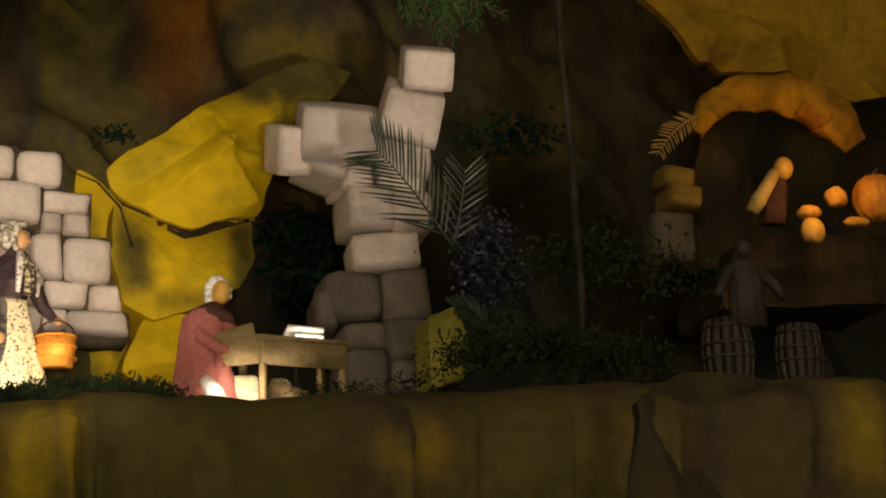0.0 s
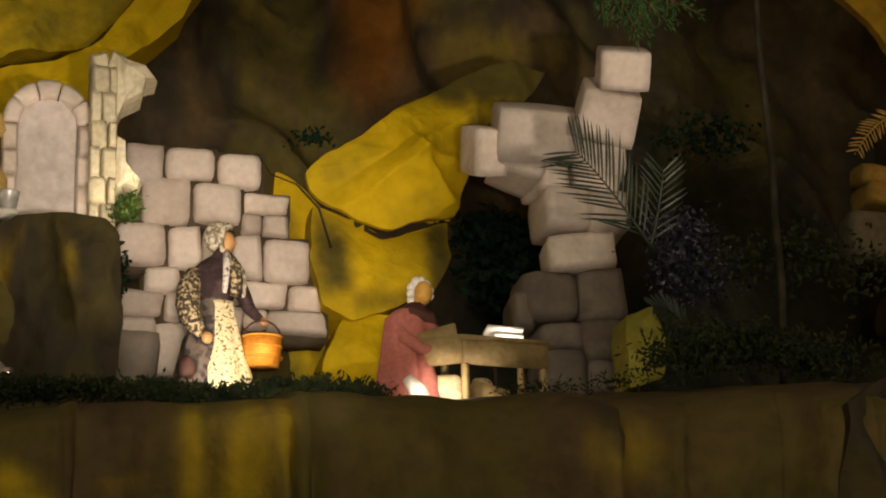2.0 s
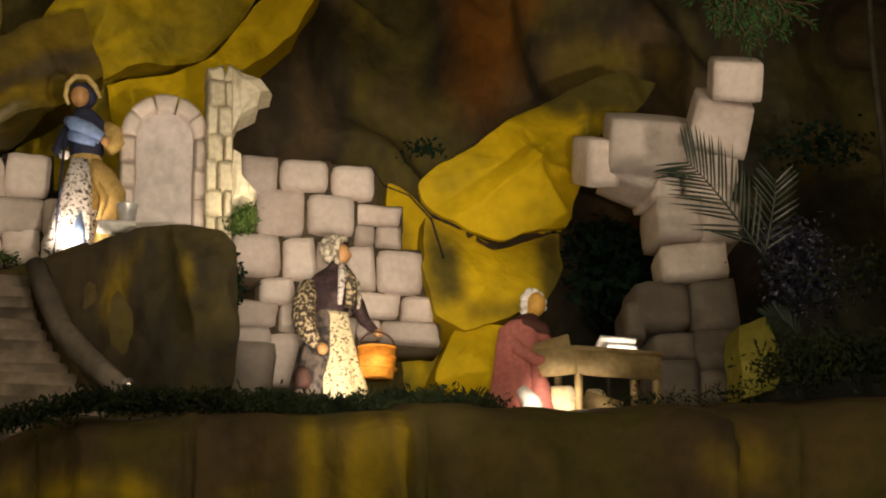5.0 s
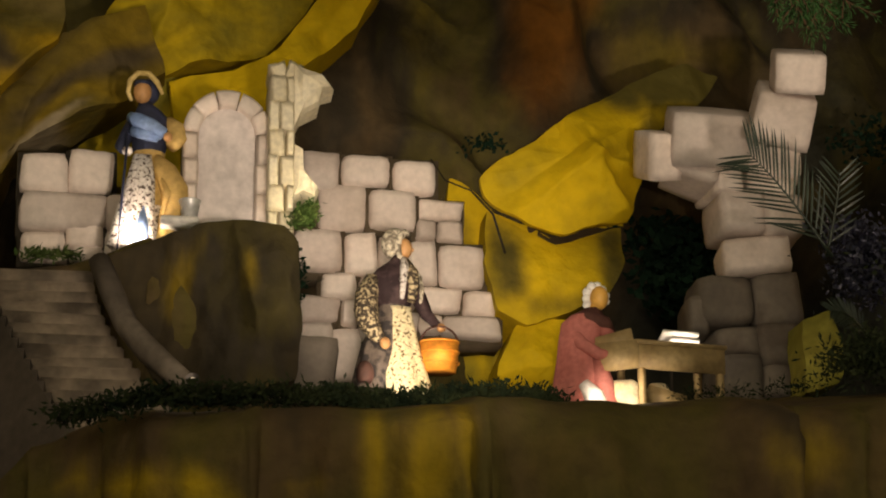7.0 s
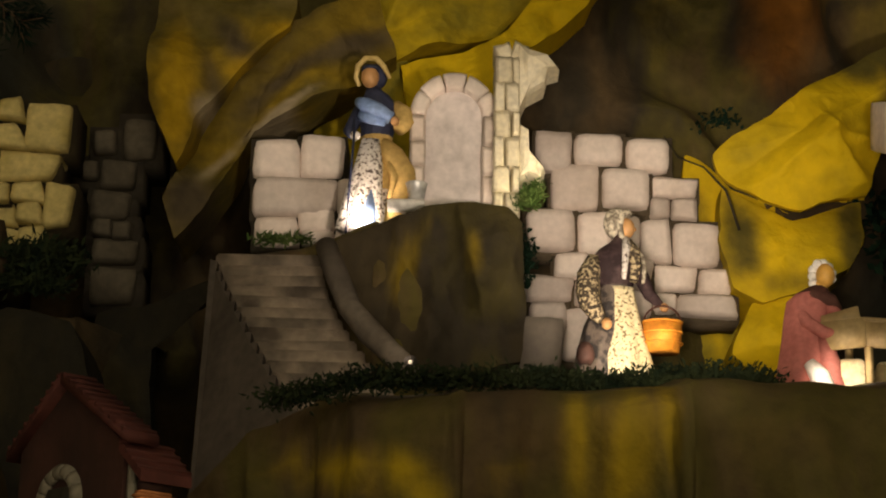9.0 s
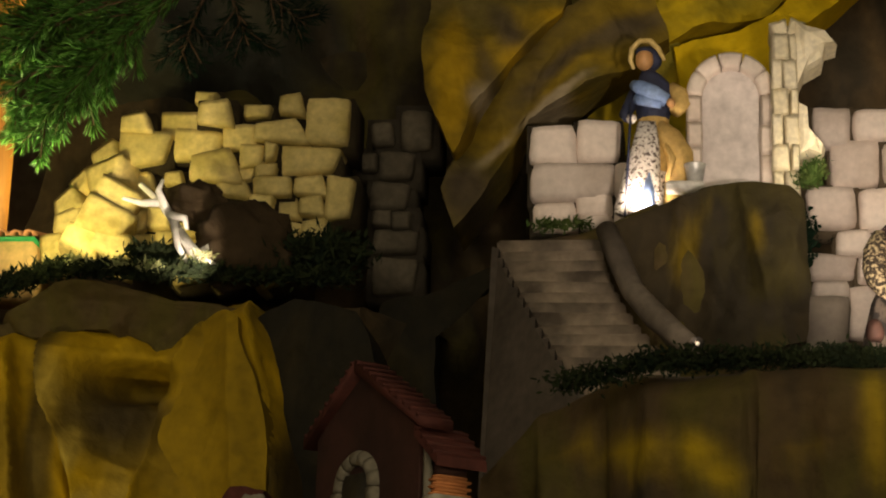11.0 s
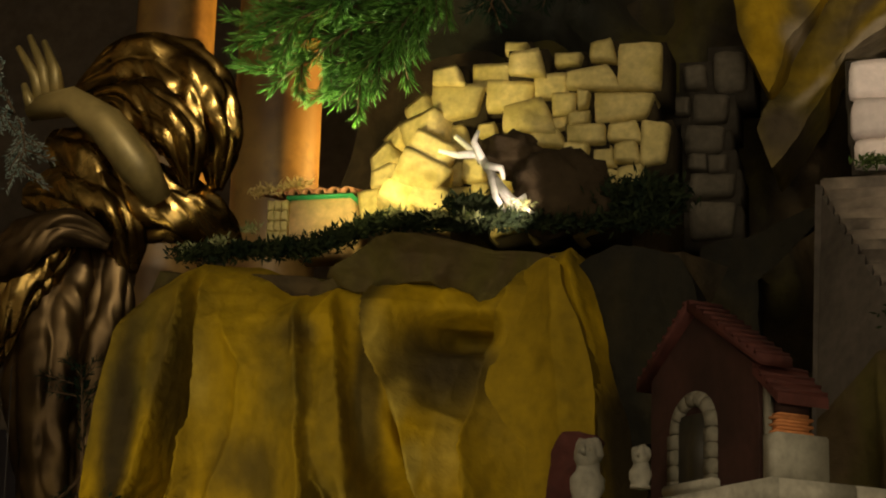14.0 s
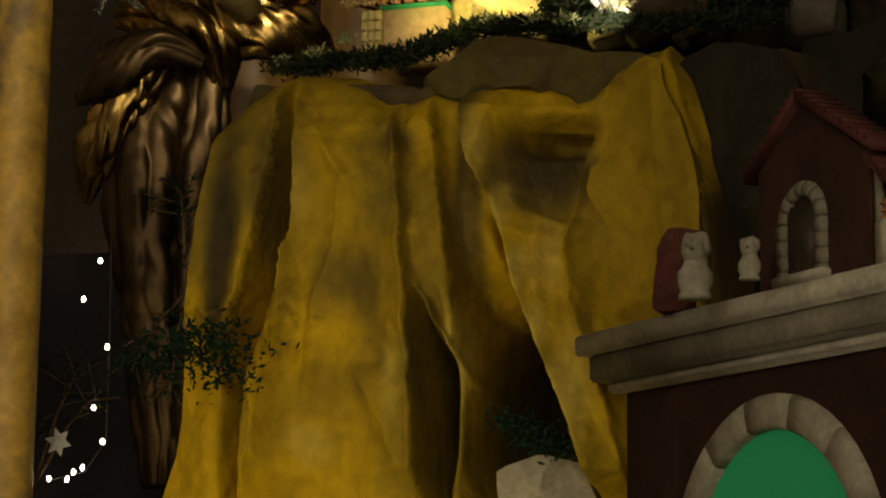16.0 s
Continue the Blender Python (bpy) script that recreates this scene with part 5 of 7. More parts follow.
def carrier(bm):
    # materials: apron, cape, face, bonnet, scarf, sleeves, skirt
    robe(bm, [(-0.04, 0.19, 0.15, -0.06, 0.02, 6), (0.1, 0.18, 0.15, -0.06, 0.02, 6), (0.3, 0.15, 0.13, -0.045, 0.01, 6), (0.46, 0.105, 0.1, -0.02, 0, 6), (0.53, 0.088, 0.08, -0.01, 0, 1), (0.56, 0.11, 0.095, -0.02, 0, 1), (0.62, 0.135, 0.105, -0.03, 0, 1), (0.69, 0.132, 0.1, -0.03, 0, 1), (0.745, 0.1, 0.08, -0.015, 0, 1), (0.79, 0.05, 0.05, 0.0, -0.01, 1), (0.83, 0.036, 0.036, 0.015, -0.015, 2)], seed=1.0)
    # cream apron, gathered at the waist
    robe(bm, [(-0.04, 0.125, 0.07, 0.045, -0.12, 0), (0.1, 0.115, 0.07, 0.03, -0.11, 0), (0.25, 0.095, 0.065, 0.015, -0.09, 0), (0.4, 0.08, 0.055, 0.005, -0.07, 0), (0.49, 0.072, 0.045, 0.0, -0.055, 0), (0.515, 0.075, 0.045, 0.0, -0.05, 4)], folds=5, depth=0.12, seed=4.0)
    # wide printed sleeves
    tube(bm, [(-0.14, -0.01, 0.68), (-0.185, -0.03, 0.58), (-0.2, -0.06, 0.48), (-0.195, -0.09, 0.4), (-0.16, -0.12, 0.33), (-0.135, -0.13, 0.3)], [0.05, 0.066, 0.068, 0.062, 0.045, 0.03], 5, 14)
    tube(bm, [(0.09, -0.01, 0.68), (0.125, -0.04, 0.58), (0.16, -0.07, 0.48), (0.215, -0.09, 0.42)], [0.045, 0.045, 0.036, 0.024], 1, 12)
    ball(bm, (-0.115, -0.15, 0.275), (0.03, 0.028, 0.034), 2)
    ball(bm, (0.235, -0.1, 0.405), (0.026, 0.026, 0.026), 2)
    # face turned aside in a printed bonnet
    ball(bm, (0.036, -0.04, 0.868), (0.045, 0.048, 0.06), 2, 18)
    ball(bm, (0.078, -0.055, 0.862), (0.012, 0.012, 0.012), 2, 8)
    ball(bm, (-0.02, 0.005, 0.905), (0.066, 0.062, 0.088), 3, 18)
    ball(bm, (-0.005, 0.0, 0.945), (0.056, 0.055, 0.052), 3, 14)
    tube(bm, [(0.07, -0.03, 0.955), (0.035, -0.06, 0.96), (-0.005, -0.07, 0.93), (-0.015, -0.07, 0.87), (0.0, -0.06, 0.815), (0.025, -0.05, 0.8)], [0.015, 0.02, 0.021, 0.02, 0.016, 0.01], 3, 8)
    # scarf hanging down the front, and the cape's pale edge
    tube(bm, [(0.025, -0.06, 0.8), (0.015, -0.1, 0.74), (0.0, -0.125, 0.64), (-0.005, -0.115, 0.55)], [0.022, 0.024, 0.02, 0.012], 4, 8)
    tube(bm, [(0.04, -0.05, 0.79), (0.065, -0.09, 0.72), (0.07, -0.11, 0.63), (0.055, -0.105, 0.54)], [0.024, 0.034, 0.032, 0.022], 5, 10)
    tube(bm, [(0.07, -0.04, 0.77), (0.115, -0.07, 0.7), (0.125, -0.085, 0.62), (0.12, -0.08, 0.54)], [0.014, 0.015, 0.014, 0.01], 3, 8)


def matron(bm):
    # materials: petticoat, skirt, bodice, sleeve, face, brim, apron
    robe(bm, [(-0.05, 0.15, 0.13, 0.0, 0, 0), (0.1, 0.145, 0.125, 0.01, 0, 0), (0.25, 0.125, 0.115, 0.02, 0, 1), (0.4, 0.105, 0.1, 0.02, 0, 1), (0.5, 0.08, 0.078, 0.02, 0, 1), (0.56, 0.082, 0.078, 0.025, 0, 2), (0.65, 0.1, 0.085, 0.03, 0, 2), (0.74, 0.1, 0.08, 0.03, 0, 2), (0.8, 0.065, 0.055, 0.015, 0, 2), (0.84, 0.032, 0.032, -0.005, -0.01, 4)], folds=11, depth=0.09, seed=2.0)
    # pale blue sleeves crossed before the bodice, tan cloth over the elbow
    tube(bm, [(-0.075, -0.06, 0.74), (-0.04, -0.1, 0.71), (0.03, -0.125, 0.67), (0.1, -0.115, 0.63)], [0.028, 0.04, 0.042, 0.034], 3, 12)
    tube(bm, [(-0.06, -0.07, 0.66), (0.0, -0.11, 0.63), (0.07, -0.12, 0.61)], [0.03, 0.032, 0.026], 3, 10)
    tube(bm, [(0.115, -0.01, 0.74), (0.165, -0.03, 0.69), (0.175, -0.05, 0.63), (0.14, -0.08, 0.58)], [0.034, 0.048, 0.048, 0.034], 1, 12)
    tube(bm, [(-0.07, 0.0, 0.72), (-0.095, -0.03, 0.64), (-0.12, -0.07, 0.57), (-0.105, -0.1, 0.54)], [0.034, 0.036, 0.033, 0.024], 2, 10)
    ball(bm, (-0.085, -0.12, 0.53), (0.028, 0.026, 0.026), 6)
    ball(bm, (0.12, -0.12, 0.615), (0.024, 0.024, 0.026), 4)
    # face, dark hair and the brim of the hat
    ball(bm, (-0.02, -0.045, 0.885), (0.048, 0.052, 0.06), 4, 18)
    ball(bm, (0.008, 0.012, 0.91), (0.064, 0.058, 0.072), 2, 18)
    ball(bm, (-0.02, -0.035, 0.93), (0.05, 0.052, 0.03), 2, 12)
    tube(bm, [(-0.075, -0.06, 0.83), (-0.095, -0.055, 0.88), (-0.085, -0.06, 0.945), (-0.045, -0.065, 0.985), (0.01, -0.065, 0.985), (0.055, -0.055, 0.94), (0.085, -0.045, 0.88)], [0.010, 0.013, 0.015, 0.016, 0.016, 0.015, 0.009], 5, 8)
    # tan overskirt gathered at the side, print apron in folds, blue petticoat
    tube(bm, [(0.05, -0.03, 0.53), (0.11, -0.06, 0.44), (0.165, -0.075, 0.34), (0.17, -0.085, 0.25), (0.135, -0.09, 0.13), (0.115, -0.1, 0.03)], [0.035, 0.066, 0.072, 0.07, 0.056, 0.045], 1, 16)
    tube(bm, [(0.09, -0.1, 0.42), (0.13, -0.14, 0.3), (0.1, -0.15, 0.18)], [0.012, 0.02, 0.012], 1, 8)
    for x0, x1, r in ((-0.05, -0.135, 0.03), (-0.02, -0.085, 0.034), (0.01, -0.035, 0.032), (0.03, 0.03, 0.03)):
        tube(bm, [(x0 * 0.6, -0.075, 0.52), (x0, -0.11, 0.38), ((x0 + x1) / 2, -0.14, 0.2), (x1, -0.16, 0.0)], [r * 0.8, r * 1.1, r * 1.25, r * 1.3], 6, 12)
    tube(bm, [(0.005, -0.15, 0.22), (0.005, -0.18, 0.1), (0.0, -0.19, -0.02)], [0.02, 0.034, 0.04], 3, 10)
    # walking stick
    tube(bm, [(-0.085, -0.14, 0.62), (-0.1, -0.17, 0.3), (-0.115, -0.19, -0.02)], [0.007, 0.007, 0.007], 2, 6)


def joiner(bm):
    # materials: robe, shawl, face, hair, shirt
    robe(bm, [(-0.05, 0.2, 0.18, -0.05, 0, 0), (0.15, 0.19, 0.17, -0.03, 0, 0), (0.4, 0.17, 0.15, -0.01, 0, 0), (0.55, 0.165, 0.13, 0.0, -0.01, 0), (0.68, 0.165, 0.12, 0.02, -0.02, 0), (0.74, 0.13, 0.1, 0.05, -0.03, 1), (0.8, 0.06, 0.05, 0.09, -0.04, 4)], folds=6, seed=0.4)
    tube(bm, [(-0.08, -0.02, 0.66), (-0.02, -0.14, 0.5), (0.1, -0.17, 0.42), (0.2, -0.16, 0.42)], [0.06, 0.05, 0.045, 0.03], 0, 12)
    tube(bm, [(0.12, -0.04, 0.68), (0.2, -0.1, 0.58), (0.27, -0.12, 0.48)], [0.05, 0.045, 0.03], 0, 12)
    tube(bm, [(-0.06, 0.02, 0.7), (0.04, -0.1, 0.72), (0.17, -0.1, 0.68), (0.24, -0.05, 0.6)], [0.05, 0.05, 0.05, 0.03], 1, 10)
    ball(bm, (0.24, -0.16, 0.43), (0.03, 0.03, 0.03), 2)
    ball(bm, (0.135, -0.07, 0.875), (0.068, 0.078, 0.09), 2, 18)
    for x, y, z, q in ((0.06, -0.02, 0.93, 0.04), (0.085, -0.05, 0.965, 0.038), (0.13, -0.03, 0.975, 0.036), (0.05, -0.03, 0.88, 0.036), (0.06, 0.01, 0.84, 0.036), (0.175, -0.02, 0.955, 0.03), (0.2, -0.01, 0.91, 0.03), (0.2, -0.01, 0.865, 0.028), (0.1, 0.03, 0.93, 0.06)):
        ball(bm, (x, y, z), (q, q, q), 3, 10)
    tube(bm, [(0.1, -0.04, 0.76), (0.125, -0.05, 0.84)], [0.05, 0.045], 2, 10)
    tube(bm, [(-0.02, -0.16, 0.2), (0.05, -0.19, 0.1), (0.08, -0.2, -0.03)], [0.045, 0.075, 0.09], 4, 12)
    tube(bm, [(0.1, -0.1, 0.4), (0.14, -0.13, 0.2), (0.17, -0.14, -0.03)], [0.06, 0.075, 0.085], 0, 12)


statue("figurine", (0.395, 2.920, 2.226), 0.258, 12, carrier, [cream_print, dark_print, skin, bonnet_cloth, white_print, sleeve_print, dark_cloth], "woman figurine in a dark printed jacket and cream apron")
statue("figurine", (0.021, 3.170, 2.500), 0.305, 0, matron, [white_print, tan_cloth, navy_cloth, blue_cloth, skin, straw, white_print], "woman figurine in a navy bodice and tan skirt")
statue("figurine", (0.656, 2.860, 2.196), 0.195, 0, joiner, [pink_cloth, brown_cloth, skin_ochre, white_cloth, white_cloth], "grey-haired joiner figurine in a rose robe")


def watcher(bm):
    robe(bm, [(0.0, 0.2, 0.16, 0, 0, 0), (0.25, 0.2, 0.16, 0, 0, 0), (0.5, 0.2, 0.14, 0, 0, 0), (0.72, 0.15, 0.1, 0, 0, 0), (0.78, 0.05, 0.05, 0, 0, 0)], seed=3.0)
    ball(bm, (0, -0.03, 0.88), (0.08, 0.08, 0.1), 1)
    tube(bm, [(-0.15, 0, 0.66), (-0.32, -0.1, 0.45), (-0.42, -0.16, 0.3)], [0.07, 0.06, 0.04], 0, 10)
    tube(bm, [(0.15, 0, 0.66), (0.3, -0.1, 0.46), (0.36, -0.16, 0.3)], [0.07, 0.06, 0.04], 0, 10)


statue("figurine", (1.386, 2.600, 2.277), 0.13, 0, watcher, [dark_wood, dark_wood], "brown-clad figurine seated in the dark between barrels")


def leaner(bm):
    robe(bm, [(0.0, 0.2, 0.16, 0.45, 0, 0), (0.3, 0.2, 0.15, 0.5, 0, 0), (0.6, 0.17, 0.12, 0.58, 0, 0), (0.78, 0.08, 0.07, 0.66, 0, 0)], seed=5.0)
    ball(bm, (0.7, -0.05, 0.93), (0.16, 0.15, 0.19), 1)
    ball(bm, (0.72, 0.0, 0.98), (0.18, 0.16, 0.17), 0)
    tube(bm, [(0.5, -0.12, 0.82), (0.3, -0.2, 0.55), (0.12, -0.22, 0.3), (0.0, -0.2, 0.12)], [0.1, 0.11, 0.13, 0.1], 2, 10)


statue("figurine", (1.700, 3.200, 2.635), 0.112, 0, leaner, [brown_cloth, skin_ochre, tan_cloth], "small figurine leaning over in the orange cave light")


# ---- loose things ----
def basket():
    top = empty("basket", *(0.456, 2.900, 2.261), label="orange glowing wicker basket with a handle", category="basket")
    bm = bmesh.new()
    n = 24
    loops = [[bm.verts.new((r * math.cos(2 * math.pi * k / n) * (1 + 0.02 * (-1) ** k), r * 0.8 * math.sin(2 * math.pi * k / n), z)) for k in range(n)] for r, z in ((0.001, 0.003), (0.0235, 0.0), (0.027, 0.024), (0.028, 0.045), (0.026, 0.045), (0.024, 0.008), (0.001, 0.008))]
    for p, q in zip(loops, loops[1:]):
        for k in range(n):
            bm.faces.new((p[k], p[(k + 1) % n], q[(k + 1) % n], q[k]))
    part("body", bm, orange_wicker, top)
    for z in (0.014, 0.030, 0.045):
        bm = bmesh.new()
        tube(bm, [(0.0285 * math.cos(a), 0.0235 * math.sin(a), z) for a in [2 * math.pi * k / 24 for k in range(25)]], [0.0016] * 25, 0, 6)
        part("hoop", bm, orange_wicker, top)
    bm = bmesh.new()
    tube(bm, [(0.027 * math.cos(a), 0, 0.044 + 0.026 * math.sin(a)) for a in [math.pi * k / 12 for k in range(13)]], [0.0016] * 13, 0, 6)
    part("handle", bm, brown_cloth, top)


basket()


def bucket():
    top = empty("bucket", *(0.095, 3.120, 2.545), label="small zinc bucket on a white block", category="bucket")
    bm = bmesh.new()
    n = 24
    loops = [[bm.verts.new((r * math.cos(2 * math.pi * k / n), r * math.sin(2 * math.pi * k / n), z)) for k in range(n)] for r, z in ((0.001, 0.001), (0.011, 0.0), (0.0165, 0.032), (0.0175, 0.034), (0.0165, 0.035), (0.0155, 0.032), (0.0102, 0.004), (0.001, 0.004))]
    for p, q in zip(loops, loops[1:]):
        for k in range(n):
            bm.faces.new((p[k], p[(k + 1) % n], q[(k + 1) % n], q[k]))
    part("body", bm, metal, top)
    bm = bmesh.new()
    tube(bm, [(0.017 * math.cos(a), -0.012 * math.sin(a), 0.034 - 0.014 * math.sin(a)) for a in [math.pi * k / 10 for k in range(11)]], [0.0008] * 11, 0, 5)
    part("handle", bm, metal, top)
    bm = bmesh.new()
    box(bm, -0.045, 0.014, -0.03, 0.02, -0.012, 0.0, 0.002)
    ob = tagged(part("white_block", bm, white_paint), "white painted block under the bucket", "block")
    ob.location = (0.095, 3.120, 2.545)


bucket()


def bench():
    top = empty("workbench", *(0.727, 2.800, 2.295), label="small wooden joiner's bench with planks", category="workbench")
    top.rotation_euler = (0, 0, radians(10))
    def plank(name, x0, x1, y0, y1, z0, z1, rx=0, ry=0, rz=0, at=(0, 0, 0)):
        bm = bmesh.new()
        box(bm, x0, x1, y0, y1, z0, z1, 0.0012)
        ob = part(name, bm, wood, top)
        ob.matrix_basis = pose(*at, rx, ry, rz)
        return ob
    plank("apron", 0.0, 0.135, 0.0, 0.006, -0.042, -0.006)
    plank("tabletop", -0.003, 0.138, -0.003, 0.09, -0.006, 0.0)
    plank("end_panel", -0.085, 0.0, -0.003, 0.003, -0.042, 0.0, rz=-42)
    plank("plank", -0.06, -0.002, -0.004, 0.002, -0.006, 0.018, 0, -10, -38, (0.0, 0.012, 0.002))
    for x, y in ((0.006, 0.006), (0.128, 0.006), (0.006, 0.08), (0.128, 0.08), (-0.058, 0.056)):
        plank("leg", x - 0.005, x + 0.005, y - 0.005, y + 0.005, -0.14, -0.006)
    plank("board", 0.04, 0.1, 0.03, 0.036, -0.075, -0.05, 0, 12, 0)


def trestle():
    top = empty("trestle", *(0.828, 3.000, 2.347), label="low trestle with two white boards", category="trestle")
    for z in (0.0, 0.012):
        bm = bmesh.new()
        box(bm, 0.0 - z, 0.045, 0, 0.05, z, z + 0.007, 0.0008)
        ob = part("board", bm, white_paint, top, "white painted board")
        ob.rotation_euler = (radians(-14), radians(3), 0)
    for x in (0.004, 0.04):
        bm = bmesh.new()
        box(bm, x - 0.002, x + 0.002, 0.02, 0.024, -0.15, 0.004)
        part("leg", bm, dark_wood, top)


trestle()
bench()


def sack(at, rx, ry, rz, mat, label, name="sack", seed=1):
    bm = bmesh.new()
    bmesh.ops.create_uvsphere(bm, u_segments=24, v_segments=16, radius=1.0)
    for v in bm.verts:
        k = 1 + 0.12 * fbm(v.co.x * 1.5 + seed, v.co.y * 1.5, v.co.z * 1.5)
        v.co = Vector((v.co.x * rx * k, v.co.y * ry * k, max(v.co.z, -0.8) * rz * k))
    ob = tagged(part(name, bm, mat), label, name)
    ob.location = at
    return ob


sack((0.714, 2.840, 2.218), 0.03, 0.022, 0.028, cream, "cream sack under the workbench", seed=2)
sack((0.768, 2.860, 2.221), 0.02, 0.018, 0.026, cream, "cream jug-like bundle under the workbench", "bundle", 5)
sack((0.340, 2.830, 2.241), 0.013, 0.013, 0.018, brick_red, "dark red clay jar beside the woman", "jar", 6)


def barrel(at, r, h, label):
    top = empty("barrel", *at, label=label, category="barrel", group="dark barrels")
    for k in range(14):
        bm = bmesh.new()
        rows = []
        for j in range(9):
            f = j / 8
            rr = r * (0.8 + 0.2 * math.sin(math.pi * f))
            rows.append([bm.verts.new((q * math.cos(a), q * math.sin(a), h * f)) for q, a in ((rr, 2 * math.pi * (k + 0.03) / 14), (rr * 1.02, 2 * math.pi * (k + 0.5) / 14), (rr, 2 * math.pi * (k + 0.97) / 14), (rr * 0.88, 2 * math.pi * (k + 0.5) / 14))])
        for p, q in zip(rows, rows[1:]):
            for i in range(4):
                bm.faces.new((p[i], p[(i + 1) % 4], q[(i + 1) % 4], q[i]))
        bm.faces.new(rows[0])
        bm.faces.new(rows[-1])
        bmesh.ops.recalc_face_normals(bm, faces=bm.faces[:])
        part("stave", bm, dark_wood, top)
    for f in (0.12, 0.42, 0.62, 0.88):
        bm = bmesh.new()
        rr = r * (0.8 + 0.2 * math.sin(math.pi * f)) * 1.025
        tube(bm, [(rr * math.cos(2 * math.pi * i / 24), rr * math.sin(2 * math.pi * i / 24), h * f) for i in range(25)], [0.0022] * 25, 0, 5)
        part("hoop", bm, dark_iron, top)
    bm = bmesh.new()
    bmesh.ops.create_circle(bm, cap_ends=True, radius=r * 0.78, segments=24, matrix=Matrix.Translation((0, 0, h * 0.96)))
    part("lid", bm, dark_wood, top)


barrel((1.311, 2.520, 2.167), 0.036, 0.095, "dark wooden barrel with iron hoops")
barrel((1.429, 2.540, 2.174), 0.034, 0.09, "dark wooden barrel with iron hoops")


def lump(name, at, r, mat, label, seed, squash=(1, 0.7, 0.8), lobes=0.25, category="stone"):
    bm = bmesh.new()
    bmesh.ops.create_icosphere(bm, subdivisions=4, radius=1.0)
    for v in bm.verts:
        k = 1 + lobes * fbm(v.co.x * 1.6 + seed, v.co.y * 1.6, v.co.z * 1.6, 1, 4)
        v.co = Vector((v.co.x * squash[0], v.co.y * squash[1], v.co.z * squash[2])) * r * k
    ob = tagged(part(name, bm, mat), label, category)
    ob.location = at
    return ob


lump("boulder", (-0.618, 3.100, 2.445), 0.075, rock_shaded, "dark brown lumpy boulder before the wall", 3, (1.15, 0.7, 0.9), 0.3)
lump("boulder", (-0.706, 3.140, 2.527), 0.04, rock_shaded, "small dark brown boulder leaning on the wall", 7, (1.2, 0.7, 0.9), 0.35)
def gourd(at, r):
    """A round gourd with deep ribs and a stalk."""
    top = empty("gourd", *at, label="round orange ribbed gourd in the cave light", category="gourd")
    bm = bmesh.new()
    bmesh.ops.create_uvsphere(bm, u_segments=48, v_segments=20, radius=1.0)
    for v in bm.verts:
        a = math.atan2(v.co.y, v.co.x)
        k = r * (1 + 0.07 * abs(math.cos(4.5 * a))) * (1 - 0.12 * v.co.z**8)
        v.co = Vector((v.co.x * k * 0.92, v.co.y * k * 0.92, v.co.z * k * 1.05))
    part("body", bm, orange_wicker, top)
    bm = bmesh.new()
    tube(bm, [(0, 0, r * 0.85), (0.003, 0, r * 1.15), (0.009, 0, r * 1.3)], [0.006, 0.004, 0.003], 0, 7)
    part("stalk", bm, bark, top)


gourd((1.950, 3.180, 2.688), 0.043)
sack((1.853, 3.150, 2.674), 0.021, 0.018, 0.02, loaf_crust, "round orange loaf in the cave light", "loaf", 3)
sack((1.803, 3.160, 2.647), 0.022, 0.016, 0.013, loaf_crust, "flat orange loaf in the cave light", "loaf", 8)
sack((1.806, 3.160, 2.612), 0.022, 0.018, 0.026, skin_ochre, "dim ochre jar in the cave", "jar", 4)
sack((1.889, 3.150, 2.630), 0.026, 0.014, 0.010, loaf_crust, "flat orange loaf in the cave light", "loaf", 9)
crag("rock", [(1.671, 2.888), (1.781, 2.895), (1.770, 2.599), (1.641, 2.593)], 3.3, 0.05, rock_shaded, CRAG + "dark for the shade in the cave, its pillar", 0.1, 40.0)
cave_stones = empty("stone_wall", label="few stones beside the cave, light and shade put into their colours", category="wall")
stones(cave_stones, [(1.605, 2.738, 0.060, 0.040), (1.610, 2.697, 0.062, 0.042)], 3.25, 0.08, cave_lit_stone, 41, 8.0)
# the low stone takes the darkened copy
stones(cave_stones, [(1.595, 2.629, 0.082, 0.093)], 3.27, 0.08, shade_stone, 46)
crag("yellow_rock", [(1.081, 2.376), (1.103, 2.438), (1.142, 2.449), (1.158, 2.398), (1.140, 2.323), (1.083, 2.302)], 3.1, 0.04, rock_yellow_green, CRAG + "yellow green, a small point", 0.08, 42.0)


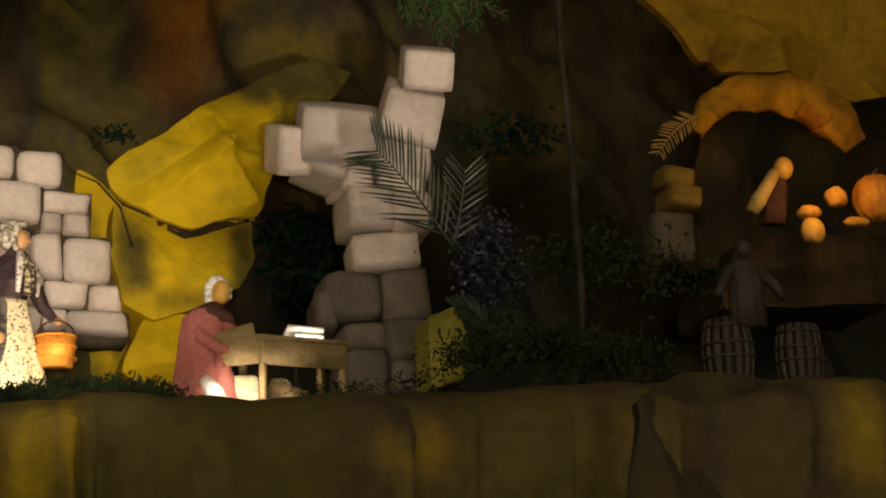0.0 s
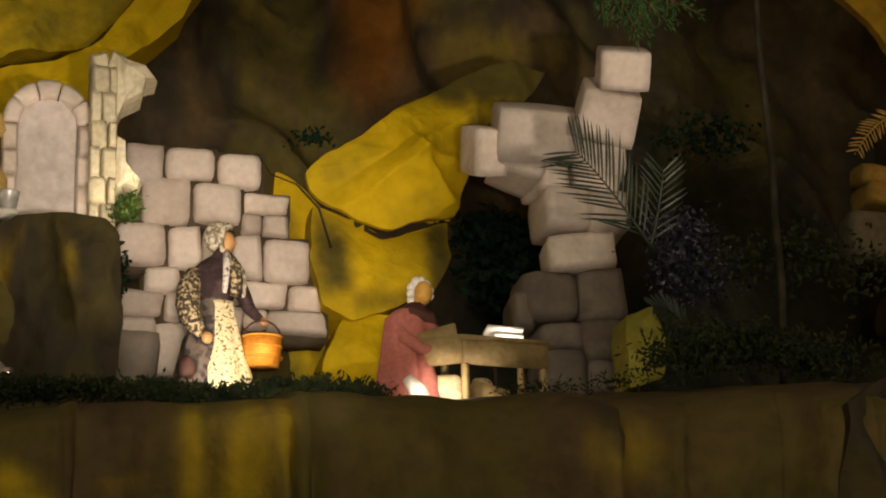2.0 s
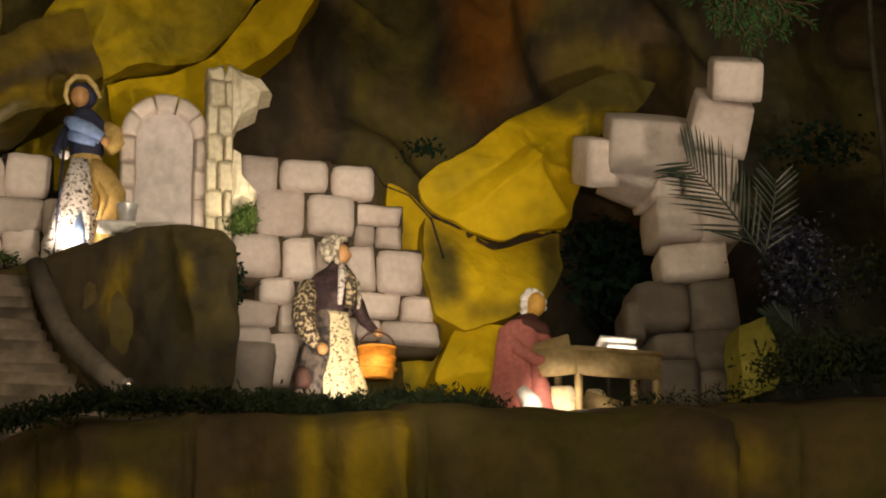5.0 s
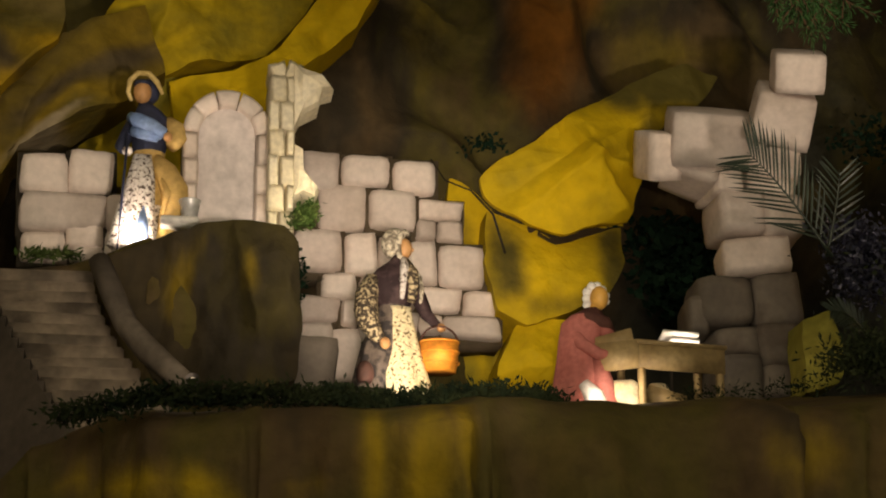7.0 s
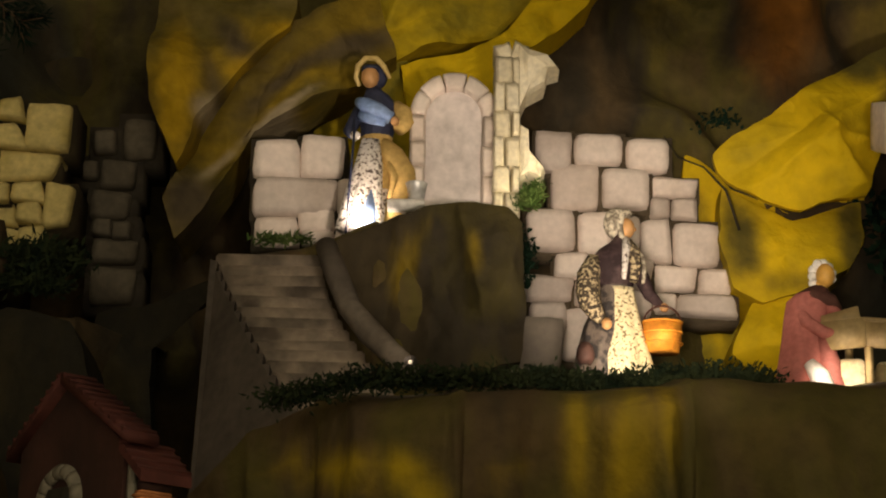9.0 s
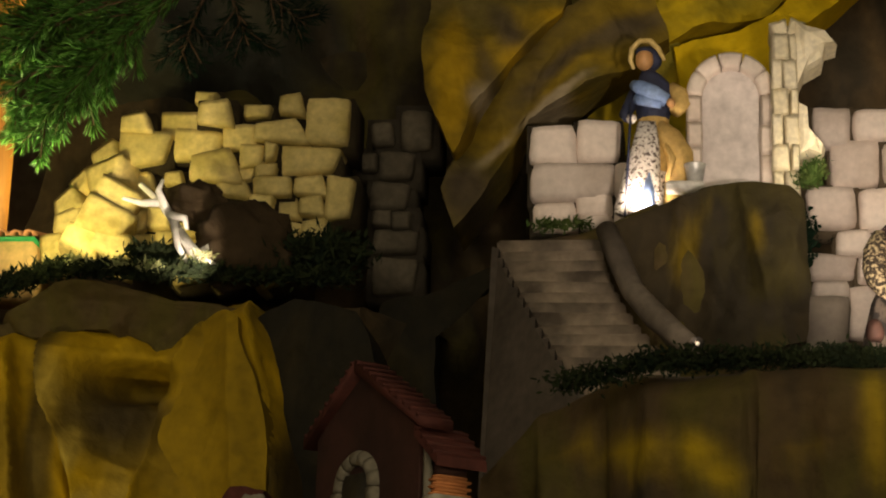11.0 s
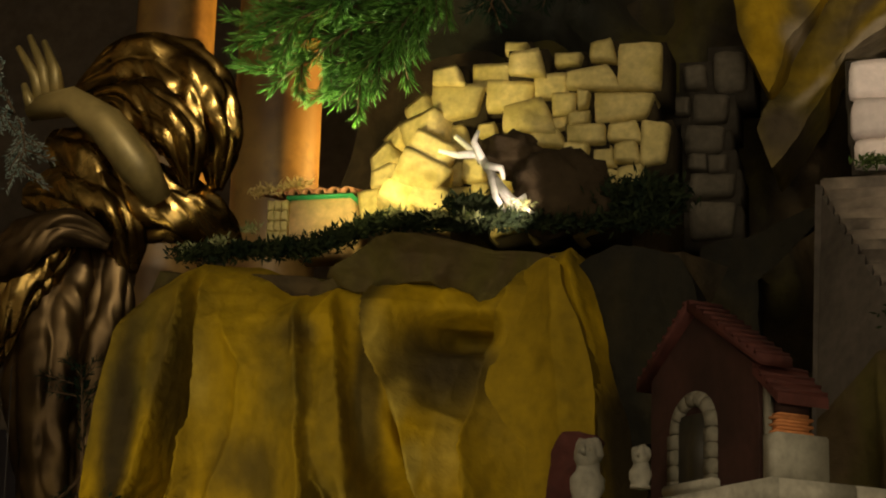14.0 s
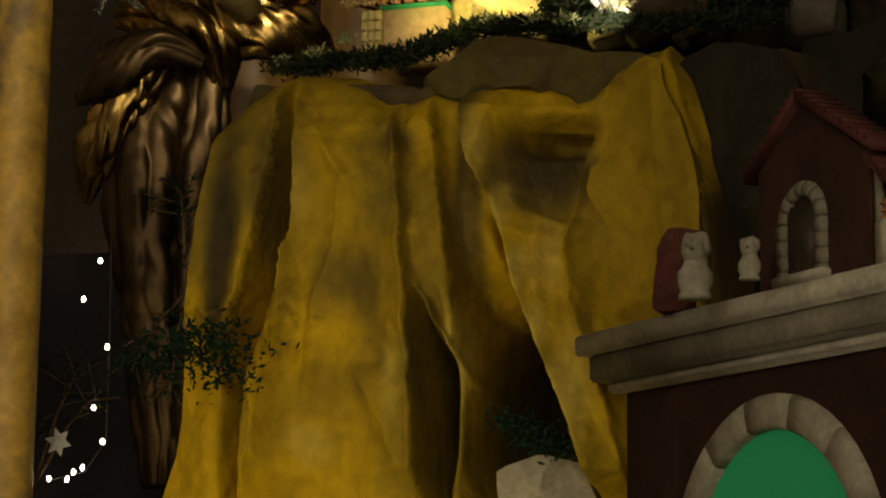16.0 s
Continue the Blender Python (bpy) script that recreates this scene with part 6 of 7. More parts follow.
# white forked twig
def twig():
    top = empty("white_twig", *(-0.667, 3.060, 2.393), label="bright white forked twig leaning on the wall", category="twig")
    o = Vector((-0.667, 3.060, 2.393))
    paths = [[(-0.669, 3.060, 2.391), (-0.697, 3.080, 2.439), (-0.728, 3.090, 2.485), (-0.755, 3.100, 2.520), (-0.790, 3.100, 2.551)], [(-0.755, 3.100, 2.520), (-0.783, 3.090, 2.516), (-0.812, 3.080, 2.522)], [(-0.737, 3.090, 2.498), (-0.754, 3.080, 2.533), (-0.747, 3.080, 2.552)], [(-0.714, 3.080, 2.465), (-0.686, 3.060, 2.433), (-0.647, 3.050, 2.401)], [(-0.725, 3.080, 2.482), (-0.713, 3.070, 2.437), (-0.685, 3.060, 2.394)], [(-0.733, 3.080, 2.492), (-0.705, 3.070, 2.484), (-0.701, 3.070, 2.466)], [(-0.681, 3.060, 2.419), (-0.658, 3.060, 2.436), (-0.645, 3.060, 2.431)]]
    for p in paths:
        bm = bmesh.new()
        tube(bm, [Vector(q) - o for q in p], [0.0095 - 0.005 * i / (len(p) - 1) for i in range(len(p))] if len(p) > 3 else [0.0075, 0.0055, 0.003], 0, 8)
        part("branch", bm, white_paint, top)


twig()


def moss_lamp(at):
    """A small round lamp: a tin cup with a glass front."""
    top = empty("spotlight", *at, label="small round spotlight lying in the moss", category="spotlight")
    bm = bmesh.new()
    tube(bm, [(0, 0.016, 0), (0, 0.006, 0), (0, -0.004, 0)], [0.004, 0.008, 0.0095], 0, 14)
    part("cup", bm, dark_iron, top)
    bm = bmesh.new()
    ball(bm, (0, -0.004, 0), (0.003, 0.002, 0.003), 0, 12)
    part("lens", bm, lens_glow, top, "pale glowing glass lens")


moss_lamp((0.098, 2.720, 2.198))


# ---- hut with a tiled roof ----
def hut():
    x0, z0 = (-1.143, 2.414)
    x1, z1 = (-0.994, 2.486)
    top = empty("hut", (x0 + x1) / 2, 3.2, z0, label="small plastered hut with clay tiles and a green eave", category="hut")
    w, h = (x1 - x0) / 2, z1 - z0
    bm = bmesh.new()
    box(bm, -w + 0.04, w, 0.0, 0.1, -0.02, h, 0.002)
    part("wall", bm, hut_plaster, top)
    bm = bmesh.new()
    box(bm, -w + 0.036, w + 0.004, -0.008, 0.1, h, h + 0.006, 0.001)
    part("eave", bm, green_paint, top, "bright green eave board")
    rng = random.Random(3)
    for i in range(3):
        for j in range(4):
            ob = new("stone", rng.choice(BLOCKS["yellow_stone"]))
            ob.parent = top
            ob.matrix_basis = pose(-w + 0.008 + 0.012 * i, 0.01, 0.0 + (j + 0.5) * h / 4, 0, 0, 3) @ Matrix.Diagonal((0.0125, 0.03, h / 4 * 0.95, 1))
    for i in range(7):
        for row in range(3):
            bm = bmesh.new()
            n = 8
            r = 0.0105
            rows = [[bm.verts.new((q * math.cos(math.pi * k / n), y, q * math.sin(math.pi * k / n) + 0.2 * (y + 0.014))) for k in range(n + 1)] for q, y in ((r, -0.014), (r, 0.03), (r - 0.0025, 0.03), (r - 0.0025, -0.014))]
            for p, q in zip(rows, rows[1:] + rows[:1]):
                for k in range(n):
                    bm.faces.new((p[k], p[k + 1], q[k + 1], q[k]))
            bmesh.ops.recalc_face_normals(bm, faces=bm.faces[:])
            tile = part("roof_tile", bm, terracotta, top)
            tile.location = (-w + 0.004 + i * (2 * w / 6.4), 0.0 + row * 0.034, h + 0.006 + row * 0.007)


hut()


# ---- brick house ----
def house():
    top = empty("brick_house", -0.202, 2.300, 0, label="red brick model house with limestone cornice and arched gate", category="house")
    top.rotation_euler = (0, 0, radians(-48))

    def block(name, x0, x1, y0, y1, z0, z1, mat, parent=top, bevel=0.002, label=""):
        bm = bmesh.new()
        box(bm, x0, x1, y0, y1, z0, z1, bevel)
        ob = part(name, bm, mat, parent, label)
        return ob

    zt = (-0.028, 1.879)[1]
    zb = (-0.029, 1.851)[1]
    zc = (-0.029, 1.813)[1]
    zd = (-0.029, 1.797)[1]
    L = -0.72
    block("cornice", L, 0.0, 0.0, 0.36, zb, zt, limestone, bevel=0.003)
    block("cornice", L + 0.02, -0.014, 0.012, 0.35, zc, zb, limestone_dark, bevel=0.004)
    block("cornice", L + 0.04, -0.03, 0.03, 0.34, zd, zc, limestone, bevel=0.004)
    for k in range(3):
        block("end_block", -0.006, 0.004, 0.01 + 0.11 * k, 0.115 + 0.11 * k, zb + 0.001, zt - 0.001, limestone)
        block("end_block", -0.02, -0.009, 0.03 + 0.1 * k, 0.125 + 0.1 * k, zc + 0.001, zb - 0.002, limestone)
    # gate wall with its arch
    ax, az = (-0.297, 1.532)
    r = min(ax - (-0.525, 1.533)[0], -0.05 - ax)
    y0, y1 = 0.05, 0.12
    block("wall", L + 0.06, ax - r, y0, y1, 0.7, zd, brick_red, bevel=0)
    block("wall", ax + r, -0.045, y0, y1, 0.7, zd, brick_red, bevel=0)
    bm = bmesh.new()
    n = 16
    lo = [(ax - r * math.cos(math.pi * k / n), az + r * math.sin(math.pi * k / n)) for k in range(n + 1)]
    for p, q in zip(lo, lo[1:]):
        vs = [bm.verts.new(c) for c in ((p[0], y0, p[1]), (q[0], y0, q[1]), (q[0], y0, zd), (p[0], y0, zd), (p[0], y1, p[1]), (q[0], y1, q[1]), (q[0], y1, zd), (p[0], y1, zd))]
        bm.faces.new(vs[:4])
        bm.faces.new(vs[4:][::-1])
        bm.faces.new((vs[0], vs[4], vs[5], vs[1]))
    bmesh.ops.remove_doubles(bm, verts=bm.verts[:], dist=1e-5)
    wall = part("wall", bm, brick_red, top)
    for p in wall.data.polygons:
        p.use_smooth = False
    for k in range(7):
        bm = bmesh.new()
        wedge_ring(bm, ax, az, r * 0.83, r * 1.02, math.pi * k / 7, math.pi * (k + 1) / 7, y0 - 0.012, y1, 0.0012, 3)
        part("voussoir", bm, limestone, top)
    block("voussoir", ax - r * 1.02, ax - r * 0.83, y0 - 0.012, y1, 0.7, az, limestone)
    block("voussoir", ax + r * 0.83, ax + r * 1.02, y0 - 0.012, y1, 0.7, az, limestone)
    bm = bmesh.new()
    shape = [(ax + r * 0.86, 0.7)] + [(ax + r * 0.86 * math.cos(math.pi * k / 16), az + r * 0.86 * math.sin(math.pi * k / 16)) for k in range(17)] + [(ax - r * 0.86, 0.7)]
    f, b = [[bm.verts.new((x, y, z)) for x, z in shape] for y in (y0 + 0.004, y0 + 0.014)]
    bm.faces.new(f)
    bm.faces.new(b[::-1])
    for i in range(len(f)):
        bm.faces.new((f[i], b[i], b[(i + 1) % len(b)], f[(i + 1) % len(f)]))
    bmesh.ops.recalc_face_normals(bm, faces=bm.faces[:])
    gate = part("gate", bm, gate_glow, top, "green gate panel, its light put in as a glow")
    for p in gate.data.polygons:
        p.use_smooth = False
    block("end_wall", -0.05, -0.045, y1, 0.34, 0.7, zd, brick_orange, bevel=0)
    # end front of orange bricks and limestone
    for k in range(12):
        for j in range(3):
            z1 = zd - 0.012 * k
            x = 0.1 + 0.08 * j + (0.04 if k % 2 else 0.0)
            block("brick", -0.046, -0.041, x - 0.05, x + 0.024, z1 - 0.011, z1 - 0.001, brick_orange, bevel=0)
    # upper house
    (ux0, uz), (uxa, uza), (ux1, uz1) = (-0.234, 2.027), (-0.168, 2.092), (-0.040, 2.019)
    yb = 0.012
    mid = uxa
    bm = bmesh.new()
    outline = [(ux0 - 0.03, zt), (ux1, zt), (ux1, uz1 - 0.01), (mid, uza), (ux0 - 0.03, uz)]
    f = [bm.verts.new((x, yb, z)) for x, z in outline]
    b = [bm.verts.new((x, 0.04, z)) for x, z in outline]
    bm.faces.new(f)
    bm.faces.new(b[::-1])
    for i in range(5):
        bm.faces.new((f[i], b[i], b[(i + 1) % 5], f[(i + 1) % 5]))
    bmesh.ops.recalc_face_normals(bm, faces=bm.faces[:])
    ob = part("gable_wall", bm, brick_red, top)
    for p in ob.data.polygons:
        p.use_smooth = False
    for sx in (0, 1):
        xe, ze = (ux1 + 0.02, uz1 - 0.012) if sx else (ux0 - 0.045, uz - 0.012)
        bm = bmesh.new()
        pts = [(mid, uza + 0.004), (xe, ze), (xe, ze + 0.012), (mid, uza + 0.018)]
        f = [bm.verts.new((x, yb - 0.012, z)) for x, z in pts]
        b = [bm.verts.new((x, 0.045, z)) for x, z in pts]
        bm.faces.new(f)
        bm.faces.new(b[::-1])
        for i in range(4):
            bm.faces.new((f[i], b[i], b[(i + 1) % 4], f[(i + 1) % 4]))
        bmesh.ops.recalc_face_normals(bm, faces=bm.faces[:])
        roof = part("roof", bm, roof_red, top, "dull red roof")
        for k in range(10):
            f = (k + 0.5) / 10
            x, z = mid + (xe - mid) * f, uza + 0.018 + (ze + 0.012 - uza - 0.018) * f
            bm = bmesh.new()
            tube(bm, [(x, yb - 0.013, z), (x, 0.045, z)], [0.003, 0.003], 0, 6)
            part("tile", bm, roof_red, roof)
    # window with a limestone frame
    (wx0, wz0), (wx1, wz1) = (-0.216, 1.894), (-0.121, 2.000)
    wc, wr = (wx0 + wx1) / 2, (wx1 - wx0) / 2
    wz0 = zt
    zs = wz1 - wr
    win = block("window", wc - wr * 0.6, wc + wr * 0.6, yb - 0.004, yb + 0.01, wz0, zs + wr * 0.4, window_dark, bevel=0, label="dark arched window")
    for k in range(7):
        bm = bmesh.new()
        wedge_ring(bm, wc, zs, wr * 0.62, wr, math.pi * k / 7, math.pi * (k + 1) / 7, yb - 0.009, yb + 0.01, 0.0008, 3)
        part("frame_stone", bm, limestone_dark, win)
    for s in (-1, 1):
        for k in range(4):
            h = (zs - wz0) / 4
            block("frame_stone", wc + s * wr * 0.81 - wr * 0.19, wc + s * wr * 0.81 + wr * 0.19, yb - 0.009, yb + 0.01, wz0 + k * h, wz0 + (k + 1) * h - 0.001, limestone_dark, win, 0.001)
    block("sill", wc - wr * 1.1, wc + wr * 1.1, yb - 0.014, yb + 0.01, wz0, wz0 + 0.012, limestone, win)
    # side wing with a pier of orange bricks
    (px0, pz0), (px1, pz1) = (-0.029, 1.919), (0.080, 1.955)
    block("half_column", ux1 + 0.004, ux1 + 0.014, yb + 0.002, yb + 0.012, zt, (-0.028, 1.993)[1], limestone_dark)
    block("wing_wall", ux1, -0.031, yb + 0.01, 0.06, zt, pz1 + 0.004, brick_red, bevel=0)
    block("pier_base", -0.034, -0.006, yb, 0.085, zt, pz0 + 0.012, limestone)
    zp = pz0 + 0.012
    rows = 6
    hb = (pz1 - zp) / rows
    for k in range(rows):
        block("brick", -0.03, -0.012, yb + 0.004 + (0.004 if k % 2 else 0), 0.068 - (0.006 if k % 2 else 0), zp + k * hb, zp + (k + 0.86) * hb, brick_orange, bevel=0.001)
    bm = bmesh.new()
    pts = [(ux1 - 0.006, pz1 + 0.046), (0.002, pz1 + 0.006), (0.002, pz1 + 0.018), (ux1 - 0.006, pz1 + 0.060)]
    f, b = [[bm.verts.new((x, y, z)) for x, z in pts] for y in (yb - 0.004, 0.078)]
    bm.faces.new(f)
    bm.faces.new(b[::-1])
    for k in range(4):
        bm.faces.new((f[k], b[k], b[(k + 1) % 4], f[(k + 1) % 4]))
    bmesh.ops.recalc_face_normals(bm, faces=bm.faces[:])
    lean_to = part("wing_roof", bm, roof_red, top, "dull red sloping roof")
    for poly in lean_to.data.polygons:
        poly.use_smooth = False
    for k in range(4):
        f = (k + 0.5) / 4
        bm = bmesh.new()
        x, z = ux1 - 0.006 + (0.008 - ux1) * f, pz1 + 0.060 - 0.042 * f
        tube(bm, [(x, yb - 0.006, z), (x, 0.08, z)], [0.0028, 0.0028], 0, 6)
        part("tile", bm, roof_red, lean_to)
    block("wing_wall", ux1, -0.012, yb + 0.012, 0.06, pz1, pz1 + 0.014, brick_red, bevel=0)
    return zt


house()
slab("pedestal", -0.9, 0.1, 2.35, 3.0, 0.0, 0.7, hall_dark, "dark covered table below the house")
crag("red_gable", [(-0.524, 1.884), (-0.521, 1.956), (-0.508, 1.986), (-0.461, 1.985), (-0.474, 1.940), (-0.489, 1.884)], 2.57, 0.02, roof_red, "dull red lump of a small roof on the cornice", 0.06, 43.0)


def carved_head(at, size, label):
    """A weathered bust: shoulders, neck, head with hair knots."""
    bm = bmesh.new()
    tube(bm, [(0, 0, -0.5), (0, 0, -0.32), (0, 0, -0.3), (0, 0, 0.0), (0, 0, 0.3), (0.02, 0, 0.55), (0.02, 0, 0.75), (0, -0.02, 0.95)], [0.5, 0.5, 0.42, 0.55, 0.56, 0.42, 0.36, 0.4], 0, 20)
    bmesh.ops.create_uvsphere(bm, u_segments=20, v_segments=14, radius=1.0, matrix=Matrix.LocRotScale((0, -0.08, 1.08), None, (0.42, 0.46, 0.52)))
    bmesh.ops.create_uvsphere(bm, u_segments=16, v_segments=10, radius=1.0, matrix=Matrix.LocRotScale((0.03, 0.1, 1.2), None, (0.5, 0.46, 0.46)))
    for x in (-0.17, 0.17):
        bmesh.ops.create_uvsphere(bm, u_segments=10, v_segments=8, radius=1.0, matrix=Matrix.LocRotScale((x, -0.5, 1.16), None, (0.07, 0.05, 0.05)))
    tube(bm, [(0, -0.48, 1.2), (0, -0.6, 1.02)], [0.05, 0.09], 0, 8)
    for v in bm.verts:
        v.co = v.co * size * (1 + 0.1 * fbm(v.co.x * 3 + size * 99, v.co.y * 3, v.co.z * 3))
    ob = tagged(part("carved_head", bm, limestone), label, "ornament")
    ob.location = at


carved_head((-0.446, 2.490, 1.893), 0.038, "weathered pale carved bust on the cornice")
carved_head((-0.365, 2.400, 1.892), 0.024, "small pale carved bust beside the brick house")


# ---- gilded statue at the altar ----
def gilded():
    bm = bmesh.new()
    o = Vector((-1.474, 3.450, 2.682))

    def at(p):
        return Vector(p) - o
    rng = random.Random(2)

    def folds(path, radii, m=0, n=90, k=5, amp=0.35, seed=0.0):
        pts = [at(p) for p in path]
        loops = []
        steps = 70
        for i in range(steps + 1):
            s = i / steps * (len(pts) - 1)
            j = min(int(s), len(pts) - 2)
            f = s - j
            p0, p1, p2, p3 = (pts[min(max(j + q, 0), len(pts) - 1)] for q in (-1, 0, 1, 2))
            c = 0.5 * (2 * p1 + (p2 - p0) * f + (2 * p0 - 5 * p1 + 4 * p2 - p3) * f * f + (3 * p1 - p0 - 3 * p2 + p3) * f**3)
            d = ((p2 - p0) + (2 * p0 - 5 * p1 + 4 * p2 - p3) * 2 * f + (3 * p1 - p0 - 3 * p2 + p3) * 3 * f * f).normalized()
            g = f * f * (3 - 2 * f)
            r = (radii[j] + (radii[j + 1] - radii[j]) * g) * math.sin(math.pi * min(1.0, 0.25 + 2.2 * min(i, steps - i) / steps) / 2) ** 0.7
            u = d.cross(Vector((0, 1, 0))).normalized()
            v = Vector((0, 1, 0))
            loop = []
            for q in range(n):
                a = 2 * math.pi * q / n
                sway = noise.noise(Vector((c.x * 9, c.z * 9, seed)))
                crest = abs(math.sin(0.5 * k * a + seed + 1.5 * sway + 1.2 * i / steps)) ** 0.7
                fine = noise.noise(Vector((c.x * 15 + 1.5 * math.cos(a), c.z * 15 + 1.5 * math.sin(a), seed + 3))) + 0.4 * noise.noise(Vector((c.x * 38 + 3 * math.cos(a), c.z * 38 + 3 * math.sin(a), seed)))
                rr = r * (1.05 - 0.75 * amp * (1 - crest) + 0.75 * amp * fine)
                loop.append(bm.verts.new(c + (u * math.cos(a) + v * math.sin(a) * 0.7) * rr))
            loops.append(loop)
        for p, q in zip(loops, loops[1:]):
            for i in range(n):
                bm.faces.new((p[i], p[(i + 1) % n], q[(i + 1) % n], q[i])).material_index = m
        bm.faces.new(loops[0]).material_index = m
        bm.faces.new(loops[-1]).material_index = m

    folds([(-1.656, 3.500, 2.811), (-1.534, 3.460, 2.845), (-1.417, 3.460, 2.803), (-1.355, 3.460, 2.700), (-1.359, 3.500, 2.602)], [0.03, 0.06, 0.075, 0.06, 0.03], k=6, seed=1)
    folds([(-1.581, 3.420, 2.768), (-1.479, 3.400, 2.743), (-1.396, 3.400, 2.672), (-1.385, 3.440, 2.586)], [0.03, 0.05, 0.045, 0.02], k=5, seed=4)
    folds([(-1.708, 3.500, 2.711), (-1.601, 3.480, 2.665), (-1.480, 3.480, 2.581), (-1.385, 3.500, 2.549), (-1.334, 3.550, 2.494)], [0.05, 0.07, 0.07, 0.06, 0.04], k=4, seed=2)
    folds([(-1.748, 3.500, 2.612), (-1.622, 3.460, 2.594), (-1.537, 3.460, 2.535), (-1.526, 3.500, 2.446)], [0.04, 0.06, 0.06, 0.04], k=5, seed=5)
    folds([(-1.609, 3.440, 2.544), (-1.673, 3.420, 2.444), (-1.733, 3.420, 2.339), (-1.775, 3.450, 2.239)], [0.045, 0.05, 0.045, 0.02], k=4, seed=3)
    folds([(-1.527, 3.420, 2.480), (-1.602, 3.380, 2.511), (-1.689, 3.380, 2.467), (-1.776, 3.400, 2.422)], [0.02, 0.035, 0.045, 0.022], m=1, k=3, amp=0.34, seed=8)
    folds([(-1.640, 3.500, 2.572), (-1.666, 3.480, 2.403), (-1.660, 3.460, 2.205), (-1.638, 3.480, 1.998), (-1.628, 3.500, 1.713)], [0.07, 0.085, 0.07, 0.06, 0.06], m=1, k=6, amp=0.25, seed=6)
    folds([(-1.570, 3.500, 2.568), (-1.560, 3.500, 2.404), (-1.584, 3.500, 2.243), (-1.579, 3.500, 1.980), (-1.559, 3.500, 1.674)], [0.05, 0.05, 0.05, 0.05, 0.06], m=1, k=5, amp=0.25, seed=7)
    # bare forearm across the drapery
    tube(bm, [at(p) for p in ((-1.687, 3.380, 2.739), (-1.597, 3.360, 2.743), (-1.521, 3.350, 2.692), (-1.454, 3.360, 2.610), (-1.428, 3.400, 2.556))], [0.022, 0.029, 0.036, 0.038, 0.026], 2, 14)
    for p in (((-1.653, 3.380, 2.748), (-1.660, 3.360, 2.808), (-1.694, 3.360, 2.878)), ((-1.665, 3.380, 2.749), (-1.676, 3.360, 2.798), (-1.716, 3.360, 2.857)), ((-1.636, 3.380, 2.753), (-1.636, 3.360, 2.807), (-1.669, 3.370, 2.869)), ((-1.676, 3.380, 2.739), (-1.684, 3.360, 2.749), (-1.698, 3.360, 2.783))):
        tube(bm, [at(q) for q in p], [0.018, 0.011, 0.006], 2, 10)
    bmesh.ops.recalc_face_normals(bm, faces=bm.faces[:])
    ob = part("gilded_statue", bm, [gold, gold_dull, bronze])
    ob.location = o
    tagged(ob, "gilded carved statue in swirling drapery beside the altar", "statue")


gilded()


def pillar(x, y, r, mat, label):
    """A church pillar with a moulded base."""
    bm = bmesh.new()
    n = 48
    loops = [[bm.verts.new((x + q * math.cos(2 * math.pi * k / n), y + q * math.sin(2 * math.pi * k / n), z)) for k in range(n)] for q, z in ((r * 1.4, 0), (r * 1.4, 0.3), (r * 1.15, 0.42), (r * 1.05, 0.5), (r, 0.6), (r * 0.93, 6.0))]
    for p, q in zip(loops, loops[1:]):
        for k in range(n):
            bm.faces.new((p[k], p[(k + 1) % n], q[(k + 1) % n], q[k]))
    return tagged(part("pillar", bm, mat), label, "pillar", kind="structure")


pillar((-1.576, 3.135)[0], 4.4, 0.105, marble, "round pillar of warm brown marble")
pillar((-1.892, 3.182)[0], 4.5, 0.1, marble, "round pillar of warm brown marble in the shade")
pillar((-1.688, 2.121)[0], 3.05, 0.045, gold_paint, "slim gilded altar column")
slab("altar_front", -2.6, -1.35, 3.75, 3.85, 0.0, 2.2, altar_dark, "dark altar front behind the statue")
slab("pedestal", -1.75, -1.3, 3.4, 3.66, 0.0, 1.6, altar_dark, "dark pedestal under the statue")
crag("rock", [(-1.162, 2.588), (-1.099, 2.805), (-0.972, 2.889), (-0.673, 2.919), (-0.506, 2.954), (-0.499, 2.548), (-0.867, 2.453), (-1.154, 2.460)], 3.55, 0.05, rock_dark, CRAG + "dark brown behind the wall", 0.2, 44.0)


# ---- string of lights with a star ----
def light_string():
    wire = empty("light_string", *(-1.593, 3.200, 2.143), label="hanging wire with small warm white bulbs", category="string lights")
    o = Vector((-1.593, 3.200, 2.143))
    path = [Vector(p) - o for p in ((-1.593, 3.200, 2.212), (-1.588, 3.200, 2.045), (-1.586, 3.200, 1.900), (-1.586, 3.200, 1.776), (-1.623, 3.200, 1.724), (-1.686, 3.200, 1.710))]
    bm = bmesh.new()
    tube(bm, path, [0.0012] * 6, 0, 6)
    part("wire", bm, dark_iron, wire)
    for p in ((-1.604, 3.190, 2.081), (-1.633, 3.190, 2.016), (-1.585, 3.190, 1.933), (-1.606, 3.190, 1.830), (-1.587, 3.190, 1.773), (-1.623, 3.190, 1.730), (-1.639, 3.190, 1.723), (-1.651, 3.190, 1.711), (-1.685, 3.190, 1.712)):
        bm = bmesh.new()
        ball(bm, Vector(p) - o, (0.0036, 0.0036, 0.005), 0, 10)
        part("bulb", bm, bulb_glow, wire)


light_string()


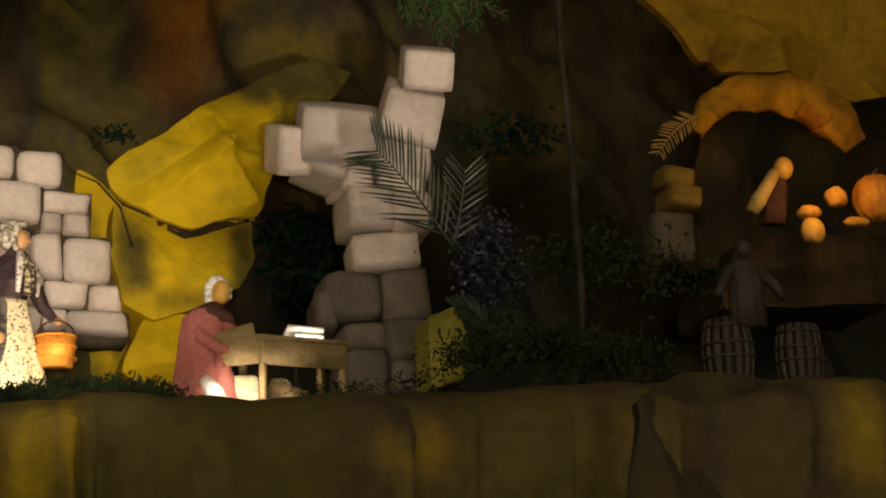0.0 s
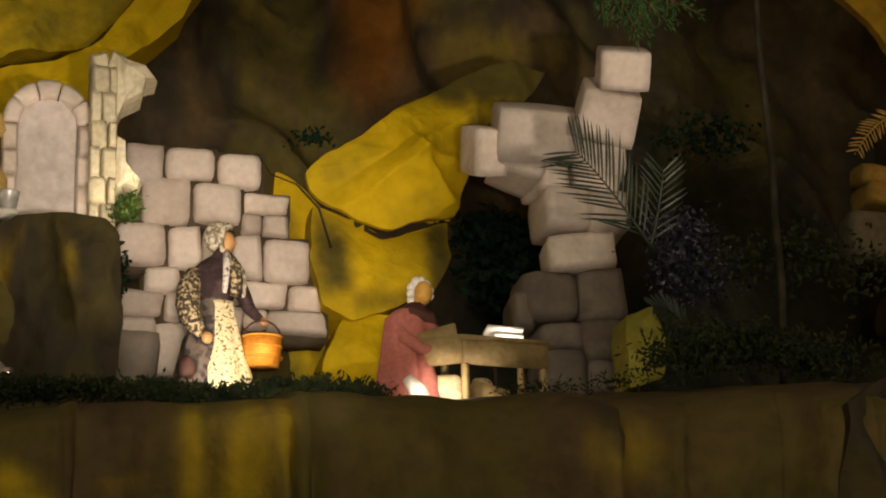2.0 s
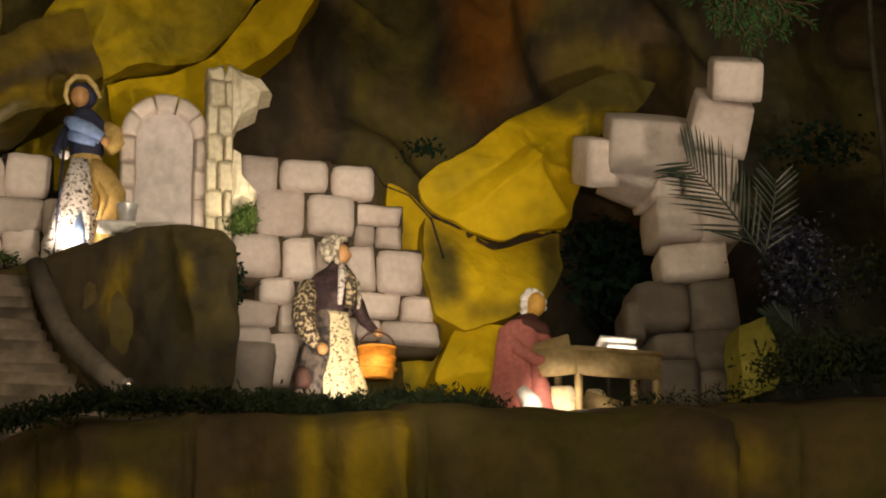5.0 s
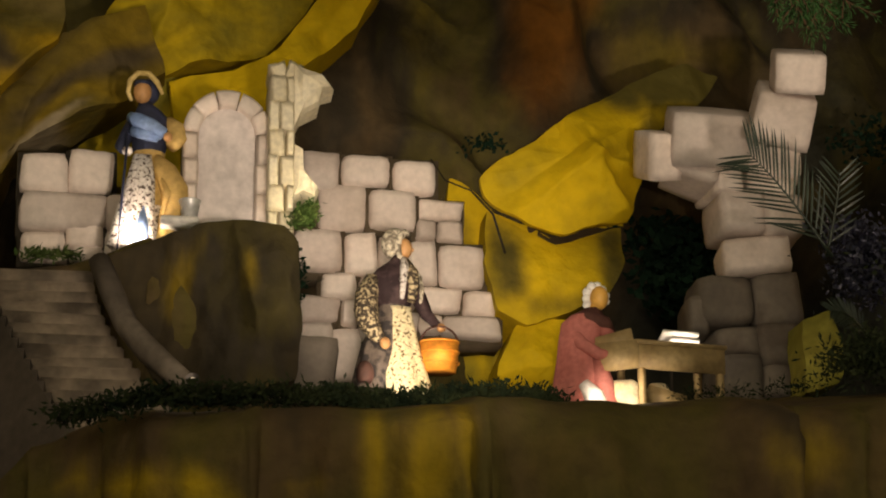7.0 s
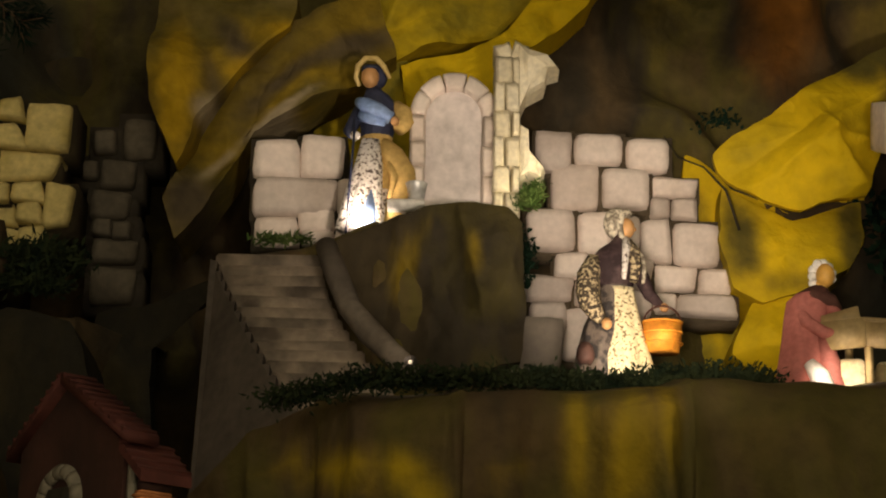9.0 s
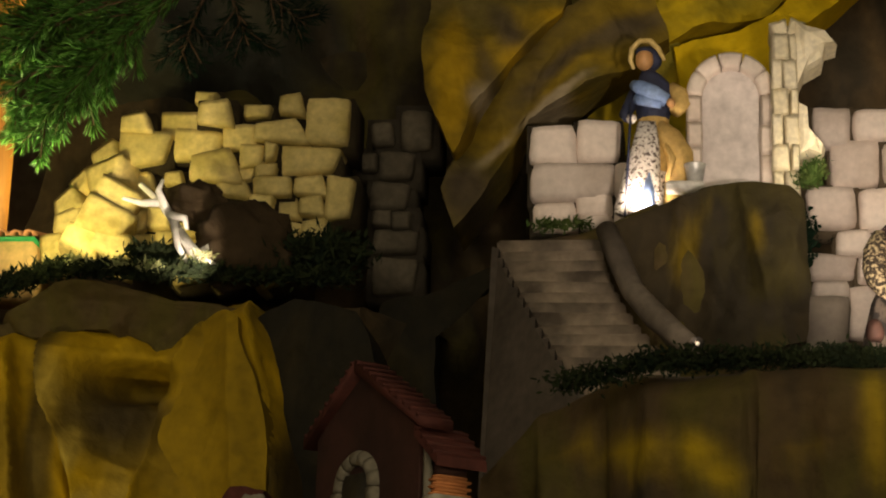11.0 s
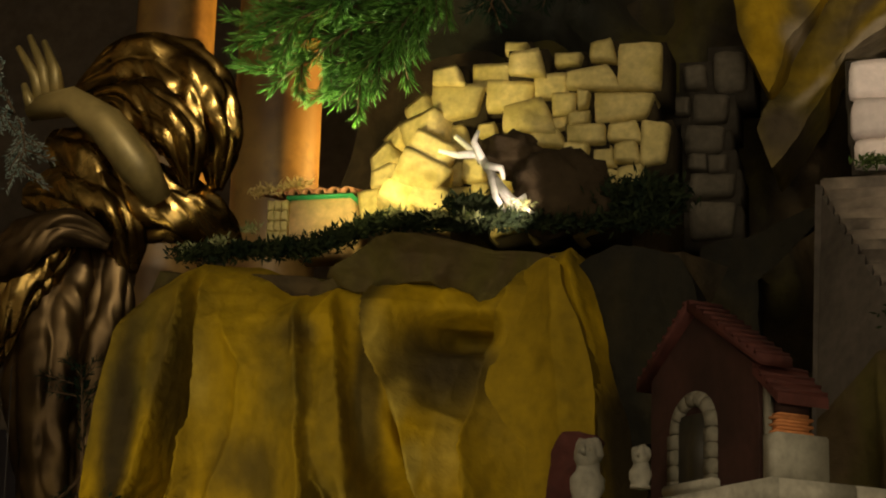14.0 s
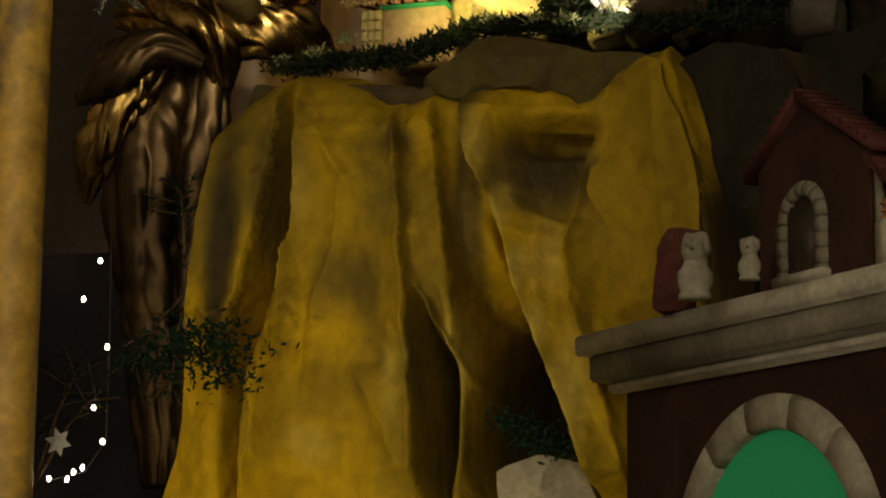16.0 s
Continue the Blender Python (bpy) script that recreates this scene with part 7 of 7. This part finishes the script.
def star():
    bm = bmesh.new()
    ring = []
    for k in range(12):
        a = math.pi * k / 6 + math.pi / 12
        r = 0.026 if k % 2 else 0.014
        ring.append((r * math.cos(a), r * math.sin(a)))
    f = [bm.verts.new((x, 0, z)) for x, z in ring]
    c0, c1 = bm.verts.new((0, -0.006, 0)), bm.verts.new((0, 0.006, 0))
    for k in range(12):
        bm.faces.new((c0, f[k], f[(k + 1) % 12]))
        bm.faces.new((c1, f[(k + 1) % 12], f[k]))
    bmesh.ops.recalc_face_normals(bm, faces=bm.faces[:])
    ob = tagged(part("star", bm, white_paint), "white paper star hanging on the tree", "star")
    ob.location = (-1.665, 3.180, 1.773)
    for p in ob.data.polygons:
        p.use_smooth = False


star()


# ---- greenery ----
def needles(bm, a, b, count, length, rng, spread=60, width=0.0011):
    """Needles along the twig from a to b."""
    a, b = Vector(a), Vector(b)
    d = (b - a).normalized()
    for i in range(count):
        p = a.lerp(b, i / count)
        side = Vector((rng.gauss(0, 1), rng.gauss(0, 1), rng.gauss(0, 1)))
        side = (side - d * side.dot(d)).normalized()
        t = math.tan(radians(rng.uniform(spread * 0.6, spread)))
        v = (d + side * t).normalized() * length * rng.uniform(0.7, 1.1)
        w = v.cross(Vector((rng.random(), rng.random(), rng.random() + 0.1))).normalized() * width
        w2 = v.cross(w).normalized() * width
        m = p + v * 0.6
        vs = [bm.verts.new(q) for q in (p, m + w, m - w * 0.5 + w2, m - w * 0.5 - w2, p + v)]
        for f in ((0, 1, 2), (0, 2, 3), (0, 3, 1), (4, 2, 1), (4, 3, 2), (4, 1, 3)):
            bm.faces.new([vs[k] for k in f])


def fir(name, root, tips, mat, label, seed, length=0.03, count=70, twigs=6, reach=0.06, spread=52):
    rng = random.Random(seed)
    top = empty(name, *root, label=label, category="fir branch")
    o = Vector(root)
    bm, stem = bmesh.new(), bmesh.new()
    for tip in tips:
        t = Vector(tip) - o
        mid = t * 0.5 + Vector((0, 0, 0.02))
        tube(stem, [(0, 0, 0), mid, t], [0.004, 0.003, 0.0015], 0, 6)
        needles(bm, mid * 0.3, mid, count // 2, length, rng, spread)
        needles(bm, mid, t, count, length, rng, spread)
        d = t.normalized()
        n = d.cross(Vector((0, 1, 0))).normalized()
        for k in range(twigs):
            f = 0.2 + 0.75 * k / twigs
            s = mid * (1 - f) + t * f
            e = s + (d * 0.75 + n * (0.7 if k % 2 else -0.7) + Vector((rng.uniform(-0.3, 0.3), rng.uniform(-0.6, 0.5), rng.uniform(-0.45, 0.1)))).normalized() * reach * rng.uniform(0.75, 1.15)
            tube(stem, [s, e], [0.002, 0.001], 0, 5)
            needles(bm, s, e, count // 2, length, rng, spread)
    part("stem", stem, bark, top)
    tagged(part("needles", bm, mat, top), kind="stuff")


fir("fir_branch", (-0.700, 3.060, 2.890), [(-1.118, 2.980, 2.704), (-1.070, 2.990, 2.612), (-1.020, 3.000, 2.650), (-0.958, 3.000, 2.588), (-0.925, 3.010, 2.640), (-0.888, 3.020, 2.690), (-1.000, 3.000, 2.775), (-1.040, 3.020, 2.745), (-0.850, 3.030, 2.750), (-1.075, 2.960, 2.685), (-0.930, 3.040, 2.830)], leaf_green, "bright green fir branch hanging over the wall", 1, 0.034, 150, 7, 0.075, 40)
fir("fir_branch", (-0.724, 3.250, 2.972), [(-0.886, 3.200, 2.836), (-0.766, 3.200, 2.799), (-0.660, 3.250, 2.844), (-0.563, 3.250, 2.880)], fir_dark, "dark fir branch in the shade above the wall", 2, 0.028, 90)
fir("fir_branch", (1.070, 3.000, 3.000), [(1.010, 2.980, 2.915), (1.050, 2.980, 2.893), (1.075, 3.000, 2.890), (1.105, 3.000, 2.900), (1.150, 3.000, 2.915)], fir_mid, "green fir branch above the broken gateway", 3, 0.026, 45)
fir("fir_branch", (-1.470, 3.250, 2.028), [(-1.546, 3.200, 1.889), (-1.357, 3.150, 1.851), (-1.472, 3.200, 1.850), (-1.510, 3.300, 2.227)], fir_dark, "dark fir branch behind the ochre cliff", 4, 0.022, 60)
fir("fir_branch", (-1.732, 3.400, 2.738), [(-1.756, 3.350, 2.767), (-1.739, 3.350, 2.700), (-1.676, 3.350, 2.641), (-1.690, 3.360, 2.602)], fir_frost, "frosted grey-green fir twig by the statue", 5, 0.016, 50)
fir("fir_branch", (-1.718, 3.200, 1.701), [(-1.717, 3.150, 1.812), (-1.642, 3.200, 1.901), (-1.598, 3.200, 1.862), (-1.726, 3.150, 1.764)], fir_dark, "dark fir twigs of the lit tree", 6, 0.018, 45)


def frond(root, tip, droop, count, length, mat, label, seed, width=0.0017):
    rng = random.Random(seed)
    top = empty("palm_frond", *root, label=label, category="palm frond", group="palm fronds")
    o, t = Vector(root), Vector(tip) - Vector(root)
    ctrl = t * 0.55 + Vector(droop)
    def at(s):
        return ctrl * (2 * s * (1 - s)) + t * s * s
    bm = bmesh.new()
    tube(bm, [at(i / 12) for i in range(13)], [0.0028 - 0.0002 * i for i in range(13)], 0, 6)
    part("rachis", bm, mat, top)
    me = bpy.data.meshes.new("leaflet")
    vs, fs = [], []
    for i in range(7):
        f = i / 6
        w = width * math.sin(math.pi * min(1, 0.12 + f * 0.88)) ** 0.7
        z = -0.1 * f * f
        vs += [(f, -w / 0.1 * 0.1, z + 0.004), (f, 0, z), (f, w / 0.1 * 0.1, z + 0.004)]
    for i in range(6):
        for k in (0, 1):
            fs.append((3 * i + k, 3 * i + k + 1, 3 * i + k + 4, 3 * i + k + 3))
    me.from_pydata(vs, [], fs)
    me.materials.append(mat)
    for i in range(count):
        s = 0.12 + 0.86 * i / count
        p, d = at(s), (at(min(1, s + 0.02)) - at(s - 0.02)).normalized()
        for side in (-1, 1):
            n = d.cross(Vector((0, -1, 0.2))).normalized() * side
            v = (d * 0.75 + n * 0.75 + Vector((0, rng.uniform(-0.25, 0.1), rng.uniform(-0.12, 0.06)))).normalized()
            ln = length * (0.55 + 0.6 * math.sin(math.pi * min(1, 0.2 + s * 0.75))) * rng.uniform(0.9, 1.08)
            y = v.cross(Vector((0, 1, 0))).normalized()
            z = v.cross(y)
            ob = new("leaflet", me)
            ob.parent = top
            m = Matrix((v * ln, y, z * ln)).transposed().to_4x4()
            m.translation = p
            ob.matrix_basis = m


frond((1.078, 2.960, 2.478), (0.938, 2.920, 2.628), (-0.01, 0.0, 0.035), 19, 0.088, palm_green, "drooping dark green palm frond before the gateway", 1, 0.0020)
frond((1.082, 3.000, 2.490), (1.098, 2.960, 2.622), (0.012, 0.0, 0.02), 10, 0.052, palm_green, "upright dark palm frond before the gateway", 2, 0.0016)
frond((1.142, 3.000, 2.362), (1.063, 2.950, 2.387), (0.0, 0.0, 0.03), 14, 0.03, palm_green, "small dark palm frond by the gateway foot", 4)
frond((1.627, 3.200, 2.831), (1.504, 3.130, 2.722), (0.0, 0.0, 0.03), 14, 0.03, palm_orange, "dry palm frond lit orange at the cave", 5)


def tuft(name, places, count, size, mat, label, seed, up=0.6, spread=0.03, leaf=0.3):
    """Small pointed leaves strewn round a line of places."""
    rng = random.Random(seed)
    bm = bmesh.new()
    pts = [Vector(p) for p in places]
    for i in range(count):
        s = rng.random() * (len(pts) - 1)
        k = min(int(s), len(pts) - 2)
        c = pts[k].lerp(pts[k + 1], s - k) + Vector((rng.gauss(0, spread), rng.gauss(0, spread * 0.7), rng.gauss(0, spread * 0.45)))
        v = Vector((rng.gauss(0, 1), rng.gauss(0, 0.7), rng.gauss(up, 0.7))).normalized() * size * rng.uniform(0.5, 1.3)
        w = v.cross(Vector((rng.gauss(0, 1), rng.gauss(0, 1), rng.gauss(0, 1)))).normalized() * size * leaf * 0.5
        a, b, d, e = (bm.verts.new(q) for q in (c, c + v * 0.5 + w, c + v, c + v * 0.5 - w))
        bm.faces.new((a, b, d, e))
    return tagged(part(name, bm, mat), label, "greenery", kind="stuff")


MOSS = "dark green moss and small leaves "
tuft("moss", [(-0.062, 2.420, 2.077), (0.050, 2.380, 2.098), (0.141, 2.360, 2.096), (0.271, 2.340, 2.095)], 4200, 0.0095, moss, MOSS + "along the ledge", 1, spread=0.014, leaf=0.4)
tuft("moss", [(0.269, 2.500, 2.129), (0.353, 2.500, 2.124), (0.423, 2.500, 2.134), (0.494, 2.500, 2.136), (0.535, 2.500, 2.130)], 4600, 0.010, moss, MOSS + "round the figures", 2, spread=0.015, leaf=0.4)
tuft("moss", [(0.725, 2.600, 2.169), (0.825, 2.600, 2.172), (0.894, 2.500, 2.162)], 350, 0.009, moss, MOSS + "before the gateway", 3, spread=0.012)
tuft("bush", [(0.968, 2.600, 2.214), (1.043, 2.650, 2.253), (1.126, 2.650, 2.248), (1.214, 2.600, 2.222)], 4500, 0.013, bush_green, "dark green bush beside the gateway", 4, spread=0.03)
tuft("moss", [(-1.235, 3.060, 2.360), (-1.080, 3.060, 2.361), (-1.004, 3.060, 2.363), (-0.917, 3.080, 2.402)], 4200, 0.016, moss, MOSS + "by the hut", 5, spread=0.013)
tuft("moss", [(-0.908, 3.050, 2.398), (-0.781, 3.060, 2.395), (-0.644, 3.060, 2.392), (-0.447, 3.100, 2.392)], 5000, 0.016, moss, MOSS + "at the wall's foot", 6, spread=0.012)
tuft("bush", [(-0.783, 3.100, 2.434), (-0.736, 3.100, 2.432)], 900, 0.018, moss, "dark green sprig before the wall", 7, spread=0.013)
tuft("bush", [(-0.527, 3.100, 2.427), (-0.473, 3.150, 2.448)], 2600, 0.02, moss, "dark green shrub beside the boulder", 8, spread=0.028)
tuft("ivy", [(0.952, 3.500, 2.683), (0.979, 3.450, 2.585), (0.998, 3.450, 2.524)], 2600, 0.022, fir_dark, "dark green foliage behind the gateway", 9, spread=0.035, leaf=0.6)
tuft("ivy", [(0.594, 3.460, 2.813), (0.648, 3.450, 2.820)], 90, 0.012, fir_dark, "dark green sprig in the rock beside the yellow sheet", 11, spread=0.014, leaf=0.6)
tuft("lavender", [(1.150, 3.050, 2.554), (1.166, 3.050, 2.498), (1.173, 3.050, 2.442)], 1800, 0.013, lavender, "purple flowering bush with pale flecks", 12, spread=0.03, leaf=0.5)
tuft("shrub", [(1.276, 3.300, 2.795), (1.319, 3.300, 2.809)], 380, 0.014, fir_dark, "dark shiny foliage beside the gateway", 13, spread=0.04, leaf=0.6)
tuft("shrub", [(1.185, 2.900, 2.437), (1.309, 2.900, 2.470), (1.374, 2.800, 2.399)], 700, 0.013, bush_green, "dark foliage in the shade", 14, spread=0.05, leaf=0.6)
tuft("ivy", [(-1.437, 3.000, 1.874), (-1.323, 2.920, 1.897), (-1.226, 2.860, 1.895), (-1.228, 2.860, 1.819)], 900, 0.015, fir_dark, "dark green ivy hanging beside the ochre cliff", 15, spread=0.034, leaf=0.4)
tuft("foliage", [(-0.811, 2.950, 1.774), (-0.754, 2.930, 1.743), (-0.713, 2.900, 1.724)], 700, 0.014, fir_dark, "dark green leaves in the hollow of the cliff", 19, spread=0.018, leaf=0.4)
# added leaves stand in for the darkness of this gap
tuft("ivy", [(0.239, 3.300, 2.555), (0.257, 3.300, 2.507), (0.240, 3.280, 2.462)], 1400, 0.014, fir_dark, "near-black leaves added to darken the gap below the shaft", 20, spread=0.017, leaf=0.5)
tuft("moss", [(0.265, 3.100, 2.538), (0.283, 3.120, 2.577)], 500, 0.012, moss_bright, "bright green moss at the shaft's foot", 16, spread=0.01)
# lit specks of moss, added as sprigs in a paler copy of its colour
for k, at in enumerate([(-1.228, 3.05, 2.366), (-1.175, 3.05, 2.374), (-1.117, 3.03, 2.388), (-0.876, 3.03, 2.404), (-0.806, 3.03, 2.398), (-0.756, 3.03, 2.392), (-0.672, 3.03, 2.408)]):
    tuft("sprig", [at, (at[0] + 0.02, at[1], at[2] + 0.004)], 80, 0.012, moss_lit, "sprig of moss, the lamp's light put into its pale green", 30 + k, spread=0.007, leaf=0.25)
tuft("straw", [(-1.160, 3.180, 2.493), (-1.074, 3.190, 2.511)], 260, 0.016, straw, "pale dry straw on the hut's roof", 17, spread=0.006, leaf=0.2)
tuft("moss", [(-0.156, 3.160, 2.491), (-0.077, 3.160, 2.496)], 300, 0.014, moss_bright, "green sprigs at the low wall", 18, spread=0.008)


def stray_twig(path, label):
    bm = bmesh.new()
    tube(bm, path, [0.0022 - 0.0014 * i / (len(path) - 1) for i in range(len(path))], 0, 6)
    tagged(part("dry_twig", bm, bark_grey), label, "twig")


stray_twig([(0.641, 3.380, 2.592), (0.617, 3.360, 2.656), (0.582, 3.380, 2.704), (0.543, 3.420, 2.734), (0.521, 3.440, 2.780)], "thin dark dry twig bent over the ruined wall")


def cord():
    bm = bmesh.new()
    tube(bm, [(1.233, 2.850, 2.988), (1.227, 2.850, 2.812), (1.227, 2.840, 2.695), (1.232, 2.840, 2.584), (1.230, 2.840, 2.507), (1.229, 2.830, 2.383), (1.220, 2.830, 2.244)], [0.004, 0.005, 0.005, 0.006, 0.006, 0.006, 0.006], 0, 10)
    tagged(part("palm", bm, bark_grey), "thin grey palm stem before the dark rock", "palm")


cord()
